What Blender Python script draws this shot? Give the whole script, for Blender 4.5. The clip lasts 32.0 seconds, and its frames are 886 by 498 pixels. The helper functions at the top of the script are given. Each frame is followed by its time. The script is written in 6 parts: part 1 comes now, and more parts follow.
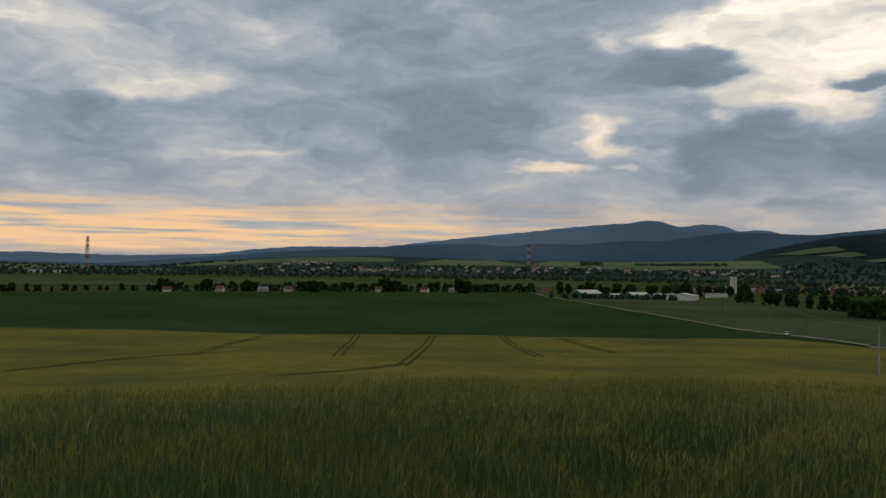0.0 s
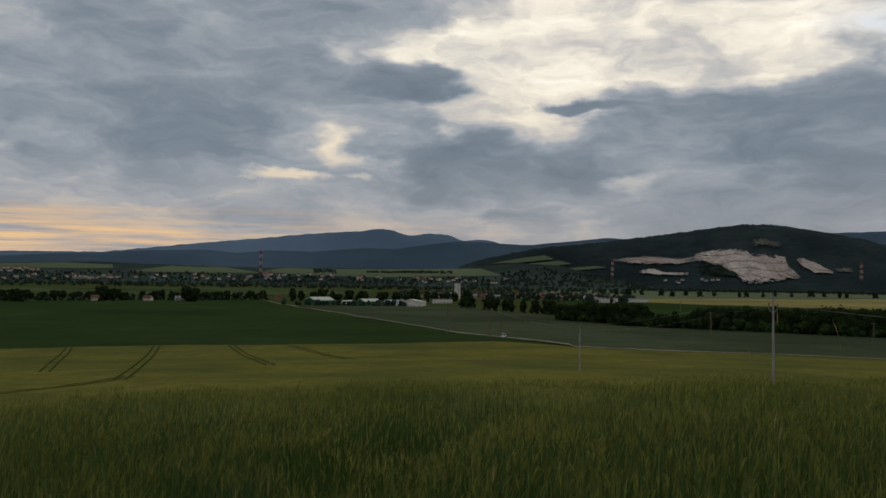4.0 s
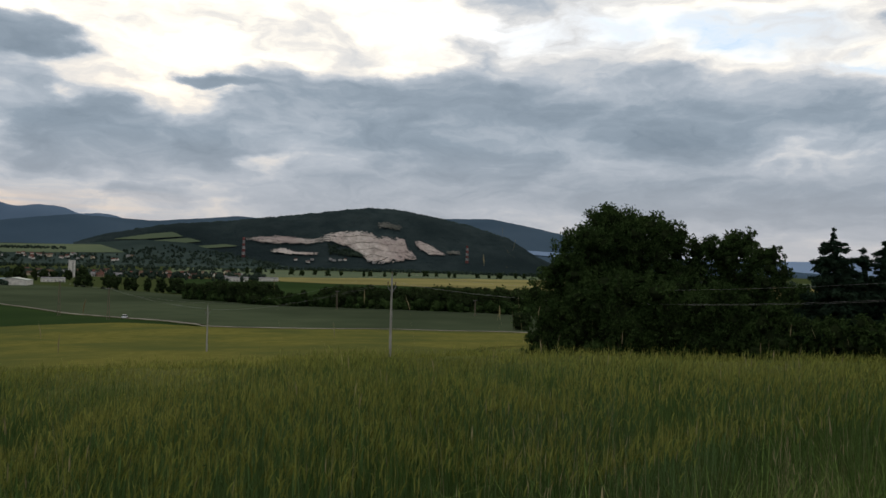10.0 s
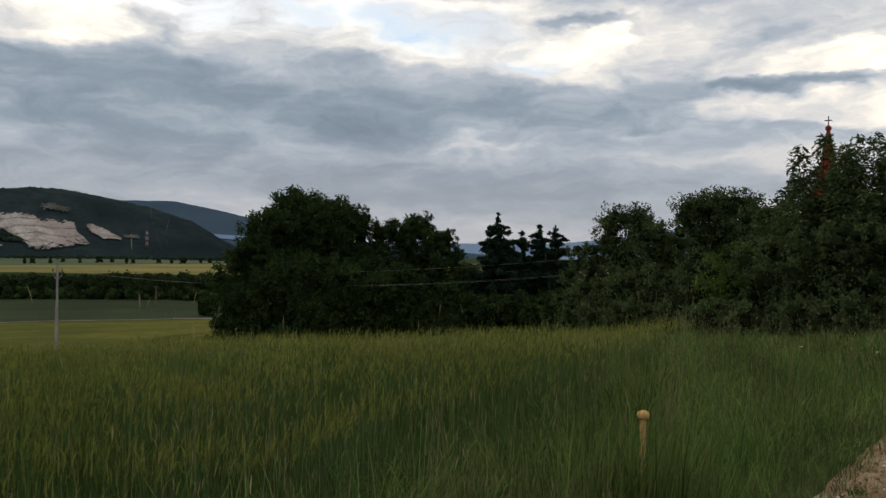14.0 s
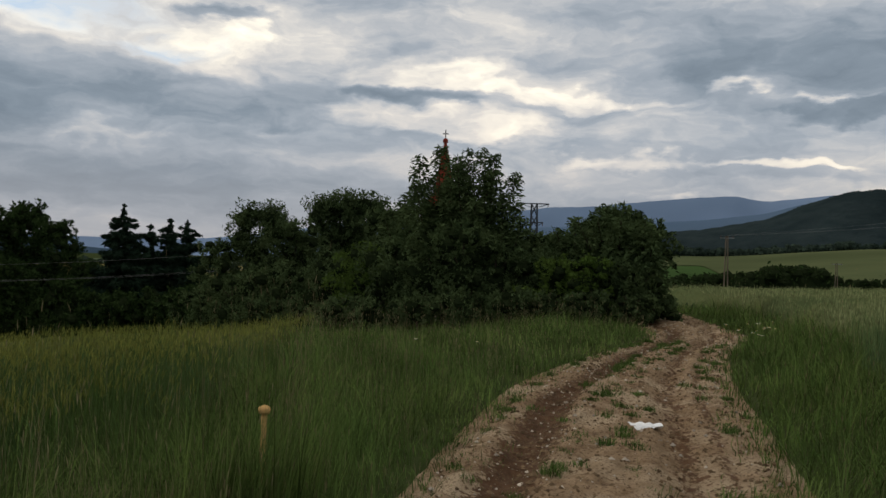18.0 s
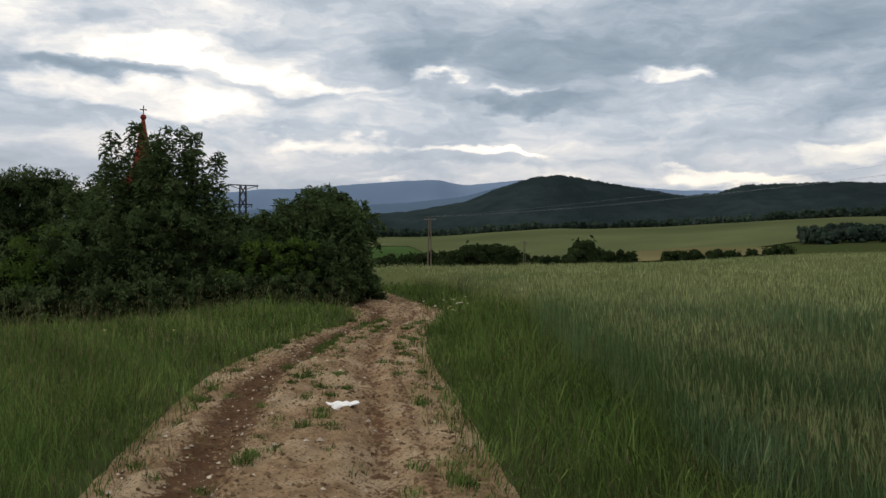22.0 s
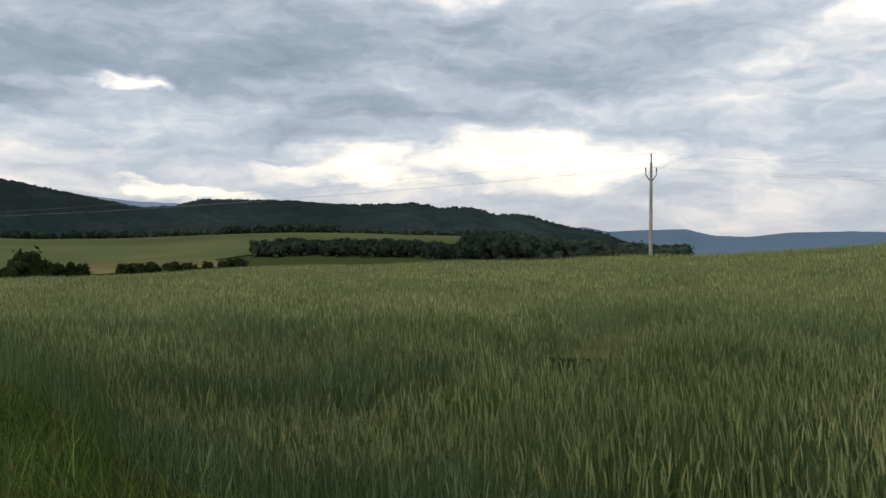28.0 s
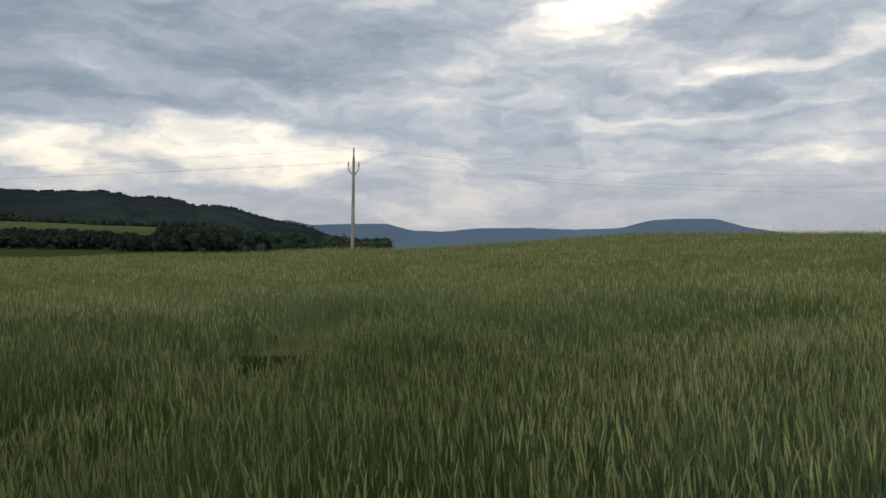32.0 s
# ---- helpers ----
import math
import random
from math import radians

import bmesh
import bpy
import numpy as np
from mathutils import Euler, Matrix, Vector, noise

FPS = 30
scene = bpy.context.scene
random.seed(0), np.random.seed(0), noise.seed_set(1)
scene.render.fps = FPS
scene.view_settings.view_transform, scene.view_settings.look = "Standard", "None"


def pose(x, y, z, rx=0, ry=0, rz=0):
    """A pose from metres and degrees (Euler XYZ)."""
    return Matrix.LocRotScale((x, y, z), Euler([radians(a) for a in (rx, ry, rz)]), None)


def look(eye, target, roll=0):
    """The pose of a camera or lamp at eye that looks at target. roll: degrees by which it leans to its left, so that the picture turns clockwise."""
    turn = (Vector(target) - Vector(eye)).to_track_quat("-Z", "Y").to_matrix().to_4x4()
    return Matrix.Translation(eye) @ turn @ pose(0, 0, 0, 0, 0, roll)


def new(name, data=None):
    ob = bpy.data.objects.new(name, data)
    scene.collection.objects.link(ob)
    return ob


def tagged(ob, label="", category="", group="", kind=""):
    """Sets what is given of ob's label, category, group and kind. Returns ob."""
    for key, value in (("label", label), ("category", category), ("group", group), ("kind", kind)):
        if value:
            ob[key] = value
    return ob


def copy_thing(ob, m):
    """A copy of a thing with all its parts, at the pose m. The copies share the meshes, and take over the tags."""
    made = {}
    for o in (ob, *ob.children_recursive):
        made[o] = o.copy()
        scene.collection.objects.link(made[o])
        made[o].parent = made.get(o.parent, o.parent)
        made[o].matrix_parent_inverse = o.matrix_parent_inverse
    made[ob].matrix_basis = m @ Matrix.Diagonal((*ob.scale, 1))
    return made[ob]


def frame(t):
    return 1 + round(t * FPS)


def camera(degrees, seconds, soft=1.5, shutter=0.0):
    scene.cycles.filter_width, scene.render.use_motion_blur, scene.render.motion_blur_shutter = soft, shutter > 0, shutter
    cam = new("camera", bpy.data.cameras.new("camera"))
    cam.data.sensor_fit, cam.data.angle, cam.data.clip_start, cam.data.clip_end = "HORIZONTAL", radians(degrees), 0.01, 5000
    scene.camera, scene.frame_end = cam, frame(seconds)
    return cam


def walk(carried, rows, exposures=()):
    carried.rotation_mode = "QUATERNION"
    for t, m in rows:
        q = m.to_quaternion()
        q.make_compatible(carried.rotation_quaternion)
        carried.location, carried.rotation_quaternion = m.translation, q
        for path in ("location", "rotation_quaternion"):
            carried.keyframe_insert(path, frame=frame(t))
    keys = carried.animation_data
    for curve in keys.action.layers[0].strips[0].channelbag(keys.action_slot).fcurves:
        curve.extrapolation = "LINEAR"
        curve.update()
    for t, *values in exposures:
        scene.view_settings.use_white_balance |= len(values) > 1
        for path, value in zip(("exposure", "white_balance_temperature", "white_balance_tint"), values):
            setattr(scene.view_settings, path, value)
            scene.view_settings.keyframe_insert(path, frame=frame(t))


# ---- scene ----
# The camera: held at eye height on the field track, turning from north to south.
EYE = 1.6
cam = camera(56.77, 32.0)


def heading(az, el=0.0):
    """Unit vector for a compass bearing (0 is +y, clockwise) and an elevation, in degrees."""
    a, e = radians(az), radians(el)
    return Vector((math.sin(a) * math.cos(e), math.cos(a) * math.cos(e), math.sin(e)))


# seconds, x, y, bearing, elevation, roll
PATH = [
    (0.0, 0.002, 0.322, 10.45, 1.45, 0.73),
    (0.5, 0.012, 0.322, 13.13, 1.80, 0.83),
    (1.0, 0.021, 0.321, 16.04, 2.09, 0.65),
    (1.5, 0.030, 0.320, 18.69, 2.14, 0.82),
    (2.0, 0.039, 0.319, 20.87, 2.00, 1.11),
    (2.5, 0.049, 0.318, 22.80, 1.96, 1.19),
    (3.0, 0.060, 0.315, 24.93, 2.13, 1.05),
    (3.5, 0.071, 0.306, 27.29, 2.19, 0.78),
    (5.5, 0.108, 0.239, 32.56, 2.12, 0.98),
    (6.0, 0.118, 0.224, 35.01, 2.09, 0.81),
    (6.5, 0.125, 0.214, 38.22, 1.70, 0.49),
    (7.0, 0.129, 0.207, 41.72, 1.22, 0.30),
    (7.5, 0.130, 0.203, 44.98, 0.97, 0.43),
    (8.0, 0.129, 0.202, 47.32, 0.81, 0.43),
    (8.5, 0.132, 0.198, 49.00, 0.60, 0.60),
    (9.0, 0.138, 0.192, 50.74, 0.58, 0.69),
    (9.5, 0.150, 0.179, 52.73, 0.91, 0.93),
    (10.0, 0.163, 0.162, 54.27, 1.17, 1.42),
    (10.5, 0.178, 0.147, 56.31, 1.13, 1.49),
    (11.0, 0.194, 0.134, 58.86, 0.94, 1.37),
    (11.5, 0.213, 0.124, 62.12, 0.74, 1.16),
    (12.0, 0.239, 0.121, 65.62, 0.77, 0.98),
    (12.5, 0.261, 0.094, 67.54, 0.70, 0.95),
    (13.0, 0.270, 0.068, 68.89, 0.15, 1.21),
    (13.5, 0.285, 0.059, 71.46, 0.09, 1.29),
    (14.0, 0.306, 0.064, 75.82, 0.41, 0.77),
    (14.5, 0.317, 0.085, 80.12, 0.32, 0.39),
    (15.0, 0.321, 0.089, 84.14, 0.17, 0.33),
    (15.5, 0.322, 0.080, 87.69, 0.46, 0.40),
    (17.5, 0.270, 0.044, 99.66, 1.09, 1.55),
    (18.0, 0.266, 0.000, 100.92, 0.77, 1.78),
    (18.5, 0.263, -0.057, 102.65, 0.51, 1.82),
    (19.0, 0.259, -0.116, 104.23, 0.30, 1.68),
    (19.5, 0.260, -0.163, 105.90, -0.19, 1.32),
    (20.0, 0.263, -0.195, 109.19, -0.63, 1.00),
    (20.5, 0.273, -0.193, 113.32, -0.85, 0.93),
    (21.0, 0.285, -0.185, 116.42, -0.96, 0.58),
    (21.5, 0.292, -0.181, 118.70, -0.66, 0.63),
    (22.0, 0.299, -0.181, 120.89, -0.03, 0.78),
    (22.5, 0.306, -0.184, 123.30, 0.60, 0.85),
    (23.0, 0.318, -0.190, 125.72, 1.12, 1.15),
    (23.5, 0.330, -0.201, 127.56, 1.47, 1.10),
    (24.0, 0.332, -0.212, 130.14, 1.54, 0.86),
    (24.5, 0.319, -0.228, 133.69, 1.74, 0.81),
    (25.0, 0.302, -0.236, 138.25, 1.84, 0.96),
    (25.5, 0.280, -0.227, 142.66, 1.50, 0.98),
    (26.0, 0.256, -0.221, 146.76, 1.46, 0.90),
    (26.5, 0.239, -0.221, 150.05, 1.68, 0.80),
    (28.5, 0.231, -0.200, 159.56, 0.95, 0.55),
    (29.0, 0.232, -0.250, 161.49, 0.43, 0.21),
    (29.5, 0.240, -0.330, 163.42, 0.50, 0.16),
    (30.0, 0.250, -0.420, 165.61, 0.70, 0.32),
    (30.5, 0.260, -0.510, 168.44, 0.88, 0.52),
    (31.0, 0.270, -0.600, 171.81, 0.95, 0.80),
    (31.5, 0.280, -0.680, 175.21, 1.00, 0.90),
    (32.0, 0.285, -0.750, 178.00, 1.12, 0.69),
]
ROWS = []
for sec, ex, ey, az, el, ro in PATH:
    eye = Vector((ex, ey, EYE))
    ROWS.append((sec, look(eye, eye + heading(az, el), ro)))
EXPOSURES = [(0.0, -0.5), (1.0, -0.46), (2.0, -0.6), (3.0, -0.64), (6.0, -0.5), (9.0, -0.05), (13.0, -0.1), (15.0, -0.15), (18.0, -0.32), (19.0, -0.02), (20.0, 0.08), (26.0, 0.2), (30.0, 0.15), (32.0, -0.1)]
walk(cam, ROWS, EXPOSURES)

# ---- sky and light ----
class Nodes:
    """Short-hand for node trees."""

    def __init__(self, tree):
        self.t = tree
        tree.nodes.clear()

    def add(self, kind, _at=None, **props):
        n = self.t.nodes.new(kind)
        for k, v in props.items():
            if k == "op":
                n.operation = v
            elif k == "blend":
                n.blend_type = v
            elif k == "data":
                n.data_type = v
            elif k == "grad":
                n.gradient_type = v
            elif k == "vtype":
                n.vector_type = v
            elif k == "feature":
                n.feature = v
            elif k == "dims":
                n.noise_dimensions = v
        return n

    def put(self, socket, v):
        if hasattr(v, "is_output"):
            self.t.links.new(v, socket)
        elif isinstance(v, (tuple, list)) and len(v) == 3 and socket.type == "RGBA":
            socket.default_value = (*v, 1.0)
        else:
            socket.default_value = v

    def math(self, op, a, b=0.0, c=0.0, clamp=False):
        n = self.add("ShaderNodeMath", op=op)
        n.use_clamp = clamp
        for s, v in zip(n.inputs, (a, b, c)):
            self.put(s, v)
        return n.outputs[0]

    def noise(self, vec, scale, detail=4.0, rough=0.55, dist=0.0, lac=2.0):
        n = self.add("ShaderNodeTexNoise")
        if vec is not None:
            self.put(n.inputs["Vector"], vec)
        n.inputs["Scale"].default_value = scale
        n.inputs["Detail"].default_value = detail
        n.inputs["Roughness"].default_value = rough
        n.inputs["Distortion"].default_value = dist
        n.inputs["Lacunarity"].default_value = lac
        return n.outputs["Fac"]

    def noise_vec(self, vec, scale, detail=4.0, rough=0.55):
        n = self.add("ShaderNodeTexNoise")
        self.put(n.inputs["Vector"], vec)
        n.inputs["Scale"].default_value = scale
        n.inputs["Detail"].default_value = detail
        n.inputs["Roughness"].default_value = rough
        return n.outputs["Color"]

    def mapped(self, vec, loc=(0, 0, 0), rot=(0, 0, 0), scale=(1, 1, 1), vtype="POINT"):
        n = self.add("ShaderNodeMapping", vtype=vtype)
        self.put(n.inputs["Vector"], vec)
        n.inputs["Location"].default_value = loc
        n.inputs["Rotation"].default_value = rot
        n.inputs["Scale"].default_value = scale
        return n.outputs[0]

    def ramp(self, fac, stops, mode="LINEAR"):
        n = self.add("ShaderNodeValToRGB")
        n.color_ramp.interpolation = mode
        e = n.color_ramp.elements
        while len(e) < len(stops):
            e.new(0.5)
        for el, (p, c) in zip(e, stops):
            el.position = p
            el.color = (*c, 1.0) if isinstance(c, tuple) else (c, c, c, 1.0)
        self.put(n.inputs[0], fac)
        return n.outputs[0]

    def mix(self, fac, a, b, blend="MIX"):
        n = self.add("ShaderNodeMix", data="RGBA", blend=blend)
        self.put(n.inputs[0], fac)
        self.put(n.inputs[6], a)
        self.put(n.inputs[7], b)
        return n.outputs[2]

    def xyz(self, x, y, z):
        n = self.add("ShaderNodeCombineXYZ")
        for s, v in zip(n.inputs, (x, y, z)):
            self.put(s, v)
        return n.outputs[0]


SUN_AZ, SUN_EL = 42.0, 22.0


def make_world():
    world = bpy.data.worlds.new("evening_sky")
    scene.world = world
    world.use_nodes = True
    n = Nodes(world.node_tree)
    co = n.add("ShaderNodeTexCoord").outputs["Generated"]
    sep = n.add("ShaderNodeSeparateXYZ")
    n.put(sep.inputs[0], co)
    x, y, z = sep.outputs
    az = n.math("MULTIPLY", n.math("ARCTAN2", x, y), 180 / math.pi)
    az = n.math("ADD", az, n.math("MULTIPLY", n.math("LESS_THAN", az, -90.0), 360.0))
    el = n.math("MULTIPLY", n.math("ARCSINE", z), 180 / math.pi)
    ang = n.xyz(az, el, 0.0)
    # cloud sheet seen in perspective, flatter towards the horizon
    den = n.math("ADD", n.math("MAXIMUM", z, 0.0), 0.13)
    flat = n.xyz(n.math("DIVIDE", x, den), n.math("DIVIDE", y, den), 0.0)
    low = n.noise(flat, 0.9, 4.0, 0.5, 0.3)
    bil = n.noise_vec(n.mapped(ang, scale=(0.16, 0.36, 1.0)), 1.0, 7.0, 0.52)
    sep2 = n.add("ShaderNodeSeparateXYZ")
    n.put(sep2.inputs[0], bil)
    wx, wy = n.math("SUBTRACT", sep2.outputs[0], 0.5), n.math("SUBTRACT", sep2.outputs[1], 0.5)
    bent = n.xyz(n.math("MULTIPLY_ADD", wx, 9.0, az), n.math("MULTIPLY_ADD", wy, 3.2, el), 0.0)
    torn_x, torn_y = n.math("MULTIPLY_ADD", wx, 15.0, az), n.math("MULTIPLY_ADD", wy, 5.0, el)
    torn = n.xyz(torn_x, torn_y, 0.0)
    puff = n.noise(n.mapped(bent, scale=(0.12, 0.34, 1.0)), 1.0, 7.0, 0.52)
    above = n.noise(n.mapped(bent, loc=(0.03, 0.20, 0), scale=(0.12, 0.34, 1.0)), 1.0, 7.0, 0.52)
    fine = n.noise(n.mapped(bent, loc=(7, 3, 0), scale=(0.5, 1.5, 1.0)), 1.0, 6.0, 0.58)
    dens = n.math("MULTIPLY_ADD", n.math("SUBTRACT", low, 0.5), 0.28, 0.525)
    dens = n.math("MULTIPLY_ADD", n.math("SUBTRACT", puff, 0.5), 0.62, dens)
    dens = n.math("MULTIPLY_ADD", n.math("SUBTRACT", fine, 0.5), 0.22, dens)
    # lit upper sides and dim bellies of the billows
    dens = n.math("MULTIPLY_ADD", n.math("SUBTRACT", puff, above), -0.60, dens)
    # masses of cloud (+) and thin places (-): bearing, elevation, half width, half height, lean, hardness of the edge, weight
    mass = 0.0
    for k, (a, e, w, h, lean, hard, wt) in enumerate(CLOUDS):
        if k % 6 == 0:
            # a trace of the third axis keeps the groups in order
            there = n.xyz(torn_x, torn_y, n.math("MULTIPLY", mass, 0.001) if k else 0.0)
        g = n.add("ShaderNodeTexGradient", grad="SPHERICAL")
        n.put(g.inputs[0], n.mapped(there, (a, e, 0), (0, 0, radians(lean)), (w * 1.25, h * 1.25, 1.0), "TEXTURE"))
        rise = n.math("MULTIPLY", g.outputs["Fac"], 0.55 + 0.42 * hard, clamp=True)
        mass = n.math("MULTIPLY_ADD", rise, wt, mass)
    dens = n.math("MULTIPLY_ADD", n.math("TANH", n.math("MULTIPLY", mass, 3.2)), 0.235, dens)
    # the unseen sheet high overhead is thinned evenly, to brighten the ground
    dens = n.math("SUBTRACT", dens, n.math("MULTIPLY", n.math("DIVIDE", n.math("SUBTRACT", el, 20.0), 25.0, clamp=True), 0.16))
    cloud = n.ramp(dens, [(0.10, (1.60, 1.50, 1.32)), (0.27, (1.14, 1.06, 0.91)), (0.38, (0.76, 0.735, 0.70)), (0.47, (0.565, 0.58, 0.60)), (0.57, (0.40, 0.445, 0.50)),
                          (0.72, (0.26, 0.315, 0.375)), (0.95, (0.155, 0.20, 0.25))])
    # thin cloud low on the sunset side glows warm, fainter over the southern hills
    thin = n.math("MULTIPLY", n.math("SUBTRACT", 0.50, dens), 4.0, clamp=True)
    low_el = n.math("SUBTRACT", 1.0, n.math("DIVIDE", n.math("SUBTRACT", el, 5.0), 9.0, clamp=True))
    for a0, half, amount, tint in ((15.0, 50.0, 0.75, (1.0, 0.74, 0.44)), (155.0, 40.0, 0.5, (1.0, 0.88, 0.62)), (85.0, 60.0, 0.35, (0.96, 0.76, 0.62))):
        bell = n.math("SUBTRACT", 1.0, n.math("DIVIDE", n.math("ABSOLUTE", n.math("SUBTRACT", az, a0)), half, clamp=True))
        cloud = n.mix(n.math("MULTIPLY", n.math("MULTIPLY", thin, low_el), n.math("MULTIPLY", bell, amount)), cloud, tint)
    sky = n.add("ShaderNodeTexSky")
    sky.sky_type = "NISHITA"
    sky.sun_disc = False
    sky.sun_elevation = radians(SUN_EL)
    sky.sun_rotation = radians(SUN_AZ)
    blue = n.mix(1.0, sky.outputs[0], (0.10, 0.10, 0.10), "MULTIPLY")
    # clear sky shows in two rents only
    open_ = n.math("SUBTRACT", 0.45, dens)
    rent = None
    for a, e, w, h in ((62, 16.3, 9, 3.2), (74, 15.4, 9, 2.2), (80, 13.2, 5, 0.9)):
        g = n.add("ShaderNodeTexGradient", grad="QUADRATIC_SPHERE")
        n.put(g.inputs[0], n.mapped(torn, (a, e, 0), (0, 0, 0), (w * 1.3, h * 1.2, 1.0), "TEXTURE"))
        rent = g.outputs["Fac"] if rent is None else n.math("MAXIMUM", rent, g.outputs["Fac"])
    gap = n.math("SUBTRACT", 1.0, n.math("MULTIPLY", n.math("MULTIPLY", rent, 2.2, clamp=True), n.math("MULTIPLY", open_, 4.5, clamp=True)))
    col = n.mix(gap, n.mix(0.55, blue, (0.48, 0.68, 0.92)), cloud)
    haze = n.math("SUBTRACT", 1.0, n.math("DIVIDE", el, 8.5, clamp=True))
    col = n.mix(n.math("MULTIPLY", haze, 0.75), col, (0.39, 0.385, 0.405))
    # warm light low over the horizon, strongest in the north
    gl = n.math("DIVIDE", n.math("ABSOLUTE", n.math("SUBTRACT", el, 2.5)), 2.3, clamp=True)
    gl = n.math("POWER", n.math("SUBTRACT", 1.0, gl), 0.8)
    streak = n.noise(n.mapped(ang, scale=(0.10, 1.9, 1.0)), 1.0, 5.0, 0.55, 0.2)
    side = n.math("DIVIDE", n.math("ABSOLUTE", n.math("SUBTRACT", az, -12.0)), 52.0, clamp=True)
    side = n.math("POWER", n.math("SUBTRACT", 1.0, side), 1.3)
    warm = n.math("MULTIPLY", gl, n.math("MULTIPLY", side, n.math("MULTIPLY_ADD", streak, 8.0, -2.9)), clamp=True)
    col = n.mix(warm, col, (1.05, 0.69, 0.38))
    bg = n.add("ShaderNodeBackground")
    n.put(bg.inputs[0], col)
    bg.inputs[1].default_value = 1.2
    out = n.add("ShaderNodeOutputWorld")
    n.put(out.inputs[0], bg.outputs[0])


CLOUDS_NORTH = [
    (10.9, 12.8, 16.2, 5.68, 0, 1.3, 0.26), (9.4, 9.5, 10.6, 2.71, 4, 1.6, 0.16), (14.8, 18.4, 21.2, 1.98, 0, 1.2, 0.22), (-12.7, 9.9, 9.4, 1.95, 0, 1.5, 0.16),
    (-10.0, 12.0, 6.6, 0.86, 6, 1.5, -0.17), (-16.4, 15.5, 4.7, 1.49, 0, 1.2, -0.16), (-14.0, 7.3, 7.9, 1.60, 0, 1.5, 0.16), (-1.5, 8.3, 7.9, 0.61, 8, 1.5, -0.14),
    (34.8, 13.0, 5.9, 3.63, 0, 1.8, -0.66), (31.0, 16.1, 5.6, 1.73, 10, 1.6, -0.30), (26.8, 14.1, 3.7, 1.16, 0, 2.2, 0.42), (37.8, 11.6, 2.5, 0.37, 0, 2.5, 0.50),
    (17.9, 6.8, 4.1, 0.50, 0, 2.0, -0.42), (22.5, 8.7, 2.8, 1.52, -20, 1.6, -0.30), (21.1, 15.4, 2.7, 0.80, 0, 1.6, -0.26), (32.4, 7.9, 8.5, 2.24, -4, 2.4, 0.30),
    (34.3, 4.7, 2.5, 0.54, 0, 2.0, 0.26),
]
CLOUDS_NORTH_EAST = [
    (41.8, 16.4, 14.6, 2.76, 0, 1.6, -0.52), (31.5, 11.6, 6.7, 1.07, -6, 1.6, -0.34), (50.2, 16.8, 8.5, 2.50, 0, 1.6, -0.30), (51.4, 10.0, 16.8, 3.27, -4, 2.6, 0.32),
    (31.2, 7.1, 10.9, 1.33, 0, 1.8, 0.24), (42.9, 7.1, 2.3, 0.54, 0, 1.4, -0.10), (48.4, 14.4, 7.5, 0.81, 0, 1.6, -0.30), (38.3, 11.9, 4.4, 0.42, 0, 2.2, 0.34),
]
CLOUDS_EAST = [
    (59.1, 9.8, 20.8, 2.85, 3, 1.8, 0.16), (43.0, 7.1, 2.3, 0.58, 0, 1.4, -0.09), (59.2, 4.8, 22.8, 1.63, 0, 1.2, 0.14), (70.3, 6.0, 11.5, 1.40, -2, 1.6, 0.12),
    (74.7, 7.1, 4.3, 0.50, -3, 1.8, -0.13), (73.6, 15.4, 8.7, 2.11, 0, 1.5, -0.36), (63.6, 15.3, 1.9, 0.94, 0, 1.6, 0.16),
]
CLOUDS_EAST_HIGH = [
    (46.3, 14.2, 8.7, 1.37, 0, 1.6, -0.36), (70.0, 16.0, 12.8, 2.26, 0, 1.4, -0.34), (77.2, 9.7, 25.4, 2.85, 0, 2.2, 0.22), (86.0, 15.4, 4.3, 0.49, 0, 2.4, 0.34),
    (94.3, 9.9, 4.5, 0.76, 6, 1.7, -0.28), (89.0, 8.3, 4.9, 0.51, 0, 1.7, -0.16), (68.8, 4.3, 31.8, 2.43, 0, 1.2, 0.20), (77.2, 7.6, 5.0, 0.42, 0, 1.8, -0.13),
]
CLOUDS_SOUTH_EAST = [
    (84.6, 14.2, 9.1, 2.10, 0, 1.4, -0.36), (98.2, 12.4, 5.5, 1.28, 4, 1.6, -0.30), (107.7, 11.5, 8.6, 0.53, -4, 2.0, -0.38), (103.4, 9.5, 7.9, 0.92, 0, 1.7, -0.36),
    (97.5, 9.2, 4.3, 0.76, 0, 1.7, -0.20), (114.4, 7.2, 5.0, 0.46, 0, 2.0, -0.30), (98.6, 11.1, 5.5, 0.57, -3, 2.2, 0.34), (123.1, 13.5, 13.3, 2.84, 0, 1.3, 0.22),
    (127.0, 10.3, 6.4, 0.78, -2, 2.0, 0.24), (115.8, 4.7, 2.7, 0.31, 0, 2.0, -0.28), (82.2, 5.2, 12.8, 2.54, 0, 1.2, 0.18),
]
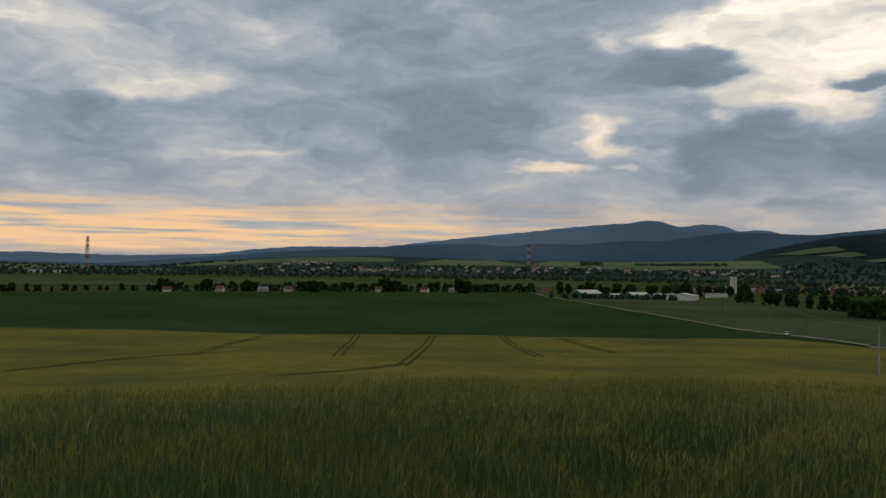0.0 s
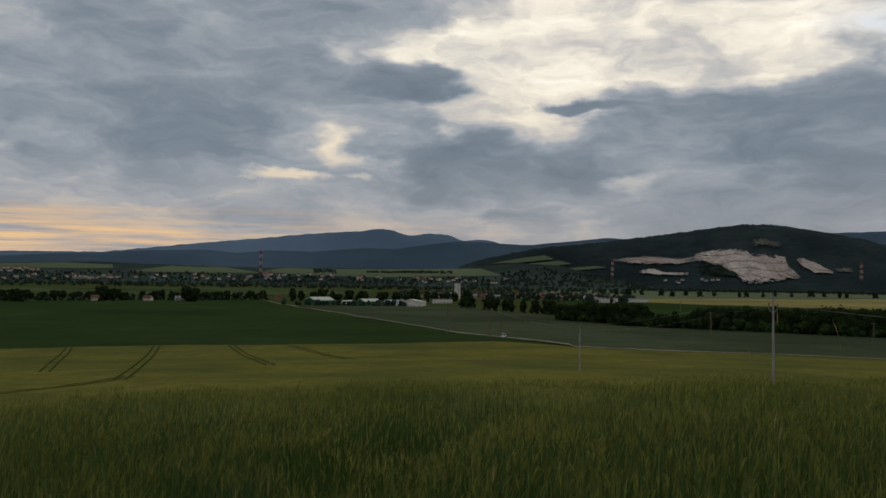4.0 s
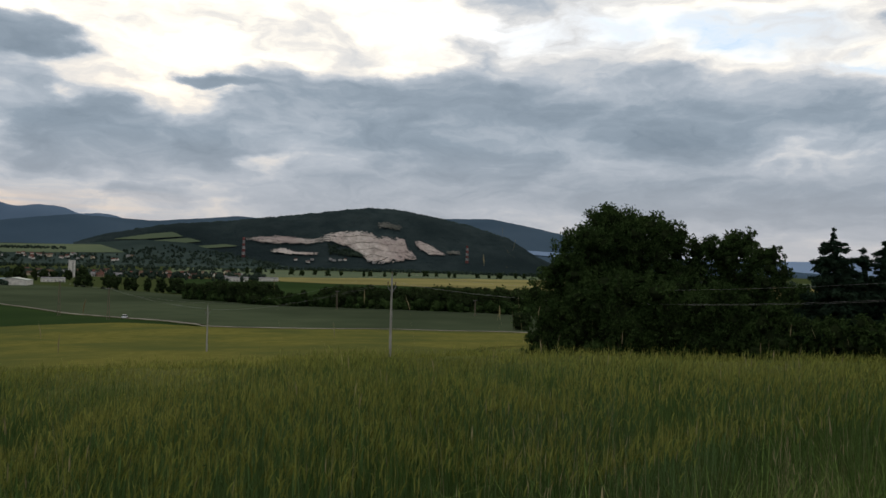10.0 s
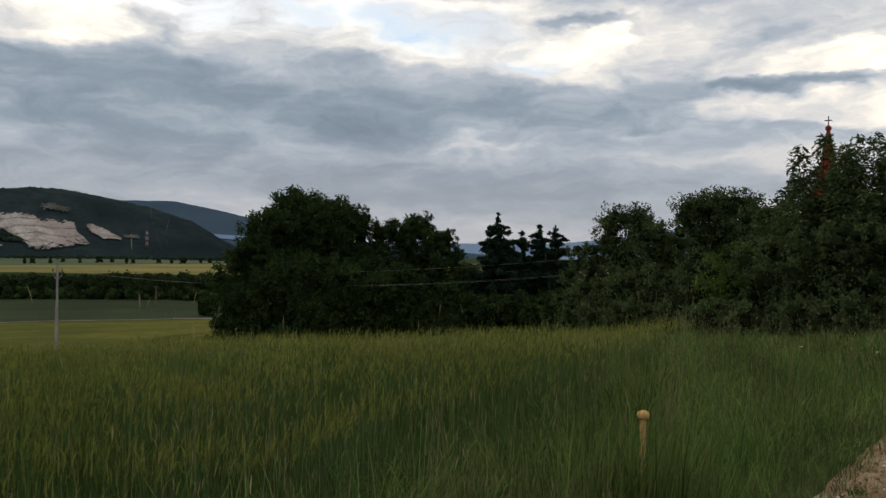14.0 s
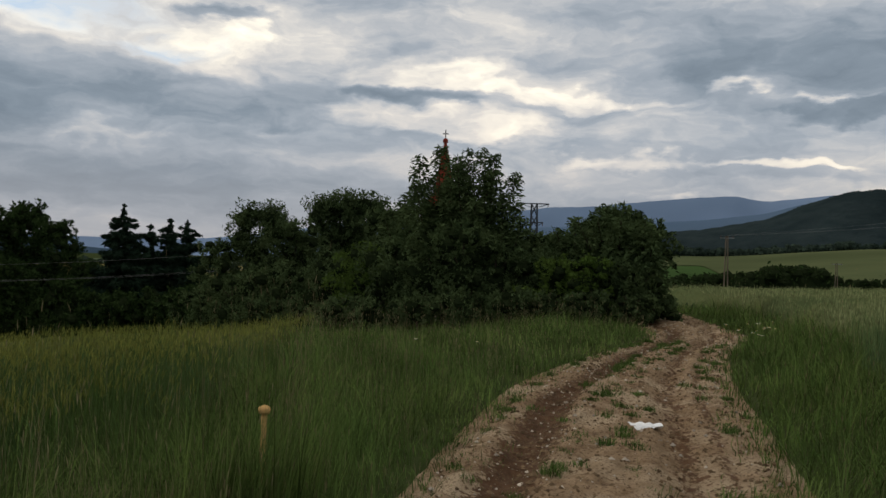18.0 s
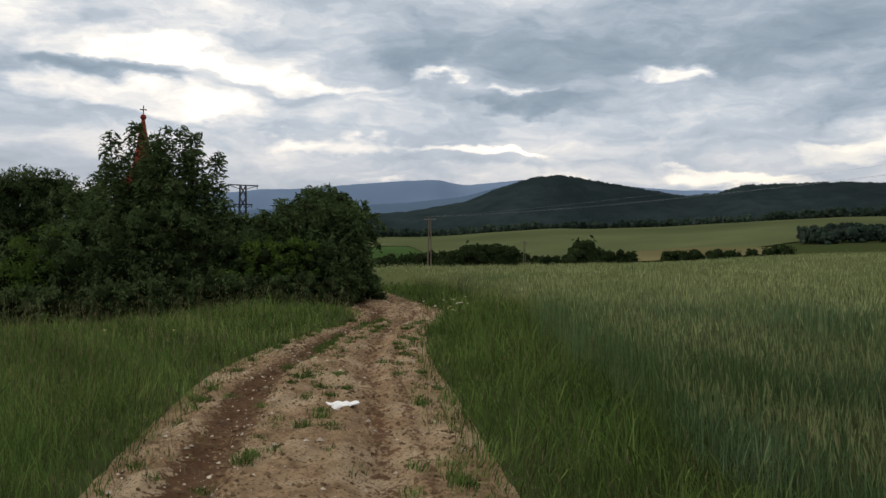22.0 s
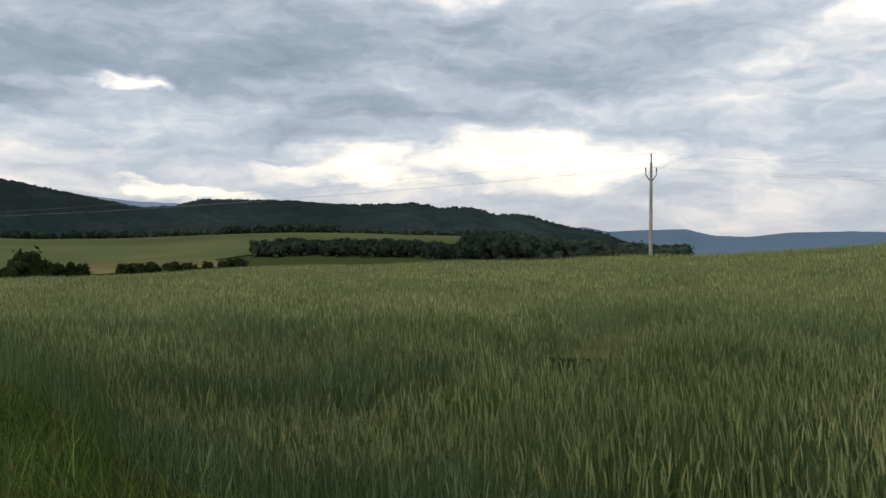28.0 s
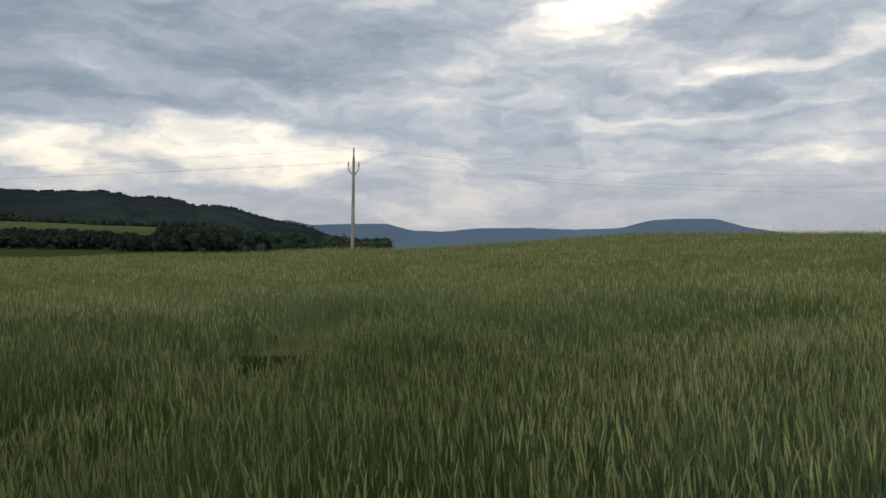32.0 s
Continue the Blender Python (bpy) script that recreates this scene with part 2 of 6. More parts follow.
CLOUDS_TRACK_SIDE = [
    (135.2, 11.8, 3.5, 0.56, -4, 2.2, -0.50), (126.4, 10.9, 2.4, 0.31, 0, 2.2, -0.42), (120.9, 11.6, 2.4, 0.38, 6, 2.2, -0.40), (123.9, 7.3, 4.3, 0.31, -2, 2.4, -0.52),
    (103.8, 12.2, 11.5, 1.55, 0, 1.4, -0.24), (101.6, 9.4, 8.5, 0.85, -6, 1.6, -0.26), (139.7, 14.7, 17.5, 2.54, 0, 1.3, 0.24), (127.0, 10.1, 3.6, 0.54, 0, 2.0, 0.24),
    (146.2, 14.6, 19.1, 4.20, 0, 1.2, 0.36), (143.4, 10.0, 13.5, 1.84, 0, 1.2, 0.14), (130.0, 14.0, 16.1, 1.87, 0, 1.3, 0.14), (149.7, 6.5, 6.6, 0.61, -3, 1.8, -0.42),
    (139.8, 5.0, 5.9, 0.53, -3, 1.8, -0.40),
]
CLOUDS_SOUTH = [
    (159.4, 7.0, 13.0, 0.99, -3, 1.5, -0.30), (165.9, 8.3, 6.7, 1.40, 0, 1.5, -0.34), (162.6, 16.0, 16.2, 1.96, -2, 1.4, 0.22), (139.5, 5.1, 5.0, 0.47, -2, 1.8, -0.40),
    (151.2, 12.8, 10.2, 0.76, -2, 1.6, -0.16), (155.1, 10.7, 15.9, 0.84, -3, 1.7, 0.15), (128.2, 5.2, 14.0, 0.75, 0, 1.4, -0.08),
]
CLOUDS_FAR_SOUTH = [
    (188.3, 17.6, 5.0, 1.97, 20, 1.6, -0.48), (174.6, 12.8, 15.4, 1.14, 0, 1.6, 0.22), (199.0, 15.8, 9.0, 1.73, -4, 1.5, 0.20), (201.7, 13.4, 6.7, 0.83, 10, 1.7, -0.26),
    (196.9, 10.5, 10.6, 0.58, 0, 1.7, -0.16), (202.7, 7.3, 6.5, 0.57, 0, 1.7, -0.20), (199.3, 11.7, 9.6, 0.64, 4, 1.8, 0.18), (179.4, 7.0, 16.2, 1.17, 0, 1.5, -0.05),
    (167.5, 14.0, 9.1, 0.81, 0, 1.6, 0.16), (185.7, 9.0, 11.5, 0.54, -2, 1.7, 0.10),
]
CLOUDS = CLOUDS_NORTH + CLOUDS_NORTH_EAST + CLOUDS_EAST + CLOUDS_EAST_HIGH + CLOUDS_SOUTH_EAST + CLOUDS_TRACK_SIDE + CLOUDS_SOUTH + CLOUDS_FAR_SOUTH
make_world()

sun = new("sun", bpy.data.lights.new("sun", "SUN"))
sun.data.energy = 1.0
sun.data.angle = radians(20)
sun.data.color = (1.0, 0.93, 0.82)
sun.matrix_world = look(heading(SUN_AZ, SUN_EL) * 100, (0, 0, 0))


# ---- materials ----
def material(name, c1, c2, scale=1.0, rough=0.9, bump=0.0, bump_scale=None, c3=None, big=0.1, island=0.0, spec=0.0,
             stretch=(1, 1, 1), translucent=0.0, metal=0.0, obj_var=0.0):
    m = bpy.data.materials.new(name)
    m.use_nodes = True
    n = Nodes(m.node_tree)
    co = n.add("ShaderNodeTexCoord").outputs["Object"]
    co = n.mapped(co, scale=stretch)
    f = n.noise(co, scale, 5.0, 0.6)
    g = n.noise(co, scale * big, 3.0, 0.55)
    col = n.mix(n.ramp(f, [(0.32, 0.0), (0.68, 1.0)]), c1, c2)
    col = n.mix(n.ramp(g, [(0.40, 0.0), (0.66, 1.0)]), col, c3 if c3 else tuple(0.75 * v for v in c1))
    if island:
        r = n.add("ShaderNodeNewGeometry").outputs["Random Per Island"]
        col = n.mix(1.0, col, n.ramp(r, [(0.0, 1.0 - island), (1.0, 1.0 + island)]), "MULTIPLY")
    if obj_var:
        r = n.add("ShaderNodeObjectInfo").outputs["Random"]
        col = n.mix(1.0, col, n.ramp(r, [(0.0, 1.0 - obj_var), (1.0, 1.0 + obj_var)]), "MULTIPLY")
    b = n.add("ShaderNodeBsdfPrincipled")
    n.put(b.inputs["Base Color"], col)
    b.inputs["Roughness"].default_value = rough
    b.inputs["Metallic"].default_value = metal
    b.inputs["Specular IOR Level"].default_value = spec
    if bump:
        bm_ = n.add("ShaderNodeBump")
        bm_.inputs["Strength"].default_value = 1.0
        bm_.inputs["Distance"].default_value = bump
        n.put(bm_.inputs["Height"], n.noise(co, bump_scale or scale * 3, 4.0, 0.6))
        n.put(b.inputs["Normal"], bm_.outputs[0])
    shader = b.outputs[0]
    if translucent:
        tr = n.add("ShaderNodeBsdfTranslucent")
        n.put(tr.inputs[0], col)
        mx = n.add("ShaderNodeMixShader")
        mx.inputs[0].default_value = translucent
        n.put(mx.inputs[1], shader)
        n.put(mx.inputs[2], tr.outputs[0])
        shader = mx.outputs[0]
    out = n.add("ShaderNodeOutputMaterial")
    n.put(out.inputs[0], shader)
    return m


M_GROUND = material("meadow_ground", (0.026, 0.042, 0.014), (0.046, 0.060, 0.022), 0.8, big=0.1, c3=(0.040, 0.048, 0.020))
M_BARLEY_FAR = material("ripening_barley", (0.078, 0.082, 0.021), (0.130, 0.123, 0.034), 0.30, bump=0.35, bump_scale=1.2, big=0.10, c3=(0.062, 0.073, 0.024))
# green darkened by the shade among the barley stems
M_CANOPY = material("shaded_barley_stems", (0.0245, 0.0385, 0.0112), (0.042, 0.056, 0.0175), 3.0, bump=0.1, big=0.1)
M_GREEN = material("dark_green_crop", (0.020, 0.037, 0.013), (0.028, 0.047, 0.017), 0.06, big=0.15, bump=0.3, c3=(0.017, 0.031, 0.012))
M_GREY = material("grey_green_crop", (0.040, 0.054, 0.032), (0.050, 0.064, 0.038), 0.05, big=0.2, bump=0.3)
M_PALE = material("pale_green_field", (0.080, 0.098, 0.046), (0.102, 0.118, 0.056), 0.02, big=0.2)
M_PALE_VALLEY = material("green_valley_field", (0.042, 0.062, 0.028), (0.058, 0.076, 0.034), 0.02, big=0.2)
M_YELLOW = material("yellow_ripe_field", (0.17, 0.1573, 0.06375), (0.204, 0.1827, 0.0765), 0.02, big=0.2)
# dark green drawn towards blue: haze over the hills put into the colour
M_FOREST = material("hazy_wooded_hillside", (0.017, 0.027, 0.030), (0.032, 0.045, 0.047), 0.018, bump=14.0, bump_scale=0.04, big=0.12)
M_ROCK = material("pale_quarry_rock", (0.24, 0.215, 0.20), (0.46, 0.42, 0.395), 0.035, bump=5.0, bump_scale=0.07, c3=(0.27, 0.225, 0.215), big=0.3, stretch=(1, 1, 0.45))
M_ROCK_DIM = material("weathered_quarry_rock", (0.085, 0.090, 0.082), (0.150, 0.145, 0.135), 0.04, bump=4.0, bump_scale=0.06, big=0.4)
M_LEAF = material("green_leaves", (0.022, 0.042, 0.014), (0.048, 0.076, 0.025), 0.8, island=0.45, translucent=0.25, rough=0.6)
M_LEAF_LIGHT = material("light_green_leaves", (0.0595, 0.102, 0.02125), (0.0935, 0.1403, 0.0323), 0.8, island=0.35, translucent=0.25, rough=0.6)
M_LEAF_THICKET = material("thicket_leaves", (0.044, 0.070, 0.029), (0.090, 0.124, 0.050), 0.8, island=0.5, translucent=0.28, rough=0.6)
# inner shade of the crowns, put into the colour of their cores
M_INNER_SHADE = material("inner_crown_shade", (0.012, 0.019, 0.008), (0.022, 0.032, 0.013), 3.0, bump=0.08, bump_scale=9.0)
# distance haze is painted into the colour of the far leaves
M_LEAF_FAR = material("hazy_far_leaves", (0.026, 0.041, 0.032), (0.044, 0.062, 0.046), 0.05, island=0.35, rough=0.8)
# paled by distance haze, which is mixed into the field colour
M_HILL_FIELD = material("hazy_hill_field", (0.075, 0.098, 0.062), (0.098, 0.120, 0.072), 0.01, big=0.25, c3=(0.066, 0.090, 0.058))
M_MEADOW = material("fresh_green_meadow", (0.042, 0.078, 0.026), (0.055, 0.094, 0.032), 0.03, big=0.2)
M_TAN = material("mown_tan_strip", (0.135, 0.125, 0.062), (0.165, 0.150, 0.074), 0.03, big=0.2)
M_NEEDLE = material("spruce_needles", (0.012, 0.025, 0.016), (0.024, 0.040, 0.024), 0.8, island=0.3, rough=0.7)
M_BARK = material("grey_brown_bark", (0.035, 0.028, 0.021), (0.065, 0.053, 0.04), 6.0, bump=0.02, stretch=(1, 1, 0.2))

# ---- the lie of the land ----
NODE_R = np.array([0, 5, 12, 22, 40, 75, 120, 200, 300, 450, 700, 1000, 1500, 2100, 5000], float)
PROFILES = {}


def profile(bearing, *heights):
    """Ground heights along one bearing at the distances NODE_R."""
    PROFILES[bearing] = heights


profile(-35, 0, -0.35, -1.05, -2.2, -5.2, -10.2, -15.0, -19.5, -23.4, -24, -24, -24, -20, -12, -10)
profile(-10, 0, -0.35, -1.05, -2.2, -5.3, -10.3, -15.2, -19.6, -23.4, -24, -24, -24, -20, -12, -10)
profile(15, 0, -0.32, -0.95, -2.0, -5.1, -10.0, -14.7, -19.3, -23.4, -24, -24, -24, -20, -14, -10)
profile(33, 0, -0.28, -0.8, -1.75, -4.5, -9.3, -13.4, -18.8, -23.4, -24, -24, -24, -22, -16, -10)
profile(50, 0, -0.25, -0.72, -1.5, -3.9, -8.7, -12.6, -18.4, -23.4, -24, -24, -24, -24, -20, -10)
profile(68, 0, -0.15, -0.55, -1.3, -3.5, -8.2, -12.8, -18.4, -23.4, -24, -24, -24, -24, -24, -10)
profile(84, 0, -0.08, -0.4, -1.1, -2.9, -6.5, -11, -17, -22, -24, -24, -24, -24, -24, -10)
profile(98, 0, 0, -0.15, -0.5, -1.5, -4.0, -8, -14, -19, -22, -24, -24, -24, -24, -10)
profile(110, 0, 0, 0.0, 0.0, -0.3, -2.0, -4.5, -9, -13, -16, -10, 6, 10, 0, 0)
profile(118, 0, 0, 0.0, 0.05, -0.1, -1.1, -2.6, -8, -12, -14, -4, 18, 14, 10, 0)
profile(130, 0, 0, 0.03, 0.08, 0.0, -0.45, -1.2, -7, -12, -12, 8, 31, 24, 40, 0)
profile(150, 0, 0, 0.08, 0.2, 0.42, 0.8, 0.9, -4, -7, -4, 22, 46, 38, 40, 0)
profile(161, 0, 0, 0.14, 0.36, 0.75, 1.55, 1.4, -3, -6, -4, 20, 44, 34, 30, 0)
profile(172, 0, 0, 0.2, 0.52, 1.1, 2.25, 1.7, -3, -6, -4, 10, 12, 10, 20, 0)
profile(195, 0, 0, 0.3, 0.85, 1.85, 3.9, 3.8, 1, -4, -4, 6, 10, 10, 20, 0)
profile(240, 0, 0, 0.3, 0.8, 1.8, 3.6, 5, 6, 6, 6, 8, 10, 10, 10, 0)
profile(290, 0, -0.1, -0.3, -0.6, -1.2, -2.4, -4, -7, -9, -10, -10, -10, -10, -10, -10)

BEARINGS = np.array(sorted(PROFILES), float)
U_GRID = np.linspace(0, math.log(1 + 5000.0), 500)


def _smooth(values):
    k = np.exp(-0.5 * (np.arange(-24, 25) / 7.0) ** 2)
    k /= k.sum()
    return np.convolve(np.pad(values, 24, mode="edge"), k, "valid")


TABLE = np.array([_smooth(np.interp(U_GRID, np.log(1 + NODE_R), PROFILES[k])) for k in BEARINGS])


def waves(x, y, size, seed=0):
    """Cheap smooth undulation in about -1..1."""
    a = np.sin(x / size + 1.3 * seed) * np.cos(y / size * 1.13 + 0.7 * seed)
    b = np.sin((x * 0.6 + y * 0.8) / size * 1.9 + 2.1 * seed) * 0.5
    c = np.cos((x * 0.8 - y * 0.6) / size * 3.7 + 0.4 * seed) * 0.25
    return (a + b + c) / 1.5


def bearing_of(x, y):
    return np.degrees(np.arctan2(x, y))


def ground_z(x, y):
    """Height of the ground, for numbers or arrays."""
    x, y = np.asarray(x, float), np.asarray(y, float)
    r = np.hypot(x, y)
    az = (bearing_of(x, y) + 35.0) % 360.0 - 35.0
    u = np.log(1 + np.minimum(r, 4999.0)) / U_GRID[-1] * (len(U_GRID) - 1)
    j = np.clip(u.astype(int), 0, len(U_GRID) - 2)
    fu = u - j
    keys = np.append(BEARINGS, BEARINGS[0] + 360.0)
    i = np.clip(np.searchsorted(keys, az, side="right") - 1, 0, len(BEARINGS) - 1)
    fa = (az - keys[i]) / (keys[i + 1] - keys[i])
    fa = fa * fa * (3 - 2 * fa)
    i2 = (i + 1) % len(BEARINGS)
    z = (TABLE[i, j] * (1 - fu) + TABLE[i, j + 1] * fu) * (1 - fa) + (TABLE[i2, j] * (1 - fu) + TABLE[i2, j + 1] * fu) * fa
    z = z + 0.06 * waves(x, y, 3.1, 1) * np.clip((r - 6) / 10, 0, 1) + 0.35 * waves(x, y, 23.0, 2) * np.clip((r - 60) / 100, 0, 1)
    return z


def polar(az, r):
    return r * np.sin(np.radians(az)), r * np.cos(np.radians(az))


def mesh_from(name, verts, faces, mats, smooth=True, indices=None):
    """A mesh from arrays: verts (n, 3), faces (m, 3 or 4)."""
    verts, faces = np.asarray(verts, np.float32), np.asarray(faces, np.int32)
    me = bpy.data.meshes.new(name)
    k = faces.shape[1]
    me.vertices.add(len(verts))
    me.vertices.foreach_set("co", verts.ravel())
    me.loops.add(faces.size)
    me.loops.foreach_set("vertex_index", faces.ravel())
    me.polygons.add(len(faces))
    me.polygons.foreach_set("loop_start", np.arange(0, faces.size, k, dtype=np.int32))
    me.polygons.foreach_set("use_smooth", np.full(len(faces), smooth))
    for m in mats:
        me.materials.append(m)
    if indices is not None:
        me.polygons.foreach_set("material_index", np.asarray(indices, np.int32))
    me.update(calc_edges=True)
    return me


def grid_faces(n, m, wrap=False):
    """Quads of a grid of n x m vertices (m runs fastest)."""
    i = np.arange(n if wrap else n - 1)[:, None]
    j = np.arange(m - 1)[None, :]
    a, b = i * m + j, ((i + 1) % n) * m + j
    return np.stack([a, a + 1, b + 1, b], -1).reshape(-1, 4)


def patch(name, az0, az1, r_in, r_out, na, nr, lift, mat, label="", category="field", kind="structure", hfun=None):
    """A sheet over a sector of ground between two curves of distance by bearing."""
    az = np.linspace(az0, az1, na)
    r0, r1 = np.vectorize(r_in)(az).astype(float), np.vectorize(r_out)(az).astype(float)
    s = np.linspace(0, 1, nr)
    r = r0[:, None] * (r1 / r0)[:, None] ** s[None, :]
    x, y = polar(az[:, None], r)
    z = (hfun or ground_z)(x, y) + lift
    ob = new(name, mesh_from(name, np.stack([x, y, z], -1).reshape(-1, 3), grid_faces(na, nr), [mat]))
    return tagged(ob, label, category, kind=kind)


def ground_sheet():
    az = np.concatenate([np.arange(-35, 205, 0.75), np.arange(205, 325, 3.0)])
    r = np.concatenate([[0.05], np.geomspace(0.6, 4950, 230)])
    x, y = polar(az[:, None], r[None, :])
    z = ground_z(x, y)
    near = r < 75
    z[:, near] -= 0.16 * np.clip((1.25 - track_offset(x[:, near], y[:, near])) / 0.3, 0, 1)
    ob = new("ground", mesh_from("ground", np.stack([x, y, z], -1).reshape(-1, 3), grid_faces(len(az), len(r), True), [M_GROUND]))
    tagged(ob, "rolling green farmland reaching the horizon", "ground", kind="structure")


# centre line of the track and its half width
TRACK = [(-30, 13.5, 1.4), (-14, 6.6, 1.4), (-6, 3.2, 1.4), (0, 0.45, 1.4), (3.2, -1.2, 1.22), (5.6, -2.25, 1.20), (6.92, -2.80, 1.26), (8.3, -3.45, 1.28), (10.4, -4.38, 1.26), (12.5, -5.68, 1.12), (14.43, -7.0, 0.90),
         (16.6, -8.75, 0.80), (18.5, -9.9, 0.98), (20.4, -10.5, 1.10), (24.0, -11.55, 1.15), (33, -14.6, 1.1), (42, -16.5, 1.0), (60, -19.0, 1.1)]


def track_curve(n):
    p = np.array(TRACK, float)
    d = np.concatenate([[0], np.cumsum(np.hypot(*np.diff(p[:, :2], axis=0).T))])
    s = np.linspace(0, d[-1], n)
    out = np.stack([np.interp(s, d, p[:, k]) for k in range(3)], 1)
    w = max(3, int(n / d[-1] * 1.6))
    k = np.hanning(2 * w + 1)
    k /= k.sum()
    for c in range(3):
        out[:, c] = np.convolve(np.pad(out[:, c], w, mode="reflect", reflect_type="odd"), k, "valid")
    return s, out


TRACK_S, TRACK_P = track_curve(1400)


def track_offset(x, y):
    """Distance from the track's centre line as a share of its half width."""
    p = TRACK_P[::10]
    x, y = np.atleast_1d(x), np.atleast_1d(y)
    best = np.full(x.shape, 1e9)
    for px, py, hw in p:
        best = np.minimum(best, np.hypot(x - px, y - py) / hw)
    return best



ground_sheet()


# ---- hills ----
def ridge(name, skyline, dist, front, back, mat, label, rough=1.0, foot=-12.0, step=0.25, depth=16, kind="structure"):
    """A hill range: its crest line by bearing and elevation, the slope towards the valley and the slope behind."""
    ka, ke = np.array(skyline[0::2], float), np.array(skyline[1::2], float)
    az = np.arange(ka[0], ka[-1] + 1e-6, step)
    el = np.interp(az, ka, ke)
    k = np.array([0.25, 0.5, 0.25])
    el = np.convolve(np.pad(el, 1, mode="edge"), k, "valid")
    top = EYE + dist * np.tan(np.radians(el)) + rough * (waves(az * 9, az * 0, 2.0, dist) + 0.6 * waves(az * 31, az * 0, 2.0, dist))
    s = np.concatenate([np.linspace(-1, 0, depth), np.linspace(0, 1, 6)[1:]])
    rr = dist + np.where(s < 0, s * front, s * back)
    x, y = polar(az[:, None], rr[None, :] + 0 * az[:, None])
    shape = np.where(s < 0, 0.5 + 0.5 * np.cos(np.pi * np.abs(s)) , 1 - s * s)
    shape = shape ** 0.9
    base = np.minimum(foot, ground_z(x, y) - 4)
    relief = (waves(x, y, 160.0, 3) * 9 + waves(x, y, 60.0, 5) * 4) * np.sin(np.pi * np.clip(-s, 0, 1))[None, :] * rough
    z = base + (top[:, None] - base) * shape[None, :] + relief
    ob = new(name, mesh_from(name, np.stack([x, y, z], -1).reshape(-1, 3), grid_faces(len(az), len(s)), [mat]))
    tagged(ob, label, "hill", kind=kind)
    return az, rr[:depth], z[:, :depth]


def hill_point(hill, az, el):
    """Where the front of a hill shows at a bearing and elevation: distance and height."""
    az_k, rr, z = hill
    f = np.clip((az - az_k[0]) / (az_k[1] - az_k[0]), 0, len(az_k) - 1.001)
    i = int(f)
    col = z[i] * (1 - (f - i)) + z[i + 1] * (f - i)
    els = np.maximum.accumulate(np.degrees(np.arctan2(col - EYE, rr)) + np.arange(len(rr)) * 1e-6)
    r = float(np.interp(el, els, rr))
    return r, float(np.interp(r, rr, col))


def on_hill(name, hill, az0, az1, low, high, na, ne, lift, mat, label, category="field", jag=0.0, bench=0.0, ragged=0.0):
    """A sheet lying on the front of a hill, between two curves of elevation by bearing."""
    v = []
    azs = np.linspace(az0, az1, na)
    for i, a in enumerate(azs):
        lo, hi = low(a), high(a)
        for j in range(ne):
            t = j / (ne - 1)
            e = lo + (hi - lo) * t
            if jag and (j == 0 or j == ne - 1):
                e += jag * float(waves(a * 11.0, j * 3.0, 1.0, 7))
            r, z = hill_point(hill, a, e)
            d = lift
            if bench:
                shelf = (-e * 2.1 + 0.35 * float(waves(a * 1.7, e * 0.6, 1.0, 9))) % 1.0
                d += bench * (0.45 * float(waves(a * 4.3, e * 3.0, 1.0, 2)) + 0.22 * float(waves(a * 17.0, e * 9.0, 1.0, 5)) + 0.10 * float(waves(a * 60.0, e * 40.0, 1.0, 5)) + 0.35 * shelf)
            k = 1 - d / r
            v.append((*polar(a, r * k), EYE + (z - EYE) * k + 0.3))
    faces = grid_faces(na, ne)
    if ragged:
        i, j = faces[:, 0] // ne, faces[:, 0] % ne
        edge = np.minimum(np.minimum(i, na - 2 - i) / (0.5 * na), np.minimum(j, ne - 2 - j) / (0.5 * ne))
        u, w = i * (az1 - az0) * 16.0 / na, j * 30.0 / ne
        keep = edge * 2.2 + 0.7 * waves(u, w * 1.7, 2.6, 3) + 0.5 * waves(u, w * 2.0, 0.9, 5) > ragged
        faces = faces[keep]
    ob = new(name, mesh_from(name, np.array(v), faces, [mat], not bench))
    return tagged(ob, label, category, kind="structure")


# bluish green, with the haze before the low hill put in
M_FOREST2 = material("hazy_far_woods", (0.026, 0.041, 0.040), (0.045, 0.064, 0.056), 0.018, bump=12.0, bump_scale=0.04, big=0.12)
# the haze of distance is put into these blue base colours
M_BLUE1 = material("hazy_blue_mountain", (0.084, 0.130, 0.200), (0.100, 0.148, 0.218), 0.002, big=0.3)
M_BLUE2 = material("hazy_blue_grey_hills", (0.044, 0.073, 0.108), (0.058, 0.088, 0.124), 0.003, big=0.3)
M_BLUE3 = material("hazy_pale_range", (0.16, 0.23, 0.35), (0.18, 0.25, 0.37), 0.002, big=0.3)

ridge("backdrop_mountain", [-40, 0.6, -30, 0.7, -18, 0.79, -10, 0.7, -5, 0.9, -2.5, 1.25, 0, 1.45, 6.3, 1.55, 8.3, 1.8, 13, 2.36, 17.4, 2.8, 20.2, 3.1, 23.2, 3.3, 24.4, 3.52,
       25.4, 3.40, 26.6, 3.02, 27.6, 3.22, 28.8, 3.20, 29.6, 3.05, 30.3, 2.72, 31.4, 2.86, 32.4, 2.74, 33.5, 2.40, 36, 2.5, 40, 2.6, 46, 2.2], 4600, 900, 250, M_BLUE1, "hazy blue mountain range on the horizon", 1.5)
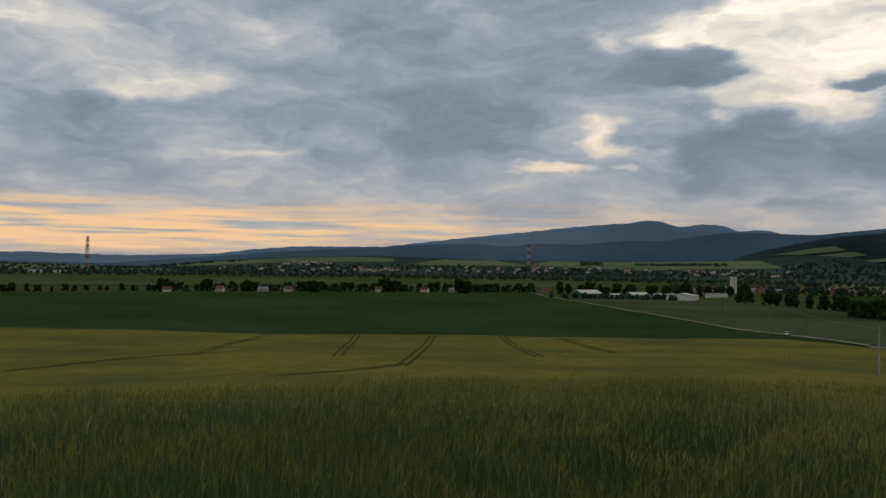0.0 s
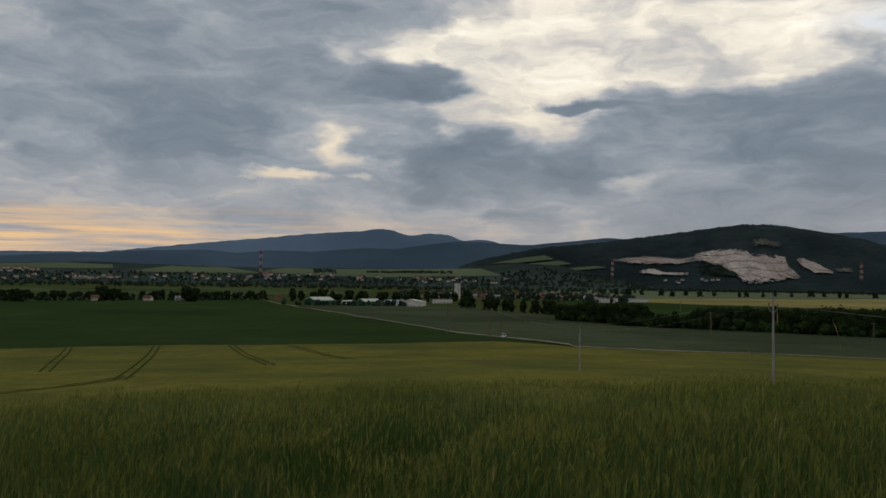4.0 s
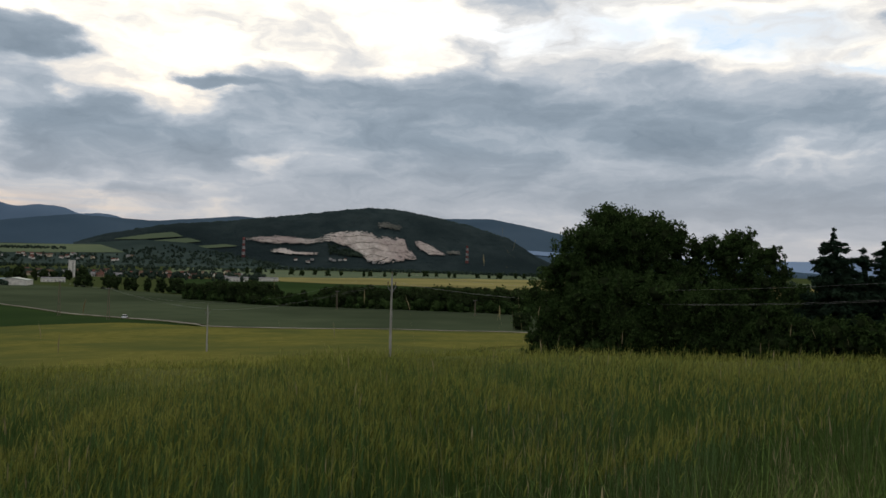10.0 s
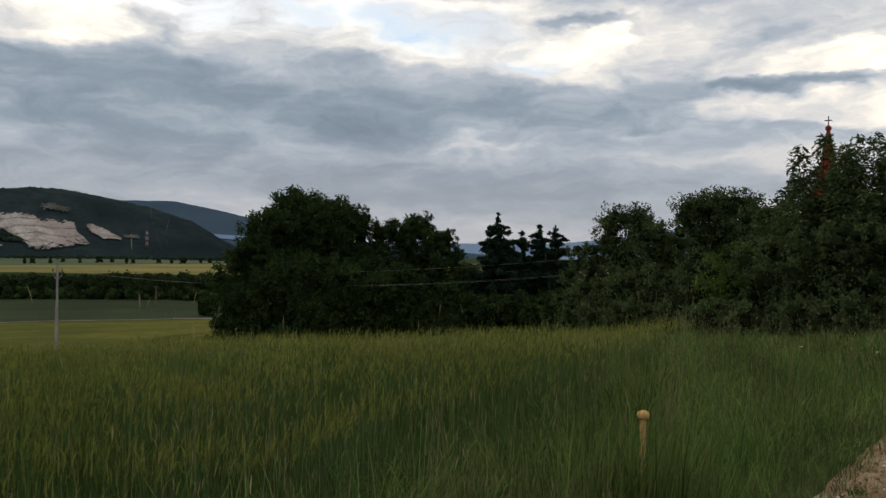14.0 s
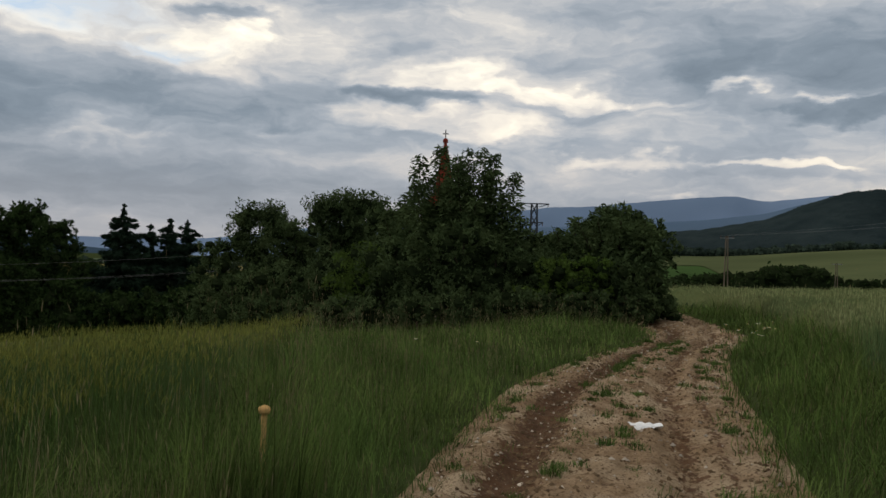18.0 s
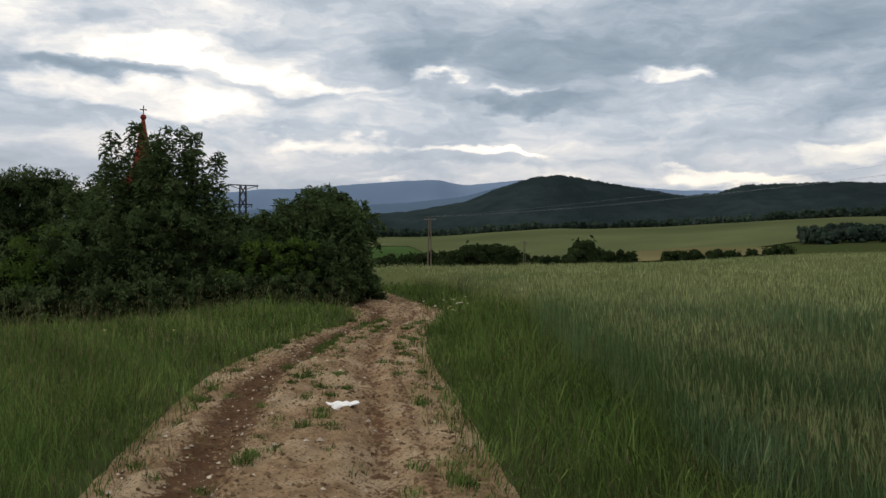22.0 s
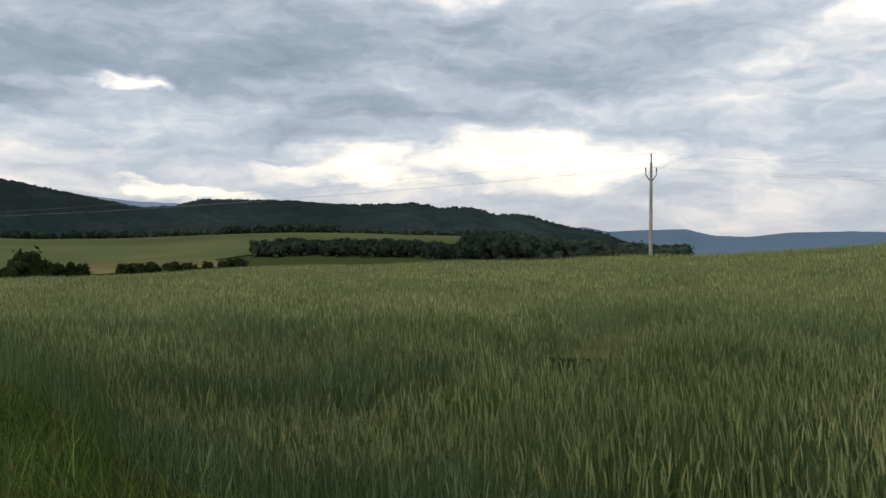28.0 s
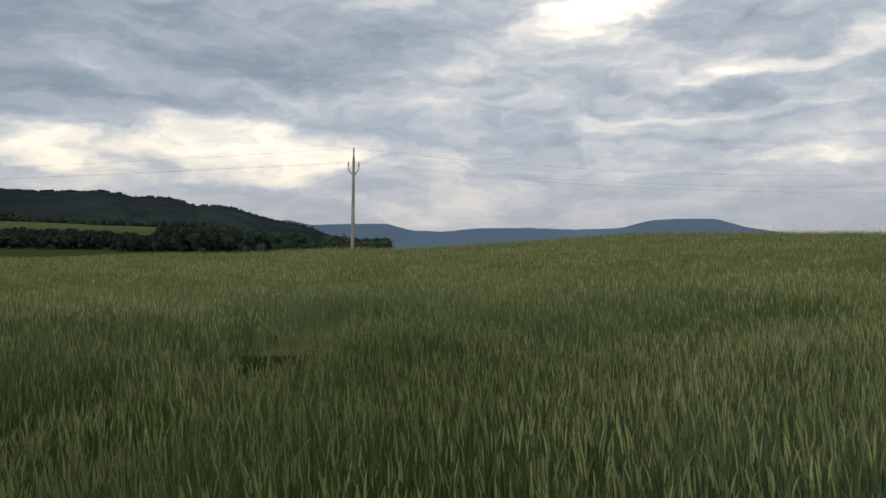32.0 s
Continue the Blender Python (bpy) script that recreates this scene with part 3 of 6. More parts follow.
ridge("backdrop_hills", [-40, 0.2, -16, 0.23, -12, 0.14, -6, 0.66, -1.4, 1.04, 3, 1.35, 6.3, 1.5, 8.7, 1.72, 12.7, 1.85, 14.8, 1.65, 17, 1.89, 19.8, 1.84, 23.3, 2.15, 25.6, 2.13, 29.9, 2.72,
       35, 2.49, 40.4, 3.02, 44, 2.7, 48, 2.2], 3700, 700, 400, M_BLUE2, "hazy blue-grey wooded hills under the mountains", 1.0)
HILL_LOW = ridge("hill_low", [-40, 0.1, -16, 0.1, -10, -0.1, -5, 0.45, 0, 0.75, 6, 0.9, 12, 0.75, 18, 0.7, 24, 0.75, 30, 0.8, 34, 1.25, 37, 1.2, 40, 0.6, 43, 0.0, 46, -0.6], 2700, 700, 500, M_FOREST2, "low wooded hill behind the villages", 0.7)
ridge("backdrop_plain", [58, 0.4, 66, 0.75, 75, 0.8, 84, 0.85, 92, 0.9, 100, 1.0], 4850, 500, 60, M_BLUE3, "hazy pale far hills over the plain", 0.6)
HILL_BLUE = ridge("backdrop_blue_hill", [48, 2.6, 54, 3.25, 57.5, 3.33, 60.3, 2.84, 63.4, 2.15, 65, 1.7, 67, 1.2, 70, 0.7, 75, 0.3, 80, 0.0], 4300, 700, 400, M_BLUE2, "hazy blue wooded hill beyond the quarry", 1.0)
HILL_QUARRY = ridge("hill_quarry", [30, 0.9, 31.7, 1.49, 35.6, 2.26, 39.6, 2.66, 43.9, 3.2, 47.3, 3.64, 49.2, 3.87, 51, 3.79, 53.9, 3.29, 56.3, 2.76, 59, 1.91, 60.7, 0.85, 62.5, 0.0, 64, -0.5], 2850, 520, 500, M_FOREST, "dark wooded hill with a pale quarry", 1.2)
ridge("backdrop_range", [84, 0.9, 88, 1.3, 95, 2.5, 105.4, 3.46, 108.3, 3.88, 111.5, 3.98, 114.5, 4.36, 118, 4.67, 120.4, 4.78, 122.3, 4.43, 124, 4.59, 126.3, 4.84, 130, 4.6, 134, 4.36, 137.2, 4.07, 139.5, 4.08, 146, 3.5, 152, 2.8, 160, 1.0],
      4750, 700, 150, M_BLUE3, "hazy pale blue mountain range under cloud", 1.5)
ridge("backdrop_slope", [90, 0.2, 95, 1.2, 105, 2.3, 112.3, 2.7, 115.2, 2.94, 118.4, 3.16, 122.3, 3.65, 124.7, 4.3, 128, 4.3, 136, 3.6, 146, 3.0, 152, 1.5, 156, 0.2], 3800, 700, 300, M_BLUE1, "hazy blue forested slope", 1.0)
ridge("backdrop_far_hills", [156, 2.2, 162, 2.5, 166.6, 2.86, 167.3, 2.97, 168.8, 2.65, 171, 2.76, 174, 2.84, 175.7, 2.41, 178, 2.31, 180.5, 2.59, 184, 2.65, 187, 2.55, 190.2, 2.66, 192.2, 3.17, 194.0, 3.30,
       196.4, 3.28, 198.4, 2.70, 201, 2.3, 208, 2.0], 4500, 700, 300, M_BLUE1, "distant hazy blue flat-topped hills", 1.0)
HILL_WOODED = ridge("hill_wooded", [98, -0.4, 104, 1.2, 110, 1.8, 115.2, 2.28, 118.5, 2.57, 122.4, 3.25, 124.7, 4.17, 127, 4.93, 129, 5.12, 131.4, 4.72, 134.1, 4.24, 137.2, 3.68, 139.5, 3.89, 141, 4.39, 147, 4.47, 151.3, 4.2, 155.6, 4.43,
       157.5, 4.12, 159.6, 4.2, 161, 3.7, 163.3, 3.7, 166, 2.9, 168.5, 2.49, 171, 1.69, 175, 0.8], 2400, 900, 500, M_FOREST, "dark wooded hill with a rounded summit", 1.2)


# ---- fields ----
def by(*pairs):
    """A curve through (bearing, value) pairs."""
    xs, ys = pairs[0::2], pairs[1::2]
    return lambda a: float(np.interp(a, xs, ys))


EDGE = by(-35, 380, -18, 367, -11, 340, -4, 313, 3, 300, 15, 298, 26.5, 318, 33, 330, 38, 312, 43.5, 300, 51, 300, 58.7, 304, 75, 300)
patch("field_barley_slope", -35, 80, lambda a: 46.0, EDGE, 220, 70, 0.7, M_BARLEY_FAR, "ripening yellow-green barley on the slope")
FAR = by(-35, 850, -18, 830, 15, 940, 17, 960)
ROAD = by(16.2, 985, 17.5, 830, 19, 720, 22.8, 560, 26.5, 455, 30, 390, 33.5, 350, 38, 318, 43.5, 303, 60, 300)
patch("field_green", -35, 17, EDGE, FAR, 80, 30, 0.5, M_GREEN, "dark green crop on the valley floor")
patch("field_green_wedge", 16.9, 37, EDGE, lambda a: max(EDGE(a) + 1, ROAD(a) - 3), 60, 12, 0.5, M_GREEN, "dark green crop beside the road")
patch("road", 16.3, 75, lambda a: ROAD(a) + 1 if a < 38 else EDGE(a) + 3, lambda a: ROAD(a) * 1.012 + 3 if a < 38 else EDGE(a) + 7, 160, 3, 0.7,
      material("dusty_road", (0.16, 0.15, 0.13), (0.2, 0.19, 0.16), 0.2), "narrow grey country road through the fields", "road")
patch("field_grey", 18.5, 78, lambda a: ROAD(a) * 1.02 + 5 if a < 38 else EDGE(a) + 10, by(18.5, 745, 22, 780, 28, 800, 36, 620, 43, 540, 60, 470, 78, 470), 90, 24, 0.4, M_GREY, "grey-green crop beyond the road")
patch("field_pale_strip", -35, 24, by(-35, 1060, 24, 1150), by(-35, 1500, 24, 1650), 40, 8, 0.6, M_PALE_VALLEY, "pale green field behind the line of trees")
patch("field_green_back", 36, 52, by(36, 640, 45, 560, 52, 540), by(36, 1120, 45, 1010, 52, 960), 40, 10, 0.6, M_GREEN, "dark green crop behind the hedgerow")
patch("field_yellow", 36, 95, by(36, 1150, 45, 1020, 52, 965, 62, 900, 95, 850), by(36, 1200, 45, 1330, 62, 1700, 95, 1700), 60, 12, 0.7, M_YELLOW, "pale yellow ripe field on the plain")
patch("field_plain", 36, 95, by(36, 1215, 45, 1345, 62, 1715, 95, 1715), by(36, 1900, 62, 2300, 95, 2300), 60, 12, 0.6, M_HILL_FIELD, "pale green field on the plain")
patch("field_opposite", 112, 160.6, by(112, 790, 118.5, 780, 120.5, 600, 130, 470, 161, 700), by(112, 1000, 161, 1010), 90, 24, 0.6, M_PALE, "pale green field on the opposite slope")
patch("field_meadow", 111, 121, by(111, 430, 121, 430), by(111, 785, 118.5, 772, 120.4, 590, 121, 500), 30, 10, 0.6, M_MEADOW, "fresh green meadow in the hollow")
patch("field_mown", 131, 143, by(131, 500, 143, 505), by(131, 575, 138, 580, 143, 545), 30, 6, 1.0, M_TAN, "mown tan strip along the lane")

# ---- the crops and the track, close by ----
rng = np.random.default_rng(7)

V_BARLEY_EDGE = lambda x: np.interp(x, (-40, -20, 0, 1.5, 4, 7, 12, 20, 60), (9.5, 6.6, 3.7, 3.1, 2.0, 0.9, 0.15, -0.7, -3.0))
V_WHEAT_EDGE = lambda x: np.interp(x, (-40, -8, 0, 3.7, 6.5, 10.2, 15.8, 23.6, 33, 60, 120), (4.0, -1.0, -2.9, -4.1, -5.75, -7.75, -11.2, -14.2, -17.4, -21.5, -25))

def in_barley(x, y):
    a = bearing_of(x, y)
    return (y > V_BARLEY_EDGE(x)) & (a < 94)


def gap_dip(x, y):
    """A trampled gap in the wheat: 1 inside, 0 outside."""
    u = (x - 2.3) * 0.988 + (y + 9.4) * 0.151
    v = -(x - 2.3) * 0.151 + (y + 9.4) * 0.988
    g = np.exp(-((u + 0.10 * np.sin(v * 2.3)) / 0.52) ** 4 - (v / 2.6) ** 4)
    u2 = (x - 1.0) * 0.95 + (y + 20.0) * 0.1
    v2 = (y + 20.0) + 0.12 * (x - 1.0)
    return np.clip(g + 0.8 * np.exp(-(u2 / 3.5) ** 2 - (v2 / 0.5) ** 2), 0, 1)


def in_wheat(x, y):
    a = bearing_of(x, y) % 360
    return (y < V_WHEAT_EDGE(x)) & (a > 100) & (a < 260)


class Blades:
    """Gathers many ribbons (stems, leaves, ears) into one mesh."""

    def __init__(self):
        self.v, self.f, self.m, self.count = [], [], [], 0

    def add(self, base, head, length, lean, droop, width, segs, mat, profile_w, twist=None):
        """base (n, 3); head: bearing of the lean in radians; lean: tilt at the foot; droop: tilt gained to the tip."""
        n = len(base)
        if n == 0:
            return None
        t = np.linspace(0, 1, segs + 1)
        ang = lean[:, None] + droop[:, None] * t[None, :] ** 1.5
        step = (length / segs)[:, None]
        horiz = np.concatenate([np.zeros((n, 1)), np.cumsum(np.sin(ang[:, :-1]) * step, 1)], 1)
        vert = np.concatenate([np.zeros((n, 1)), np.cumsum(np.cos(ang[:, :-1]) * step, 1)], 1)
        cx, sx = np.sin(head)[:, None], np.cos(head)[:, None]
        p = np.stack([base[:, 0:1] + horiz * cx, base[:, 1:2] + horiz * sx, base[:, 2:3] + vert], -1)
        tw = head + np.pi / 2 if twist is None else twist
        side = np.stack([np.sin(tw), np.cos(tw), 0 * tw], -1)[:, None, :]
        half = 0.5 * width[:, None, None] * np.asarray(profile_w)[None, :, None]
        v = np.stack([p - side * half, p + side * half], 2).reshape(n, -1, 3)
        k = 2 * (segs + 1)
        q = np.array([[2 * i, 2 * i + 1, 2 * i + 3, 2 * i + 2] for i in range(segs)])
        f = (q[None] + (np.arange(n) * k)[:, None, None]).reshape(-1, 4) + self.count
        self.v.append(v.reshape(-1, 3))
        self.f.append(f)
        self.m.append(np.full(len(f), mat))
        self.count += n * k
        return p[:, -1, :]

    def make(self, name, mats, label, category, kind="stuff"):
        ob = new(name, mesh_from(name, np.concatenate(self.v), np.concatenate(self.f), mats, True, np.concatenate(self.m)))
        return tagged(ob, label, category, kind=kind)


def scatter(az0, az1, r0, r1, density):
    """Random points of a sector; density(r) per square metre."""
    rr = np.linspace(r0, r1, 60)
    out = []
    for a, b in zip(rr[:-1], rr[1:]):
        n = rng.poisson(density(0.5 * (a + b)) * radians(az1 - az0) * 0.5 * (b * b - a * a))
        r = np.sqrt(rng.uniform(a * a, b * b, n))
        az = rng.uniform(az0, az1, n)
        out.append(np.stack(polar(az, r), 1))
    return np.concatenate(out)


def stand(x, y):
    """Uneven growth: ragged terraces of taller plants with low, open places between."""
    bx, by_ = x + 0.7 * waves(x, y, 1.9, 21), y + 0.7 * waves(x, y, 2.1, 23)
    g = waves(bx, by_, 0.95, 4) + 0.6 * waves(bx, by_, 0.34, 6) + 0.45 * waves(x, y, 3.1, 11)
    return 0.95 + 0.15 * np.tanh(2.6 * g) - 0.42 * np.clip(-g - 0.35, 0, 0.8)


def cereal(name, pts, height, mats, label, ear_len, awn, dip=None, wind=2.2):
    """A stand of cereal plants at the given points, each with stem, leaves and ear."""
    b = Blades()
    x, y = pts[:, 0], pts[:, 1]
    n = len(pts)
    r = np.hypot(x, y - 0.2)
    h = height * (1 + 0.07 * rng.standard_normal(n)) * stand(x, y)
    if dip is not None:
        d = dip(x, y)
        h = h * (1 - 0.88 * d)
    base = np.stack([x, y, ground_z(x, y)], 1)
    fat = np.maximum(1.0, (r / 8.0)) ** 0.8
    head = wind + 0.9 * waves(x, y, 2.6, 9) + 1.5 * rng.standard_normal(n)
    lean = np.abs(0.07 * rng.standard_normal(n)) + 0.015
    spin = rng.uniform(0, np.pi, n)
    near = r < 9
    mid = (r >= 9) & (r < 28)
    far = r >= 28
    mid_a, mid_b = mid & (r < 15), mid & (r >= 15)
    for sel, segs_s, segs_e, leaves in ((near, 2, 3, 2), (mid_a, 1, 2, 1), (mid_b, 0, 2, 0), (far, 0, 1, 0)):
        i = np.where(sel)[0]
        if len(i) == 0:
            continue
        one = np.ones(len(i))
        if segs_s:
            low = base[i].copy()
            low[:, 2] += 0.25
            tip = b.add(low, head[i], h[i] - 0.25 - ear_len * 0.6, lean[i], 0.10 * one, 0.003 * fat[i], segs_s, 0, np.linspace(1, 0.8, segs_s + 1), spin[i])
        else:
            tip = base[i].copy()
            tip[:, 2] += h[i] - ear_len * 1.2
        bend = rng.uniform(0.5, 2.3, len(i)) if awn else rng.uniform(0.0, 0.8, len(i)) ** 1.4
        ear_w = (0.0078 if awn < 0.5 else 0.0085) * fat[i] ** 0.85
        el_ = ear_len * (1 + 0.15 * rng.standard_normal(len(i))) * (1.0 + 0.15 * (fat[i] - 1).clip(0, 2))
        prof = {3: (0.45, 1.0, 0.8, 0.12), 2: (0.5, 1.0, 0.12), 1: (0.9, 0.35)}[segs_e]
        b.add(tip, head[i], el_, lean[i] + 0.1, bend, ear_w, segs_e, 1, prof, spin[i])
        if sel is near:
            b.add(tip, head[i], el_, lean[i] + 0.1, bend, ear_w * 0.9, segs_e, 1, prof, spin[i] + np.pi / 2)
        if awn and r[i].min() < 20:
            for k in range(2 if sel is near else 1):
                b.add(tip, head[i] + rng.normal(0, 0.25, len(i)), el_ * rng.uniform(1.3, 1.9, len(i)), lean[i] + 0.05 + rng.normal(0, 0.12, len(i)), bend * 0.9, 0.0026 * fat[i], 1, 2, (1, 0.1))
        for k in range(leaves):
            up = base[i].copy()
            up[:, 2] += h[i] * rng.uniform(0.30, 0.80, len(i))
            b.add(up, rng.uniform(0, 2 * np.pi, len(i)), rng.uniform(0.12, 0.28, len(i)), rng.uniform(0.08, 0.45, len(i)), rng.uniform(0.3, 2.3, len(i)), rng.uniform(0.003, 0.0075, len(i)) * fat[i] ** 0.6,
                  3 if sel is near else 2, 0, (0.7, 1.0, 0.75, 0.05) if sel is near else (0.8, 1.0, 0.05))
    return b.make(name, mats, label, "crop")


def crop_sheet(name, az0, az1, r0, r1, inside_edge, height, mat, label, sign, dip=None):
    """The mass of stems under the ears: a low sheet, stem shade put into its dark colour, that falls to the ground at
    the field's edge.
    """
    def hfun(x, y):
        e = (y - inside_edge(x)) * sign
        k = np.clip((e - 0.35) / 0.5, 0, 1)
        r = np.hypot(x, y)
        z = ground_z(x, y) - 0.05 + height * np.interp(r, (6, 12, 20, 30), (0.22, 0.40, 0.75, 0.95)) * k * stand(x, y)
        if dip is not None:
            z = z - 0.9 * height * dip(x, y)
        return np.where(e < -0.4, z - 0.6, z)
    return patch(name, az0, az1, lambda a: r0, lambda a: r1, int((az1 - az0) / 0.5), 190, 0.0, mat, label, "field", "structure", hfun)


M_B_STEM = material("barley_stems", (0.038, 0.072, 0.026), (0.078, 0.122, 0.046), 1.2, island=0.45, translucent=0.3, c3=(0.045, 0.078, 0.015), big=0.4)
M_B_EAR = material("barley_ears", (0.140, 0.158, 0.035), (0.262, 0.256, 0.066), 0.5, island=0.45, translucent=0.2, c3=(0.10, 0.125, 0.026), big=0.5)
M_B_AWN = material("barley_awns", (0.145, 0.160, 0.042), (0.265, 0.255, 0.074), 0.5, island=0.45, translucent=0.3, big=0.4)
M_W_STEM = material("wheat_stems", (0.068, 0.114, 0.057), (0.138, 0.195, 0.098), 1.2, island=0.5, translucent=0.3, big=0.4, c3=(0.07, 0.11, 0.034))
M_W_EAR = material("wheat_ears", (0.150, 0.182, 0.084), (0.285, 0.305, 0.145), 0.8, island=0.6, translucent=0.25, c3=(0.130, 0.160, 0.068), big=0.4)
# green of the wheat stems with the shade between them painted in
M_W_SHEET = material("shaded_wheat_stems", (0.022, 0.035, 0.015), (0.038, 0.055, 0.024), 3.0, bump=0.1, big=0.1)

crop_sheet("barley_field", -42, 95, 2.0, 60, V_BARLEY_EDGE, 0.58, M_CANOPY, "dark sheet under the near barley ears, stem shade put into its colour", 1.0)
crop_sheet("wheat_field", 100, 215, 2.0, 160, V_WHEAT_EDGE, 0.60, M_W_SHEET, "dark sheet under the near wheat ears, stem shade put into its colour", -1.0, gap_dip)



def canopy(name, az0, az1, r0, r1, edge, height, mat, label, sign, dip=None):
    """The closed surface of ears that a standing crop shows from afar."""
    def hfun(x, y):
        r = np.hypot(x, y)
        e = (y - edge(x)) * sign
        z = ground_z(x, y) + height * stand(x, y) * np.clip((r - r0) / 8.0, 0, 1) * np.clip((e - 0.3) / 0.4, 0, 1) - 0.15
        return z if dip is None else z - 0.8 * height * dip(x, y)
    return patch(name, az0, az1, lambda a: r0, lambda a: r1, int((az1 - az0) / 0.3), 150, 0.0, mat, label, "field", "structure", hfun)


M_B_TOP = material("barley_ear_canopy", (0.066, 0.080, 0.026), (0.108, 0.114, 0.040), 1.6, bump=0.12, bump_scale=9.0, big=0.16, c3=(0.052, 0.068, 0.017))
M_W_TOP = material("wheat_ear_canopy", (0.092, 0.110, 0.047), (0.142, 0.155, 0.068), 1.6, bump=0.12, bump_scale=9.0, big=0.16, c3=(0.085, 0.110, 0.046))
canopy("barley_canopy", -42, 92, 10.0, 60, V_BARLEY_EDGE, 0.86, M_B_TOP, "green-gold surface of ripening barley ears", 1.0)
canopy("wheat_canopy", 102, 215, 9.0, 160, V_WHEAT_EDGE, 0.86, M_W_TOP, "pale green surface of wheat ears", -1.0, gap_dip)

P = scatter(-42, 95, 1.5, 46, lambda r: 270 if r < 6 else max(16.0, 270 * (6 / r) ** 1.4))
cereal("barley_crop", P[in_barley(P[:, 0], P[:, 1]) & (P[:, 1] > V_BARLEY_EDGE(P[:, 0]) + 0.35 * rng.standard_normal(len(P)))], 0.86, [M_B_STEM, M_B_EAR, M_B_AWN],
       "green-gold ripening barley with long awns", 0.085, 1.0)
P = scatter(100, 215, 1.5, 110, lambda r: 430 if r < 7 else max(8.0, 430 * (7 / r) ** 1.5))
cereal("wheat_crop", P[in_wheat(P[:, 0], P[:, 1]) & (gap_dip(P[:, 0], P[:, 1]) < rng.uniform(0.3, 0.9, len(P)))], 0.86, [M_W_STEM, M_W_EAR, M_W_EAR], "green wheat in ear, standing thick", 0.095, 0.0, gap_dip)


# ---- the track ----
def track_material():
    m = bpy.data.materials.new("rutted_earth_track")
    m.use_nodes = True
    n = Nodes(m.node_tree)
    co = n.add("ShaderNodeTexCoord").outputs["Object"]
    mud = n.add("ShaderNodeAttribute")
    mud.attribute_name = "mud"
    f = n.noise(co, 6.0, 6.0, 0.65)
    g = n.noise(co, 0.9, 4.0, 0.6)
    k = n.noise(co, 38.0, 3.0, 0.6)
    dry = n.mix(n.ramp(f, [(0.35, 0.0), (0.65, 1.0)]), (0.150, 0.096, 0.052), (0.320, 0.225, 0.136))
    dry = n.mix(n.ramp(g, [(0.48, 0.0), (0.62, 1.0)]), dry, (0.36, 0.275, 0.18))
    dry = n.mix(n.ramp(k, [(0.54, 0.0), (0.62, 0.85)]), dry, (0.11, 0.070, 0.042))
    wet = n.mix(n.ramp(f, [(0.35, 0.0), (0.65, 1.0)]), (0.058, 0.029, 0.013), (0.120, 0.066, 0.034))
    mk = n.math("ADD", mud.outputs["Fac"], n.math("MULTIPLY", n.math("SUBTRACT", f, 0.5), 1.5))
    mk = n.math("ADD", mk, n.math("MULTIPLY", n.math("SUBTRACT", n.noise(co, 19.0, 4.0, 0.6), 0.5), 1.1))
    mask = n.ramp(mk, [(0.38, 0.0), (0.55, 1.0)])
    b = n.add("ShaderNodeBsdfPrincipled")
    n.put(b.inputs["Base Color"], n.mix(mask, dry, wet))
    n.put(b.inputs["Roughness"], n.ramp(mask, [(0.0, 0.95), (1.0, 0.85)]))
    b.inputs["Specular IOR Level"].default_value = 0.12
    bp = n.add("ShaderNodeBump")
    bp.inputs["Distance"].default_value = 0.035
    bp.inputs["Strength"].default_value = 1.0
    n.put(bp.inputs["Height"], n.math("ADD", n.noise(co, 16.0, 6.0, 0.7), n.math("MULTIPLY", n.noise(co, 60.0, 3.0, 0.6), 0.4)))
    n.put(b.inputs["Normal"], bp.outputs[0])
    out = n.add("ShaderNodeOutputMaterial")
    n.put(out.inputs[0], b.outputs[0])
    return m


def track_height(x, y, w, s):
    """Relief of the track: two ruts, a raised middle and lumps. w: across, in half widths."""
    def rut(c, width):
        return np.exp(-((w - c) / width) ** 2)
    c1 = -0.52 + 0.09 * np.sin(s / 2.3) + 0.03 * np.sin(s / 0.7)
    c2 = 0.42 + 0.07 * np.sin(s / 3.1 + 1)
    z = -0.085 * rut(c1, 0.15) - 0.07 * rut(c2, 0.15) - 0.03 * rut(0.75, 0.08) + 0.03 * rut(-0.05, 0.25)
    z = z + 0.030 * (rut(c1 - 0.26, 0.07) + rut(c1 + 0.26, 0.07) + rut(c2 - 0.24, 0.07) + rut(c2 + 0.24, 0.07))
    z = z + 0.026 * waves(x, y, 0.12, 2) + 0.012 * waves(x, y, 0.05, 5) + 0.018 * waves(x, y, 0.4, 3) + 0.008 * waves(x, y, 0.024, 6)
    z = z + 0.012 * np.sin(s / 0.035) * (rut(c1, 0.1) + rut(c2, 0.1))
    return z, np.clip(0.95 * rut(c1, 0.21) + 0.50 * rut(c2, 0.15) + 0.45 * rut(0.74, 0.07) + 0.25 * rut(0.05, 0.2), 0, 1)


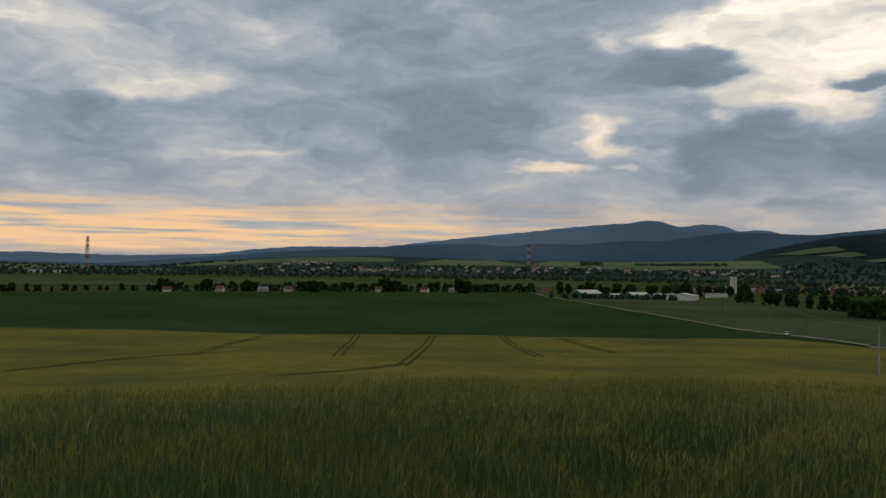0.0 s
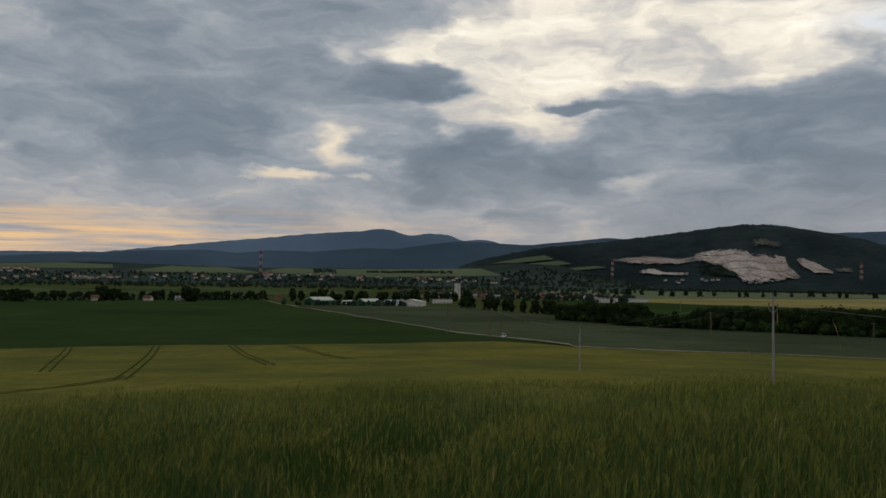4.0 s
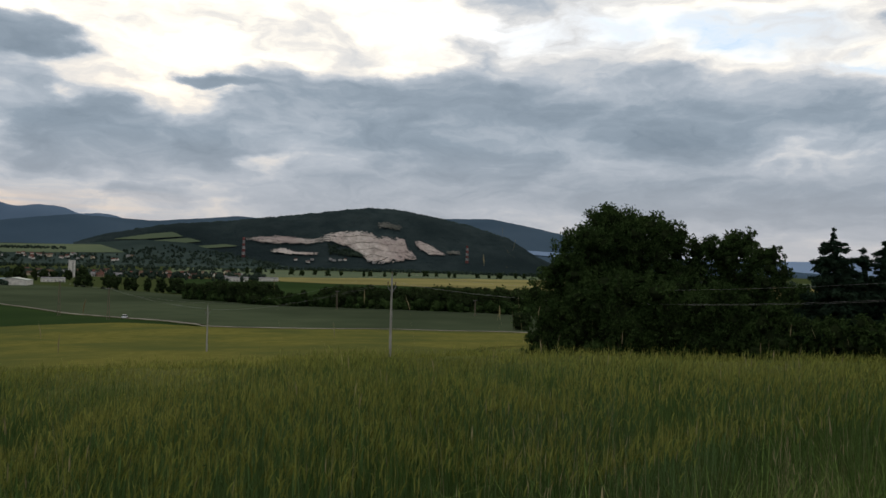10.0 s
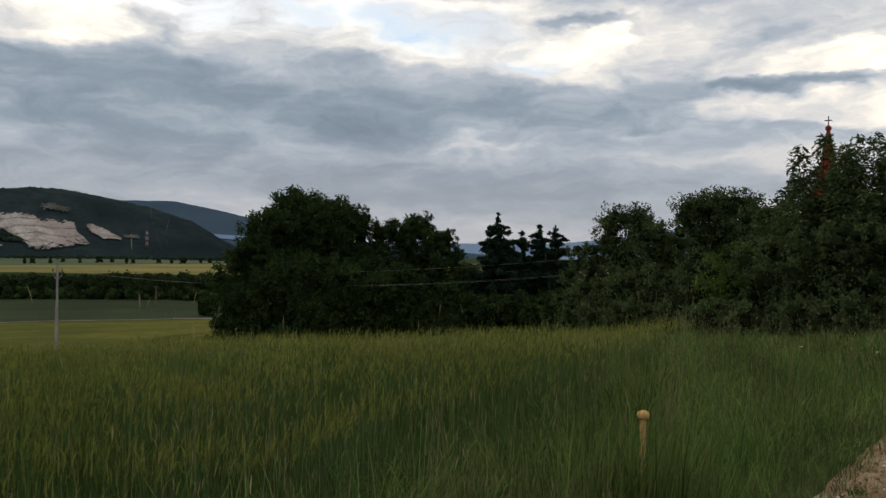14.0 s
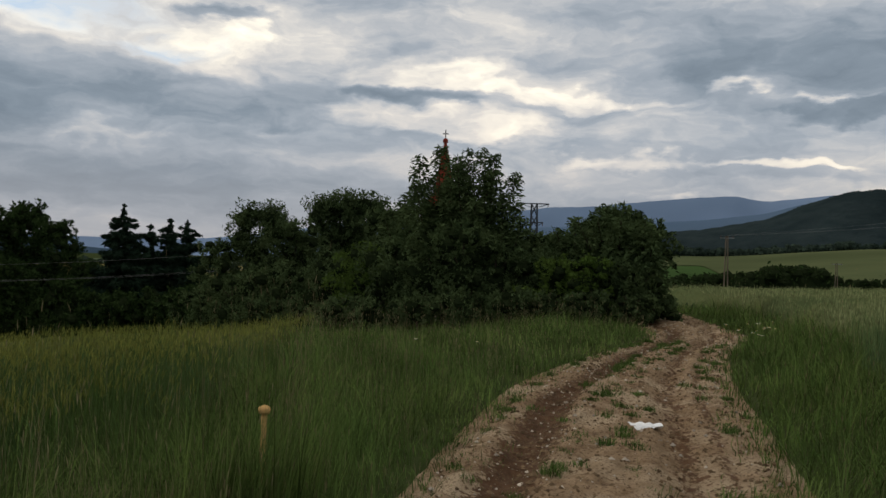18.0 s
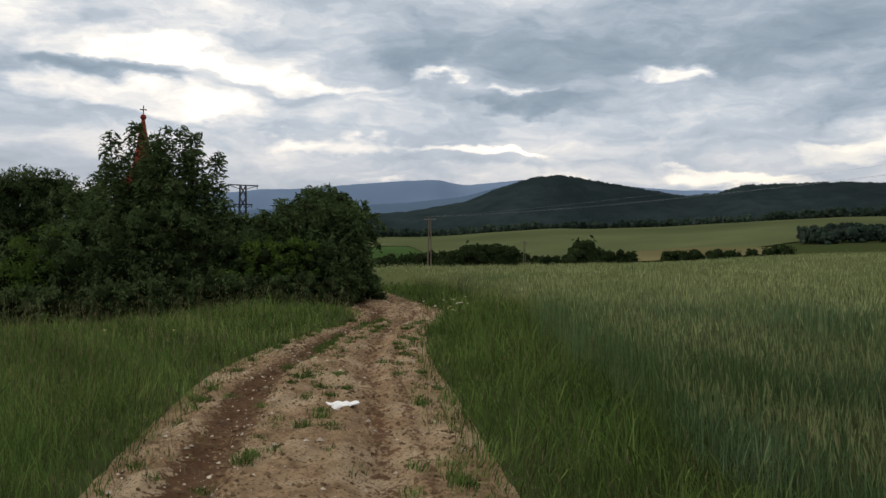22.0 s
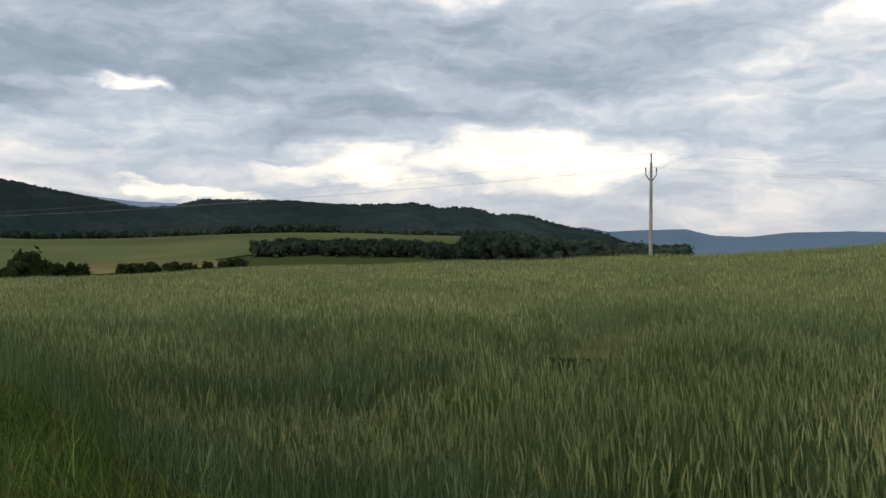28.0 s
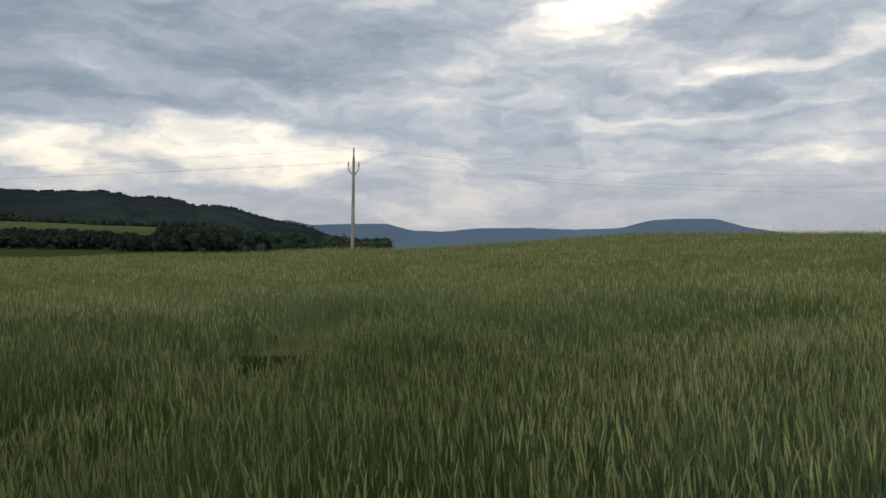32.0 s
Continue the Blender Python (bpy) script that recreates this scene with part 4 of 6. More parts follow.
def make_track():
    sel = (TRACK_S > 20) & (TRACK_S < TRACK_S[-1] - 1)
    s, p = TRACK_S[sel], TRACK_P[sel]
    t = np.gradient(p[:, :2], axis=0)
    t /= np.linalg.norm(t, axis=1, keepdims=True)
    nrm = np.stack([-t[:, 1], t[:, 0]], 1)
    w = np.linspace(-1.2, 1.2, 110)
    x = p[:, 0:1] - nrm[:, 0:1] * w * p[:, 2:3] * -1
    y = p[:, 1:2] - nrm[:, 1:2] * w * p[:, 2:3] * -1
    ww = np.broadcast_to(-w[None, :], x.shape)
    zz, mud = track_height(x, y, ww, s[:, None])
    fade = np.clip((1.2 - np.abs(w)) / 0.3, 0, 1)
    z = ground_z(x, y) + (zz + 0.015) * fade[None, :] - 0.03 * (1 - fade[None, :])
    me = mesh_from("dirt_track", np.stack([x, y, z], -1).reshape(-1, 3), grid_faces(len(s), len(w)), [track_material()])
    at = me.attributes.new("mud", "FLOAT", "POINT")
    at.data.foreach_set("value", np.ascontiguousarray(mud.ravel(), dtype=np.float32))
    tagged(new("dirt_track", me), "rutted pale earth field track with muddy wheel ruts", "track", kind="structure")


make_track()


# ---- grass ----
M_GRASS = material("meadow_grass", (0.042, 0.077, 0.020), (0.118, 0.164, 0.048), 2.2, island=0.6, translucent=0.3, c3=(0.060, 0.100, 0.026), big=0.35)
M_GRASS_DRY = material("dry_grass_stalks", (0.176, 0.152, 0.08), (0.256, 0.224, 0.128), 1.5, island=0.3, translucent=0.2)
M_GRASS_PALE = material("young_grass", (0.090, 0.152, 0.036), (0.185, 0.240, 0.068), 2.2, island=0.5, translucent=0.3)


def grass(name, pts, height, mats, label, dry=0.05, width=0.0055, lift=0.0, arch=1.0):
    """Arching blades that lean together in clumps, with a few seeding stalks."""
    b = Blades()
    n = len(pts)
    x, y = pts[:, 0], pts[:, 1]
    r = np.hypot(x, y)
    base = np.stack([x, y, ground_z(x, y) - 0.01 + lift], 1)
    cell = 0.24 + 0.0 * x
    gx, gy = np.floor(x / cell + 0.4 * np.sin(y * 3.1)), np.floor(y / cell + 0.4 * np.sin(x * 2.7))
    h1, h2, h3, h4 = (np.modf(np.abs(np.sin(gx * p + gy * q) * 43758.5))[0] for p, q in ((127.1, 311.7), (269.5, 183.3), (71.7, 419.2), (33.9, 97.3)))
    ox, oy = x - (gx + 0.2 + 0.6 * h3) * cell, y - (gy + 0.2 + 0.6 * h4) * cell
    patchy = waves(x, y, 0.9, 3) + 0.6 * waves(x, y, 0.37, 8)
    h = np.maximum(height * 1.25 * rng.uniform(0.45, 1.1, n) * (0.60 + 0.75 * h1 + 0.30 * patchy), 0.03)
    u = rng.uniform(0, 1, n)
    kind = np.where(u < dry * (0.2 + 2.2 * (h3 > 0.6)), 1, np.where(u > 1.02 - 0.55 * h2 - 0.2 * patchy, 2, 0))
    w = width * np.maximum(1, r / 7.0) ** 0.8 * rng.uniform(0.35, 1.2, n)
    comb = np.arctan2(ox, oy)
    stalk = (1.0, 1.5, 0.95)
    for k in (0, 1, 2):
        for near in (True, False):
            i = np.where((kind == k) & ((r < 10) == near))[0]
            if len(i):
                hk = h[i] * stalk[k]
                straw = k == 1
                segs = 3 if near else 2
                hd = comb[i] + rng.normal(0, 0.7, len(i))
                tip = b.add(base[i], hd, hk, rng.uniform(0.05, 0.15 if straw else 0.75 * arch + 0.01, len(i)), rng.uniform(0.1, 0.4, len(i)) if straw else arch * rng.uniform(0.5, 2.6, len(i)), w[i] * (0.28 if straw else 1), segs, k,
                            (1, 0.95, 0.7, 0.06) if near else (1, 0.85, 0.06))
                if straw:
                    b.add(tip, rng.uniform(0, 2 * np.pi, len(i)), 0.07 + 0 * hk, rng.uniform(0, 0.4, len(i)), 0.5 + 0 * hk, w[i] * 0.8, 2, 1, (0.3, 1.0, 0.1))
    return b.make(name, mats, label, "grass")


def verge_ok(x, y):
    return (~in_wheat(x, y + 0.5)) & (~in_barley(x, y - 0.3)) & (track_offset(x, y) > 0.93 + 0.17 * waves(x, y, 0.33, 4) + 0.13 * waves(x, y, 0.11, 7) + 0.09 * waves(x, y, 0.9, 2) + 0.09 * rng.standard_normal(np.shape(x)))


P = scatter(-60, 260, 1.6, 34, lambda r: 800 if r < 5 else max(90.0, 800 * (5 / r) ** 1.15))
P = P[verge_ok(P[:, 0], P[:, 1])]
P = P[(bearing_of(P[:, 0], P[:, 1]) > -60) & (np.hypot(P[:, 0] - 0.3, P[:, 1] + 1.0) > 2.3)]
edge_d = track_offset(P[:, 0], P[:, 1]) - 1
left = P[:, 1] > np.interp(P[:, 0], TRACK_P[:, 0], TRACK_P[:, 1])
tall = np.clip(0.07 + 0.40 * edge_d, 0.07, 0.34)
tall = tall + 0.34 * np.exp(-np.clip(V_BARLEY_EDGE(P[:, 0]) - P[:, 1], 0, 9) / 0.7) + 0.16 * np.exp(-np.clip(P[:, 1] - V_WHEAT_EDGE(P[:, 0]), 0, 9) / 0.6)
sx, sy = polar(88.7, 5.38)
S = np.stack([sx + rng.normal(0, 0.20, 1100), sy + rng.normal(0, 0.24, 1100)], 1)
grass("tall_grass_clump", S, 0.63, [M_GRASS, M_GRASS_DRY, M_GRASS_PALE], "taller grass clump round the marker stake", 0.03, 0.007, 0.0, 0.4)
sx, sy = polar(83.5, 5.0)
S = np.stack([sx + rng.normal(0, 0.35, 500), sy + rng.normal(0, 0.30, 500)], 1)
grass("dry_grass_clump", S, 0.26, [M_GRASS, M_GRASS_DRY, M_GRASS_PALE], "patch of bleached dry grass", 0.6, 0.004)
grass("verge_grass", P[left], tall[left] * 1.0, [M_GRASS, M_GRASS_DRY, M_GRASS_PALE], "long lush meadow grass on the verge", 0.09, 0.0075)
grass("field_margin_grass", P[~left], np.clip(tall[~left] * 1.1, 0.10, 0.50), [M_GRASS, M_GRASS_DRY, M_GRASS_PALE], "long grass between track and wheat", 0.035, 0.0085)
# seeding stalks that stand above the wheat along the crest
P = np.concatenate([scatter(155, 173, 52, 72, lambda r: 3.0), scatter(188, 206, 46, 70, lambda r: 6.0)])
grass("crest_grass", P, 0.46, [M_GRASS, M_GRASS_DRY, M_GRASS_PALE], "tall seeding grass stalks on the crest of the wheat", 0.9, 0.005, 0.35, 0.3)

# tufts and stones on the track
T = []
sel = np.where((TRACK_S > 24) & (TRACK_S < 51))[0]
for k in range(330):
    i = rng.choice(sel)
    px, py, hw = TRACK_P[i]
    dx, dy = TRACK_P[i + 1, :2] - TRACK_P[i - 1, :2]
    ln = math.hypot(dx, dy)
    c = rng.choice([-0.22, -0.08, 0.10, 0.88, -0.9, 0.70], p=[0.26, 0.24, 0.20, 0.14, 0.1, 0.06]) + 0.10 * rng.standard_normal()
    cx, cy = px + dy / ln * c * hw, py - dx / ln * c * hw
    m = rng.integers(14, 110)
    T.append(np.stack([cx + 0.060 * rng.standard_normal(m), cy + 0.045 * rng.standard_normal(m)], 1))
grass("track_tufts", np.concatenate(T), 0.07, [M_GRASS, M_GRASS_DRY, M_GRASS], "low grass tufts along the middle of the track", 0.01, 0.007, 0.045)


def stones():
    n = 26000
    i = rng.choice(np.where((TRACK_S > 30) & (TRACK_S < 62))[0], n)
    c = np.where(rng.uniform(0, 1, n) < 0.35, -0.52 + 0.13 * rng.standard_normal(n), rng.uniform(-1.05, 1.05, n))
    t = TRACK_P[i + 1, :2] - TRACK_P[i - 1, :2]
    t /= np.linalg.norm(t, axis=1, keepdims=True)
    x = TRACK_P[i, 0] + t[:, 1] * c * TRACK_P[i, 2]
    y = TRACK_P[i, 1] - t[:, 0] * c * TRACK_P[i, 2]
    size = 0.005 + 0.028 * rng.uniform(0, 1, n) ** 5
    zz, _ = track_height(x, y, c, TRACK_S[i])
    octa = np.array([[1, 0, 0], [0, 1, 0], [-1, 0, 0], [0, -1, 0], [0, 0, 0.7], [0, 0, -0.7]], float)
    v = octa[None] * size[:, None, None] * rng.uniform(0.6, 1.3, (n, 6, 1))
    a = rng.uniform(0, 6.28, n)
    ca, sa = np.cos(a)[:, None], np.sin(a)[:, None]
    v = np.stack([v[..., 0] * ca - v[..., 1] * sa, v[..., 0] * sa + v[..., 1] * ca, v[..., 2]], -1)
    v += np.stack([x, y, ground_z(x, y) + zz + 0.017], 1)[:, None, :]
    f = np.array([[0, 1, 4], [1, 2, 4], [2, 3, 4], [3, 0, 4], [1, 0, 5], [2, 1, 5], [3, 2, 5], [0, 3, 5]])
    f = (f[None] + (np.arange(n) * 6)[:, None, None]).reshape(-1, 3)
    soil = material("earth_clods", (0.11, 0.074, 0.044), (0.20, 0.142, 0.086), 3.0, island=0.35)
    m = material("limestone_pebbles", (0.34, 0.29, 0.23), (0.50, 0.45, 0.38), 3.0, island=0.35)
    tagged(new("track_stones", mesh_from("track_stones", v.reshape(-1, 3), f, [m, soil], False, np.repeat(rng.uniform(0, 1, n) < 0.84, 8).astype(int))), "pale limestone pebbles and brown clods over the track", "stones", kind="stuff")


stones()

# ---- helpers for things ----
def thing(name, loc, label, category, group="", turn=0.0, scale=1.0):
    ob = new(name)
    ob.matrix_basis = pose(*loc, 0, 0, turn)
    ob.scale = (scale, scale, scale)
    return tagged(ob, label, category, group)


def part(name, bm, mat, parent, label="", smooth=False):
    """Links a bmesh (or a ready mesh) as one part of a thing."""
    if isinstance(bm, bmesh.types.BMesh):
        me = bpy.data.meshes.new(name)
        if smooth:
            for f in bm.faces:
                f.smooth = True
        bm.to_mesh(me)
        bm.free()
        me.materials.append(mat)
    else:
        me = bm
    ob = new(name, me)
    ob.parent = parent
    if label:
        ob["label"] = label
    return ob


def box(bm, cx, cy, cz, sx, sy, sz, m=None):
    """A box of full sizes sx, sy, sz about a centre."""
    r = bmesh.ops.create_cube(bm, size=1.0)
    bmesh.ops.transform(bm, verts=r["verts"], matrix=(m or Matrix()) @ Matrix.Translation((cx, cy, cz)) @ Matrix.Diagonal((sx, sy, sz, 1)))
    return r["verts"]


def rod(bm, a, b, r0, r1=None, sides=8, caps=True):
    """A tapered round bar from a to b."""
    a, b = Vector(a), Vector(b)
    d = b - a
    r = bmesh.ops.create_cone(bm, cap_ends=caps, segments=sides, radius1=r0, radius2=r0 if r1 is None else r1, depth=d.length)
    bmesh.ops.transform(bm, verts=r["verts"], matrix=Matrix.Translation((a + b) / 2) @ d.to_track_quat("Z", "Y").to_matrix().to_4x4())
    return r["verts"]


def at(az, r, lift=0.0):
    """A place on the ground by bearing and distance."""
    x, y = polar(az, r)
    return float(x), float(y), float(ground_z(x, y)) + lift


def plain(name, c, rough=0.6, metal=0.0, var=0.12):
    return material(name, tuple(v * (1 - var) for v in c), tuple(min(1, v * (1 + var)) for v in c), 4.0, rough=rough, metal=metal)


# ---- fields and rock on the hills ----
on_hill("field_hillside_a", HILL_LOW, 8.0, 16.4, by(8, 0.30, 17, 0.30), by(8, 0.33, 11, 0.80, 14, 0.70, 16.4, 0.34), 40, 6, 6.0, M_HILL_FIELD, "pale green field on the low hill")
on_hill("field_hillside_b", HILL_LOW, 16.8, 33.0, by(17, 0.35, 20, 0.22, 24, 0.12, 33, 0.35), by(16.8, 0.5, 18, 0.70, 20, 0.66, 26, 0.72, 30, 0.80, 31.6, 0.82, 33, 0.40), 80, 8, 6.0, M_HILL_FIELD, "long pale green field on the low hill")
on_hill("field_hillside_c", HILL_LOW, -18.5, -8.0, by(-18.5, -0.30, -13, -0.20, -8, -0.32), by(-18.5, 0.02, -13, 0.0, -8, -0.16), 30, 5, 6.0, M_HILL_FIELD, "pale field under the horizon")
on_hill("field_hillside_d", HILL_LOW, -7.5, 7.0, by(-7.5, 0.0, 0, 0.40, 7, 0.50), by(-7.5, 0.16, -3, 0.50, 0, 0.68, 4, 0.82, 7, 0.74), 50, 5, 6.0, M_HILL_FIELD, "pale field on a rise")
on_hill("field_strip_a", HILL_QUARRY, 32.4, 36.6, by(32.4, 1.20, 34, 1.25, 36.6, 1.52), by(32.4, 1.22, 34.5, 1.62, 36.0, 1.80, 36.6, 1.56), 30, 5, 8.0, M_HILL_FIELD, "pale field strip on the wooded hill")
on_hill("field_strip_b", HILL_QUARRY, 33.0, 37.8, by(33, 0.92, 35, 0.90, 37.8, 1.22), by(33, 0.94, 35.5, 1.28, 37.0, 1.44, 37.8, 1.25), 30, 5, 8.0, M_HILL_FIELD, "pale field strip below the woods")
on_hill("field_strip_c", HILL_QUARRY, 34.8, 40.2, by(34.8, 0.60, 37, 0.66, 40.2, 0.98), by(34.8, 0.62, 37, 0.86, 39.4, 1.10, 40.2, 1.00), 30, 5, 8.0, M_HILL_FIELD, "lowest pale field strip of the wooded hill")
on_hill("quarry_face", HILL_QUARRY, 46.0, 52.5, by(46.0, 1.55, 46.6, 1.45, 47.7, 1.12, 48.5, 0.68, 48.95, 0.30, 49.6, 0.02, 51.2, 0.22, 52.5, 0.42),
        by(46.0, 1.92, 46.4, 2.05, 47.1, 2.2, 48.95, 2.3, 49.5, 1.98, 51.6, 1.82, 51.75, 1.25, 52.1, 0.85, 52.5, 0.46), 260, 60, 14.0, M_ROCK, "pale pinkish terraced quarry face", "quarry", 0.05, 11.0, 0.10)
on_hill("quarry_terrace", HILL_QUARRY, 40.6, 46.2, by(40.6, 1.48, 41.7, 1.30, 43, 1.22, 45, 1.26, 46.2, 1.50), by(40.6, 1.54, 41.7, 1.70, 43.1, 1.82, 44.2, 1.72, 45.2, 1.62, 46.2, 1.88), 240, 24, 12.0, M_ROCK, "pale quarry terrace", "quarry", 0.05, 11.0, 0.42)
on_hill("quarry_bench", HILL_QUARRY, 42.4, 45.6, by(42.4, 0.66, 43.5, 0.55, 45.6, 0.52), by(42.4, 0.82, 43.3, 0.98, 44, 0.72, 45.6, 0.70), 120, 12, 12.0, M_ROCK, "low pale quarry bench", "quarry", 0.05, 9.0, 0.12)
on_hill("quarry_scar", HILL_QUARRY, 52.3, 54.4, by(52.3, 1.5, 52.7, 1.06, 53.35, 0.76, 54.4, 0.72), by(52.3, 1.66, 52.7, 1.70, 53.15, 1.51, 54.4, 0.84), 90, 24, 12.0, M_ROCK, "small pale rock scar", "quarry", 0.05, 9.0, 0.10)
on_hill("quarry_outcrop", HILL_QUARRY, 54.5, 55.5, by(54.5, 0.85, 55.5, 0.78), by(54.5, 1.06, 55.5, 1.05), 40, 10, 12.0, M_ROCK_DIM, "grey weathered rock outcrop", "quarry", 0.05, 9.0, 0.30)
on_hill("quarry_cut", HILL_QUARRY, 49.6, 51.4, by(49.6, 2.55, 51.4, 2.35), by(49.6, 2.95, 50.4, 3.0, 51.4, 2.7), 40, 10, 12.0, M_ROCK_DIM, "overgrown clearing above the quarry", "quarry", 0.05, 6.0, 0.45)
# haze over the far valley, put in as the pale blue colour
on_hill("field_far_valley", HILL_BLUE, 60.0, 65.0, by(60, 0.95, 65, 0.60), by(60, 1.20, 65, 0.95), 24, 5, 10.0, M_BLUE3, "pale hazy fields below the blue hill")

# ---- trees ----
def sphere_points(n):
    v = rng.standard_normal((n, 3))
    return v / np.linalg.norm(v, axis=1, keepdims=True)


def leaf_cloud(lobes, leaf, per_area, loose=False, flat=1.3, twigs=False):
    """Leaf quads spread through a set of lobes (x, y, z, rx, ry, rz)."""
    vs = []
    for x, y, z, rx, ry, rz in lobes:
        n = int(per_area * 4 * math.pi * ((rx * ry + ry * rz + rx * rz) / 3))
        d = sphere_points(n)
        rad = (1.35 * rng.uniform(0, 1, n) ** 0.55 if loose else 1.14 * rng.uniform(0, 1, n) ** 0.34) * (1 + 0.18 * waves(d[:, 0] * 4, d[:, 1] * 4 + d[:, 2] * 3, 1.0, x + y))
        rad = rad + np.where(rng.uniform(0, 1, n) < 0.06, rng.uniform(0, 0.22, n), 0)
        if twigs:
            k = max(3, n // 26)
            tw = sphere_points(k) * (1.05 * rng.uniform(0.15, 1, k) ** 0.4)[:, None]
            pick = rng.integers(0, k, n)
            d2 = tw[pick] * rng.uniform(0.75, 1.12, n)[:, None] + 0.13 * rng.standard_normal((n, 3))
            d2 /= np.maximum(1.0, np.linalg.norm(d2, axis=1, keepdims=True) / 1.15)
            c = np.array([x, y, z]) + d2 * np.array([rx, ry, rz])
        else:
            c = np.array([x, y, z]) + d * rad[:, None] * np.array([rx, ry, rz])
        nrm = d + flat * rng.standard_normal((n, 3)) + np.array([0, 0, 0.3])
        nrm /= np.linalg.norm(nrm, axis=1, keepdims=True)
        a = np.cross(nrm, rng.standard_normal((n, 3)))
        a /= np.linalg.norm(a, axis=1, keepdims=True)
        b = np.cross(nrm, a)
        s = leaf * rng.uniform(0.5, 1.3, n)[:, None]
        vs.append(np.stack([c - a * s, c - b * s * 0.45 + nrm * s * 0.15, c + a * s, c + b * s * 0.45 + nrm * s * 0.15], 1))
    v = np.concatenate(vs)
    f = np.arange(len(v) * 4).reshape(-1, 4)
    return v.reshape(-1, 3), f


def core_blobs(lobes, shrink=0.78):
    """Closed dark blobs added inside a crown for its inner shade, so that little light comes through."""
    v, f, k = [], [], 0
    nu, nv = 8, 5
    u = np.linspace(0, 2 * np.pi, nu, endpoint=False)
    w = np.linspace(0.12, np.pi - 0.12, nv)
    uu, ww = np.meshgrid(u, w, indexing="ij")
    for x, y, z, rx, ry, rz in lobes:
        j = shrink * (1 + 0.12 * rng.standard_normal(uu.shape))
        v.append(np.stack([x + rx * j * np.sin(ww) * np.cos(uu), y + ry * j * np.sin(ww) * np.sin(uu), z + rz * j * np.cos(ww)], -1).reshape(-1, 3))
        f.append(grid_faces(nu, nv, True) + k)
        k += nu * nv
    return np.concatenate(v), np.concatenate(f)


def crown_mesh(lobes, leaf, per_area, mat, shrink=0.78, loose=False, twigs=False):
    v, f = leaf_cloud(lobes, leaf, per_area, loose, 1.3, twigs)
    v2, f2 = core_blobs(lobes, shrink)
    return mesh_from("crown", np.concatenate([v, v2]), np.concatenate([f, f2 + len(v)]), [mat, M_INNER_SHADE], False, np.repeat([0, 1], [len(f), len(f2)]))


def trunk_mesh(h, r, limbs, reach):
    bm = bmesh.new()
    rod(bm, (0, 0, -0.3), (0.02 * h, 0, h * 0.45), r, r * 0.7, 9)
    rod(bm, (0.02 * h, 0, h * 0.45), (-0.01 * h, 0.02 * h, h * 0.82), r * 0.7, r * 0.25, 8)
    for k in range(limbs):
        a = 2.4 * k
        z = h * (0.25 + 0.5 * k / max(1, limbs))
        rod(bm, (0.01 * h, 0, z), (reach * math.cos(a), reach * math.sin(a), z + reach * 0.9), r * 0.35, r * 0.1, 6)
    return bm


def broad_lobes(h, rad, low=0.1, n=16):
    """Lobes of a broad crown from low * h to h, round a full middle."""
    mid = 0.5 * (low + 1) * h
    out = [(0, 0, mid, rad * 0.70, rad * 0.70, (1 - low) * h * 0.45)]
    for k in range(n):
        t = (k + rng.uniform(0, 1)) / n
        z = h * (low + (1 - low) * t)
        env = rad * math.sqrt(max(0.04, 1 - ((t - 0.42) / 0.62) ** 2)) if t > 0.42 else rad * (0.82 + 0.43 * t)
        a, q = 2.4 * k + rng.uniform(-0.5, 0.5), rng.uniform(0.25, 0.82)
        lr = rad * rng.uniform(0.24, 0.42)
        out.append((env * q * math.cos(a), env * q * math.sin(a), min(z, h - lr * 0.9), lr, lr, lr * rng.uniform(0.75, 1.15)))
    out.append((0.1 * rad, 0, h - rad * 0.3, rad * 0.3, rad * 0.3, rad * 0.3))
    return out


FAR_TREES = []
for k in range(6):
    h, rad = 10.0, (6.0, 5.2, 6.8, 4.4, 5.8, 6.4)[k]
    FAR_TREES.append((crown_mesh(broad_lobes(h, rad, 0.05, 8), 0.62, 0.42, M_LEAF, 0.85), trunk_mesh(h, 0.22, 3, rad * 0.5), h))
FAR_MESH = []
for crown, tb, h in FAR_TREES:
    me = bpy.data.meshes.new("trunk")
    tb.to_mesh(me)
    tb.free()
    me.materials.append(M_BARK)
    FAR_MESH.append((crown, me, h))


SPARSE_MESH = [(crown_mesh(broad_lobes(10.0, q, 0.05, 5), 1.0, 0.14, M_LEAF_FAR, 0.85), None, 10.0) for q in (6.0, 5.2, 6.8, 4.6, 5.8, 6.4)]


def far_tree(az, r, height, label, group):
    crown, trunk, h = FAR_MESH[int(rng.integers(0, 6))]
    s = height / h
    ob = thing("tree", at(az, r, -0.2), label, "tree", group, float(rng.uniform(0, 360)), s)
    part("trunk", trunk, None, ob)
    part("crown", crown, None, ob)
    return ob


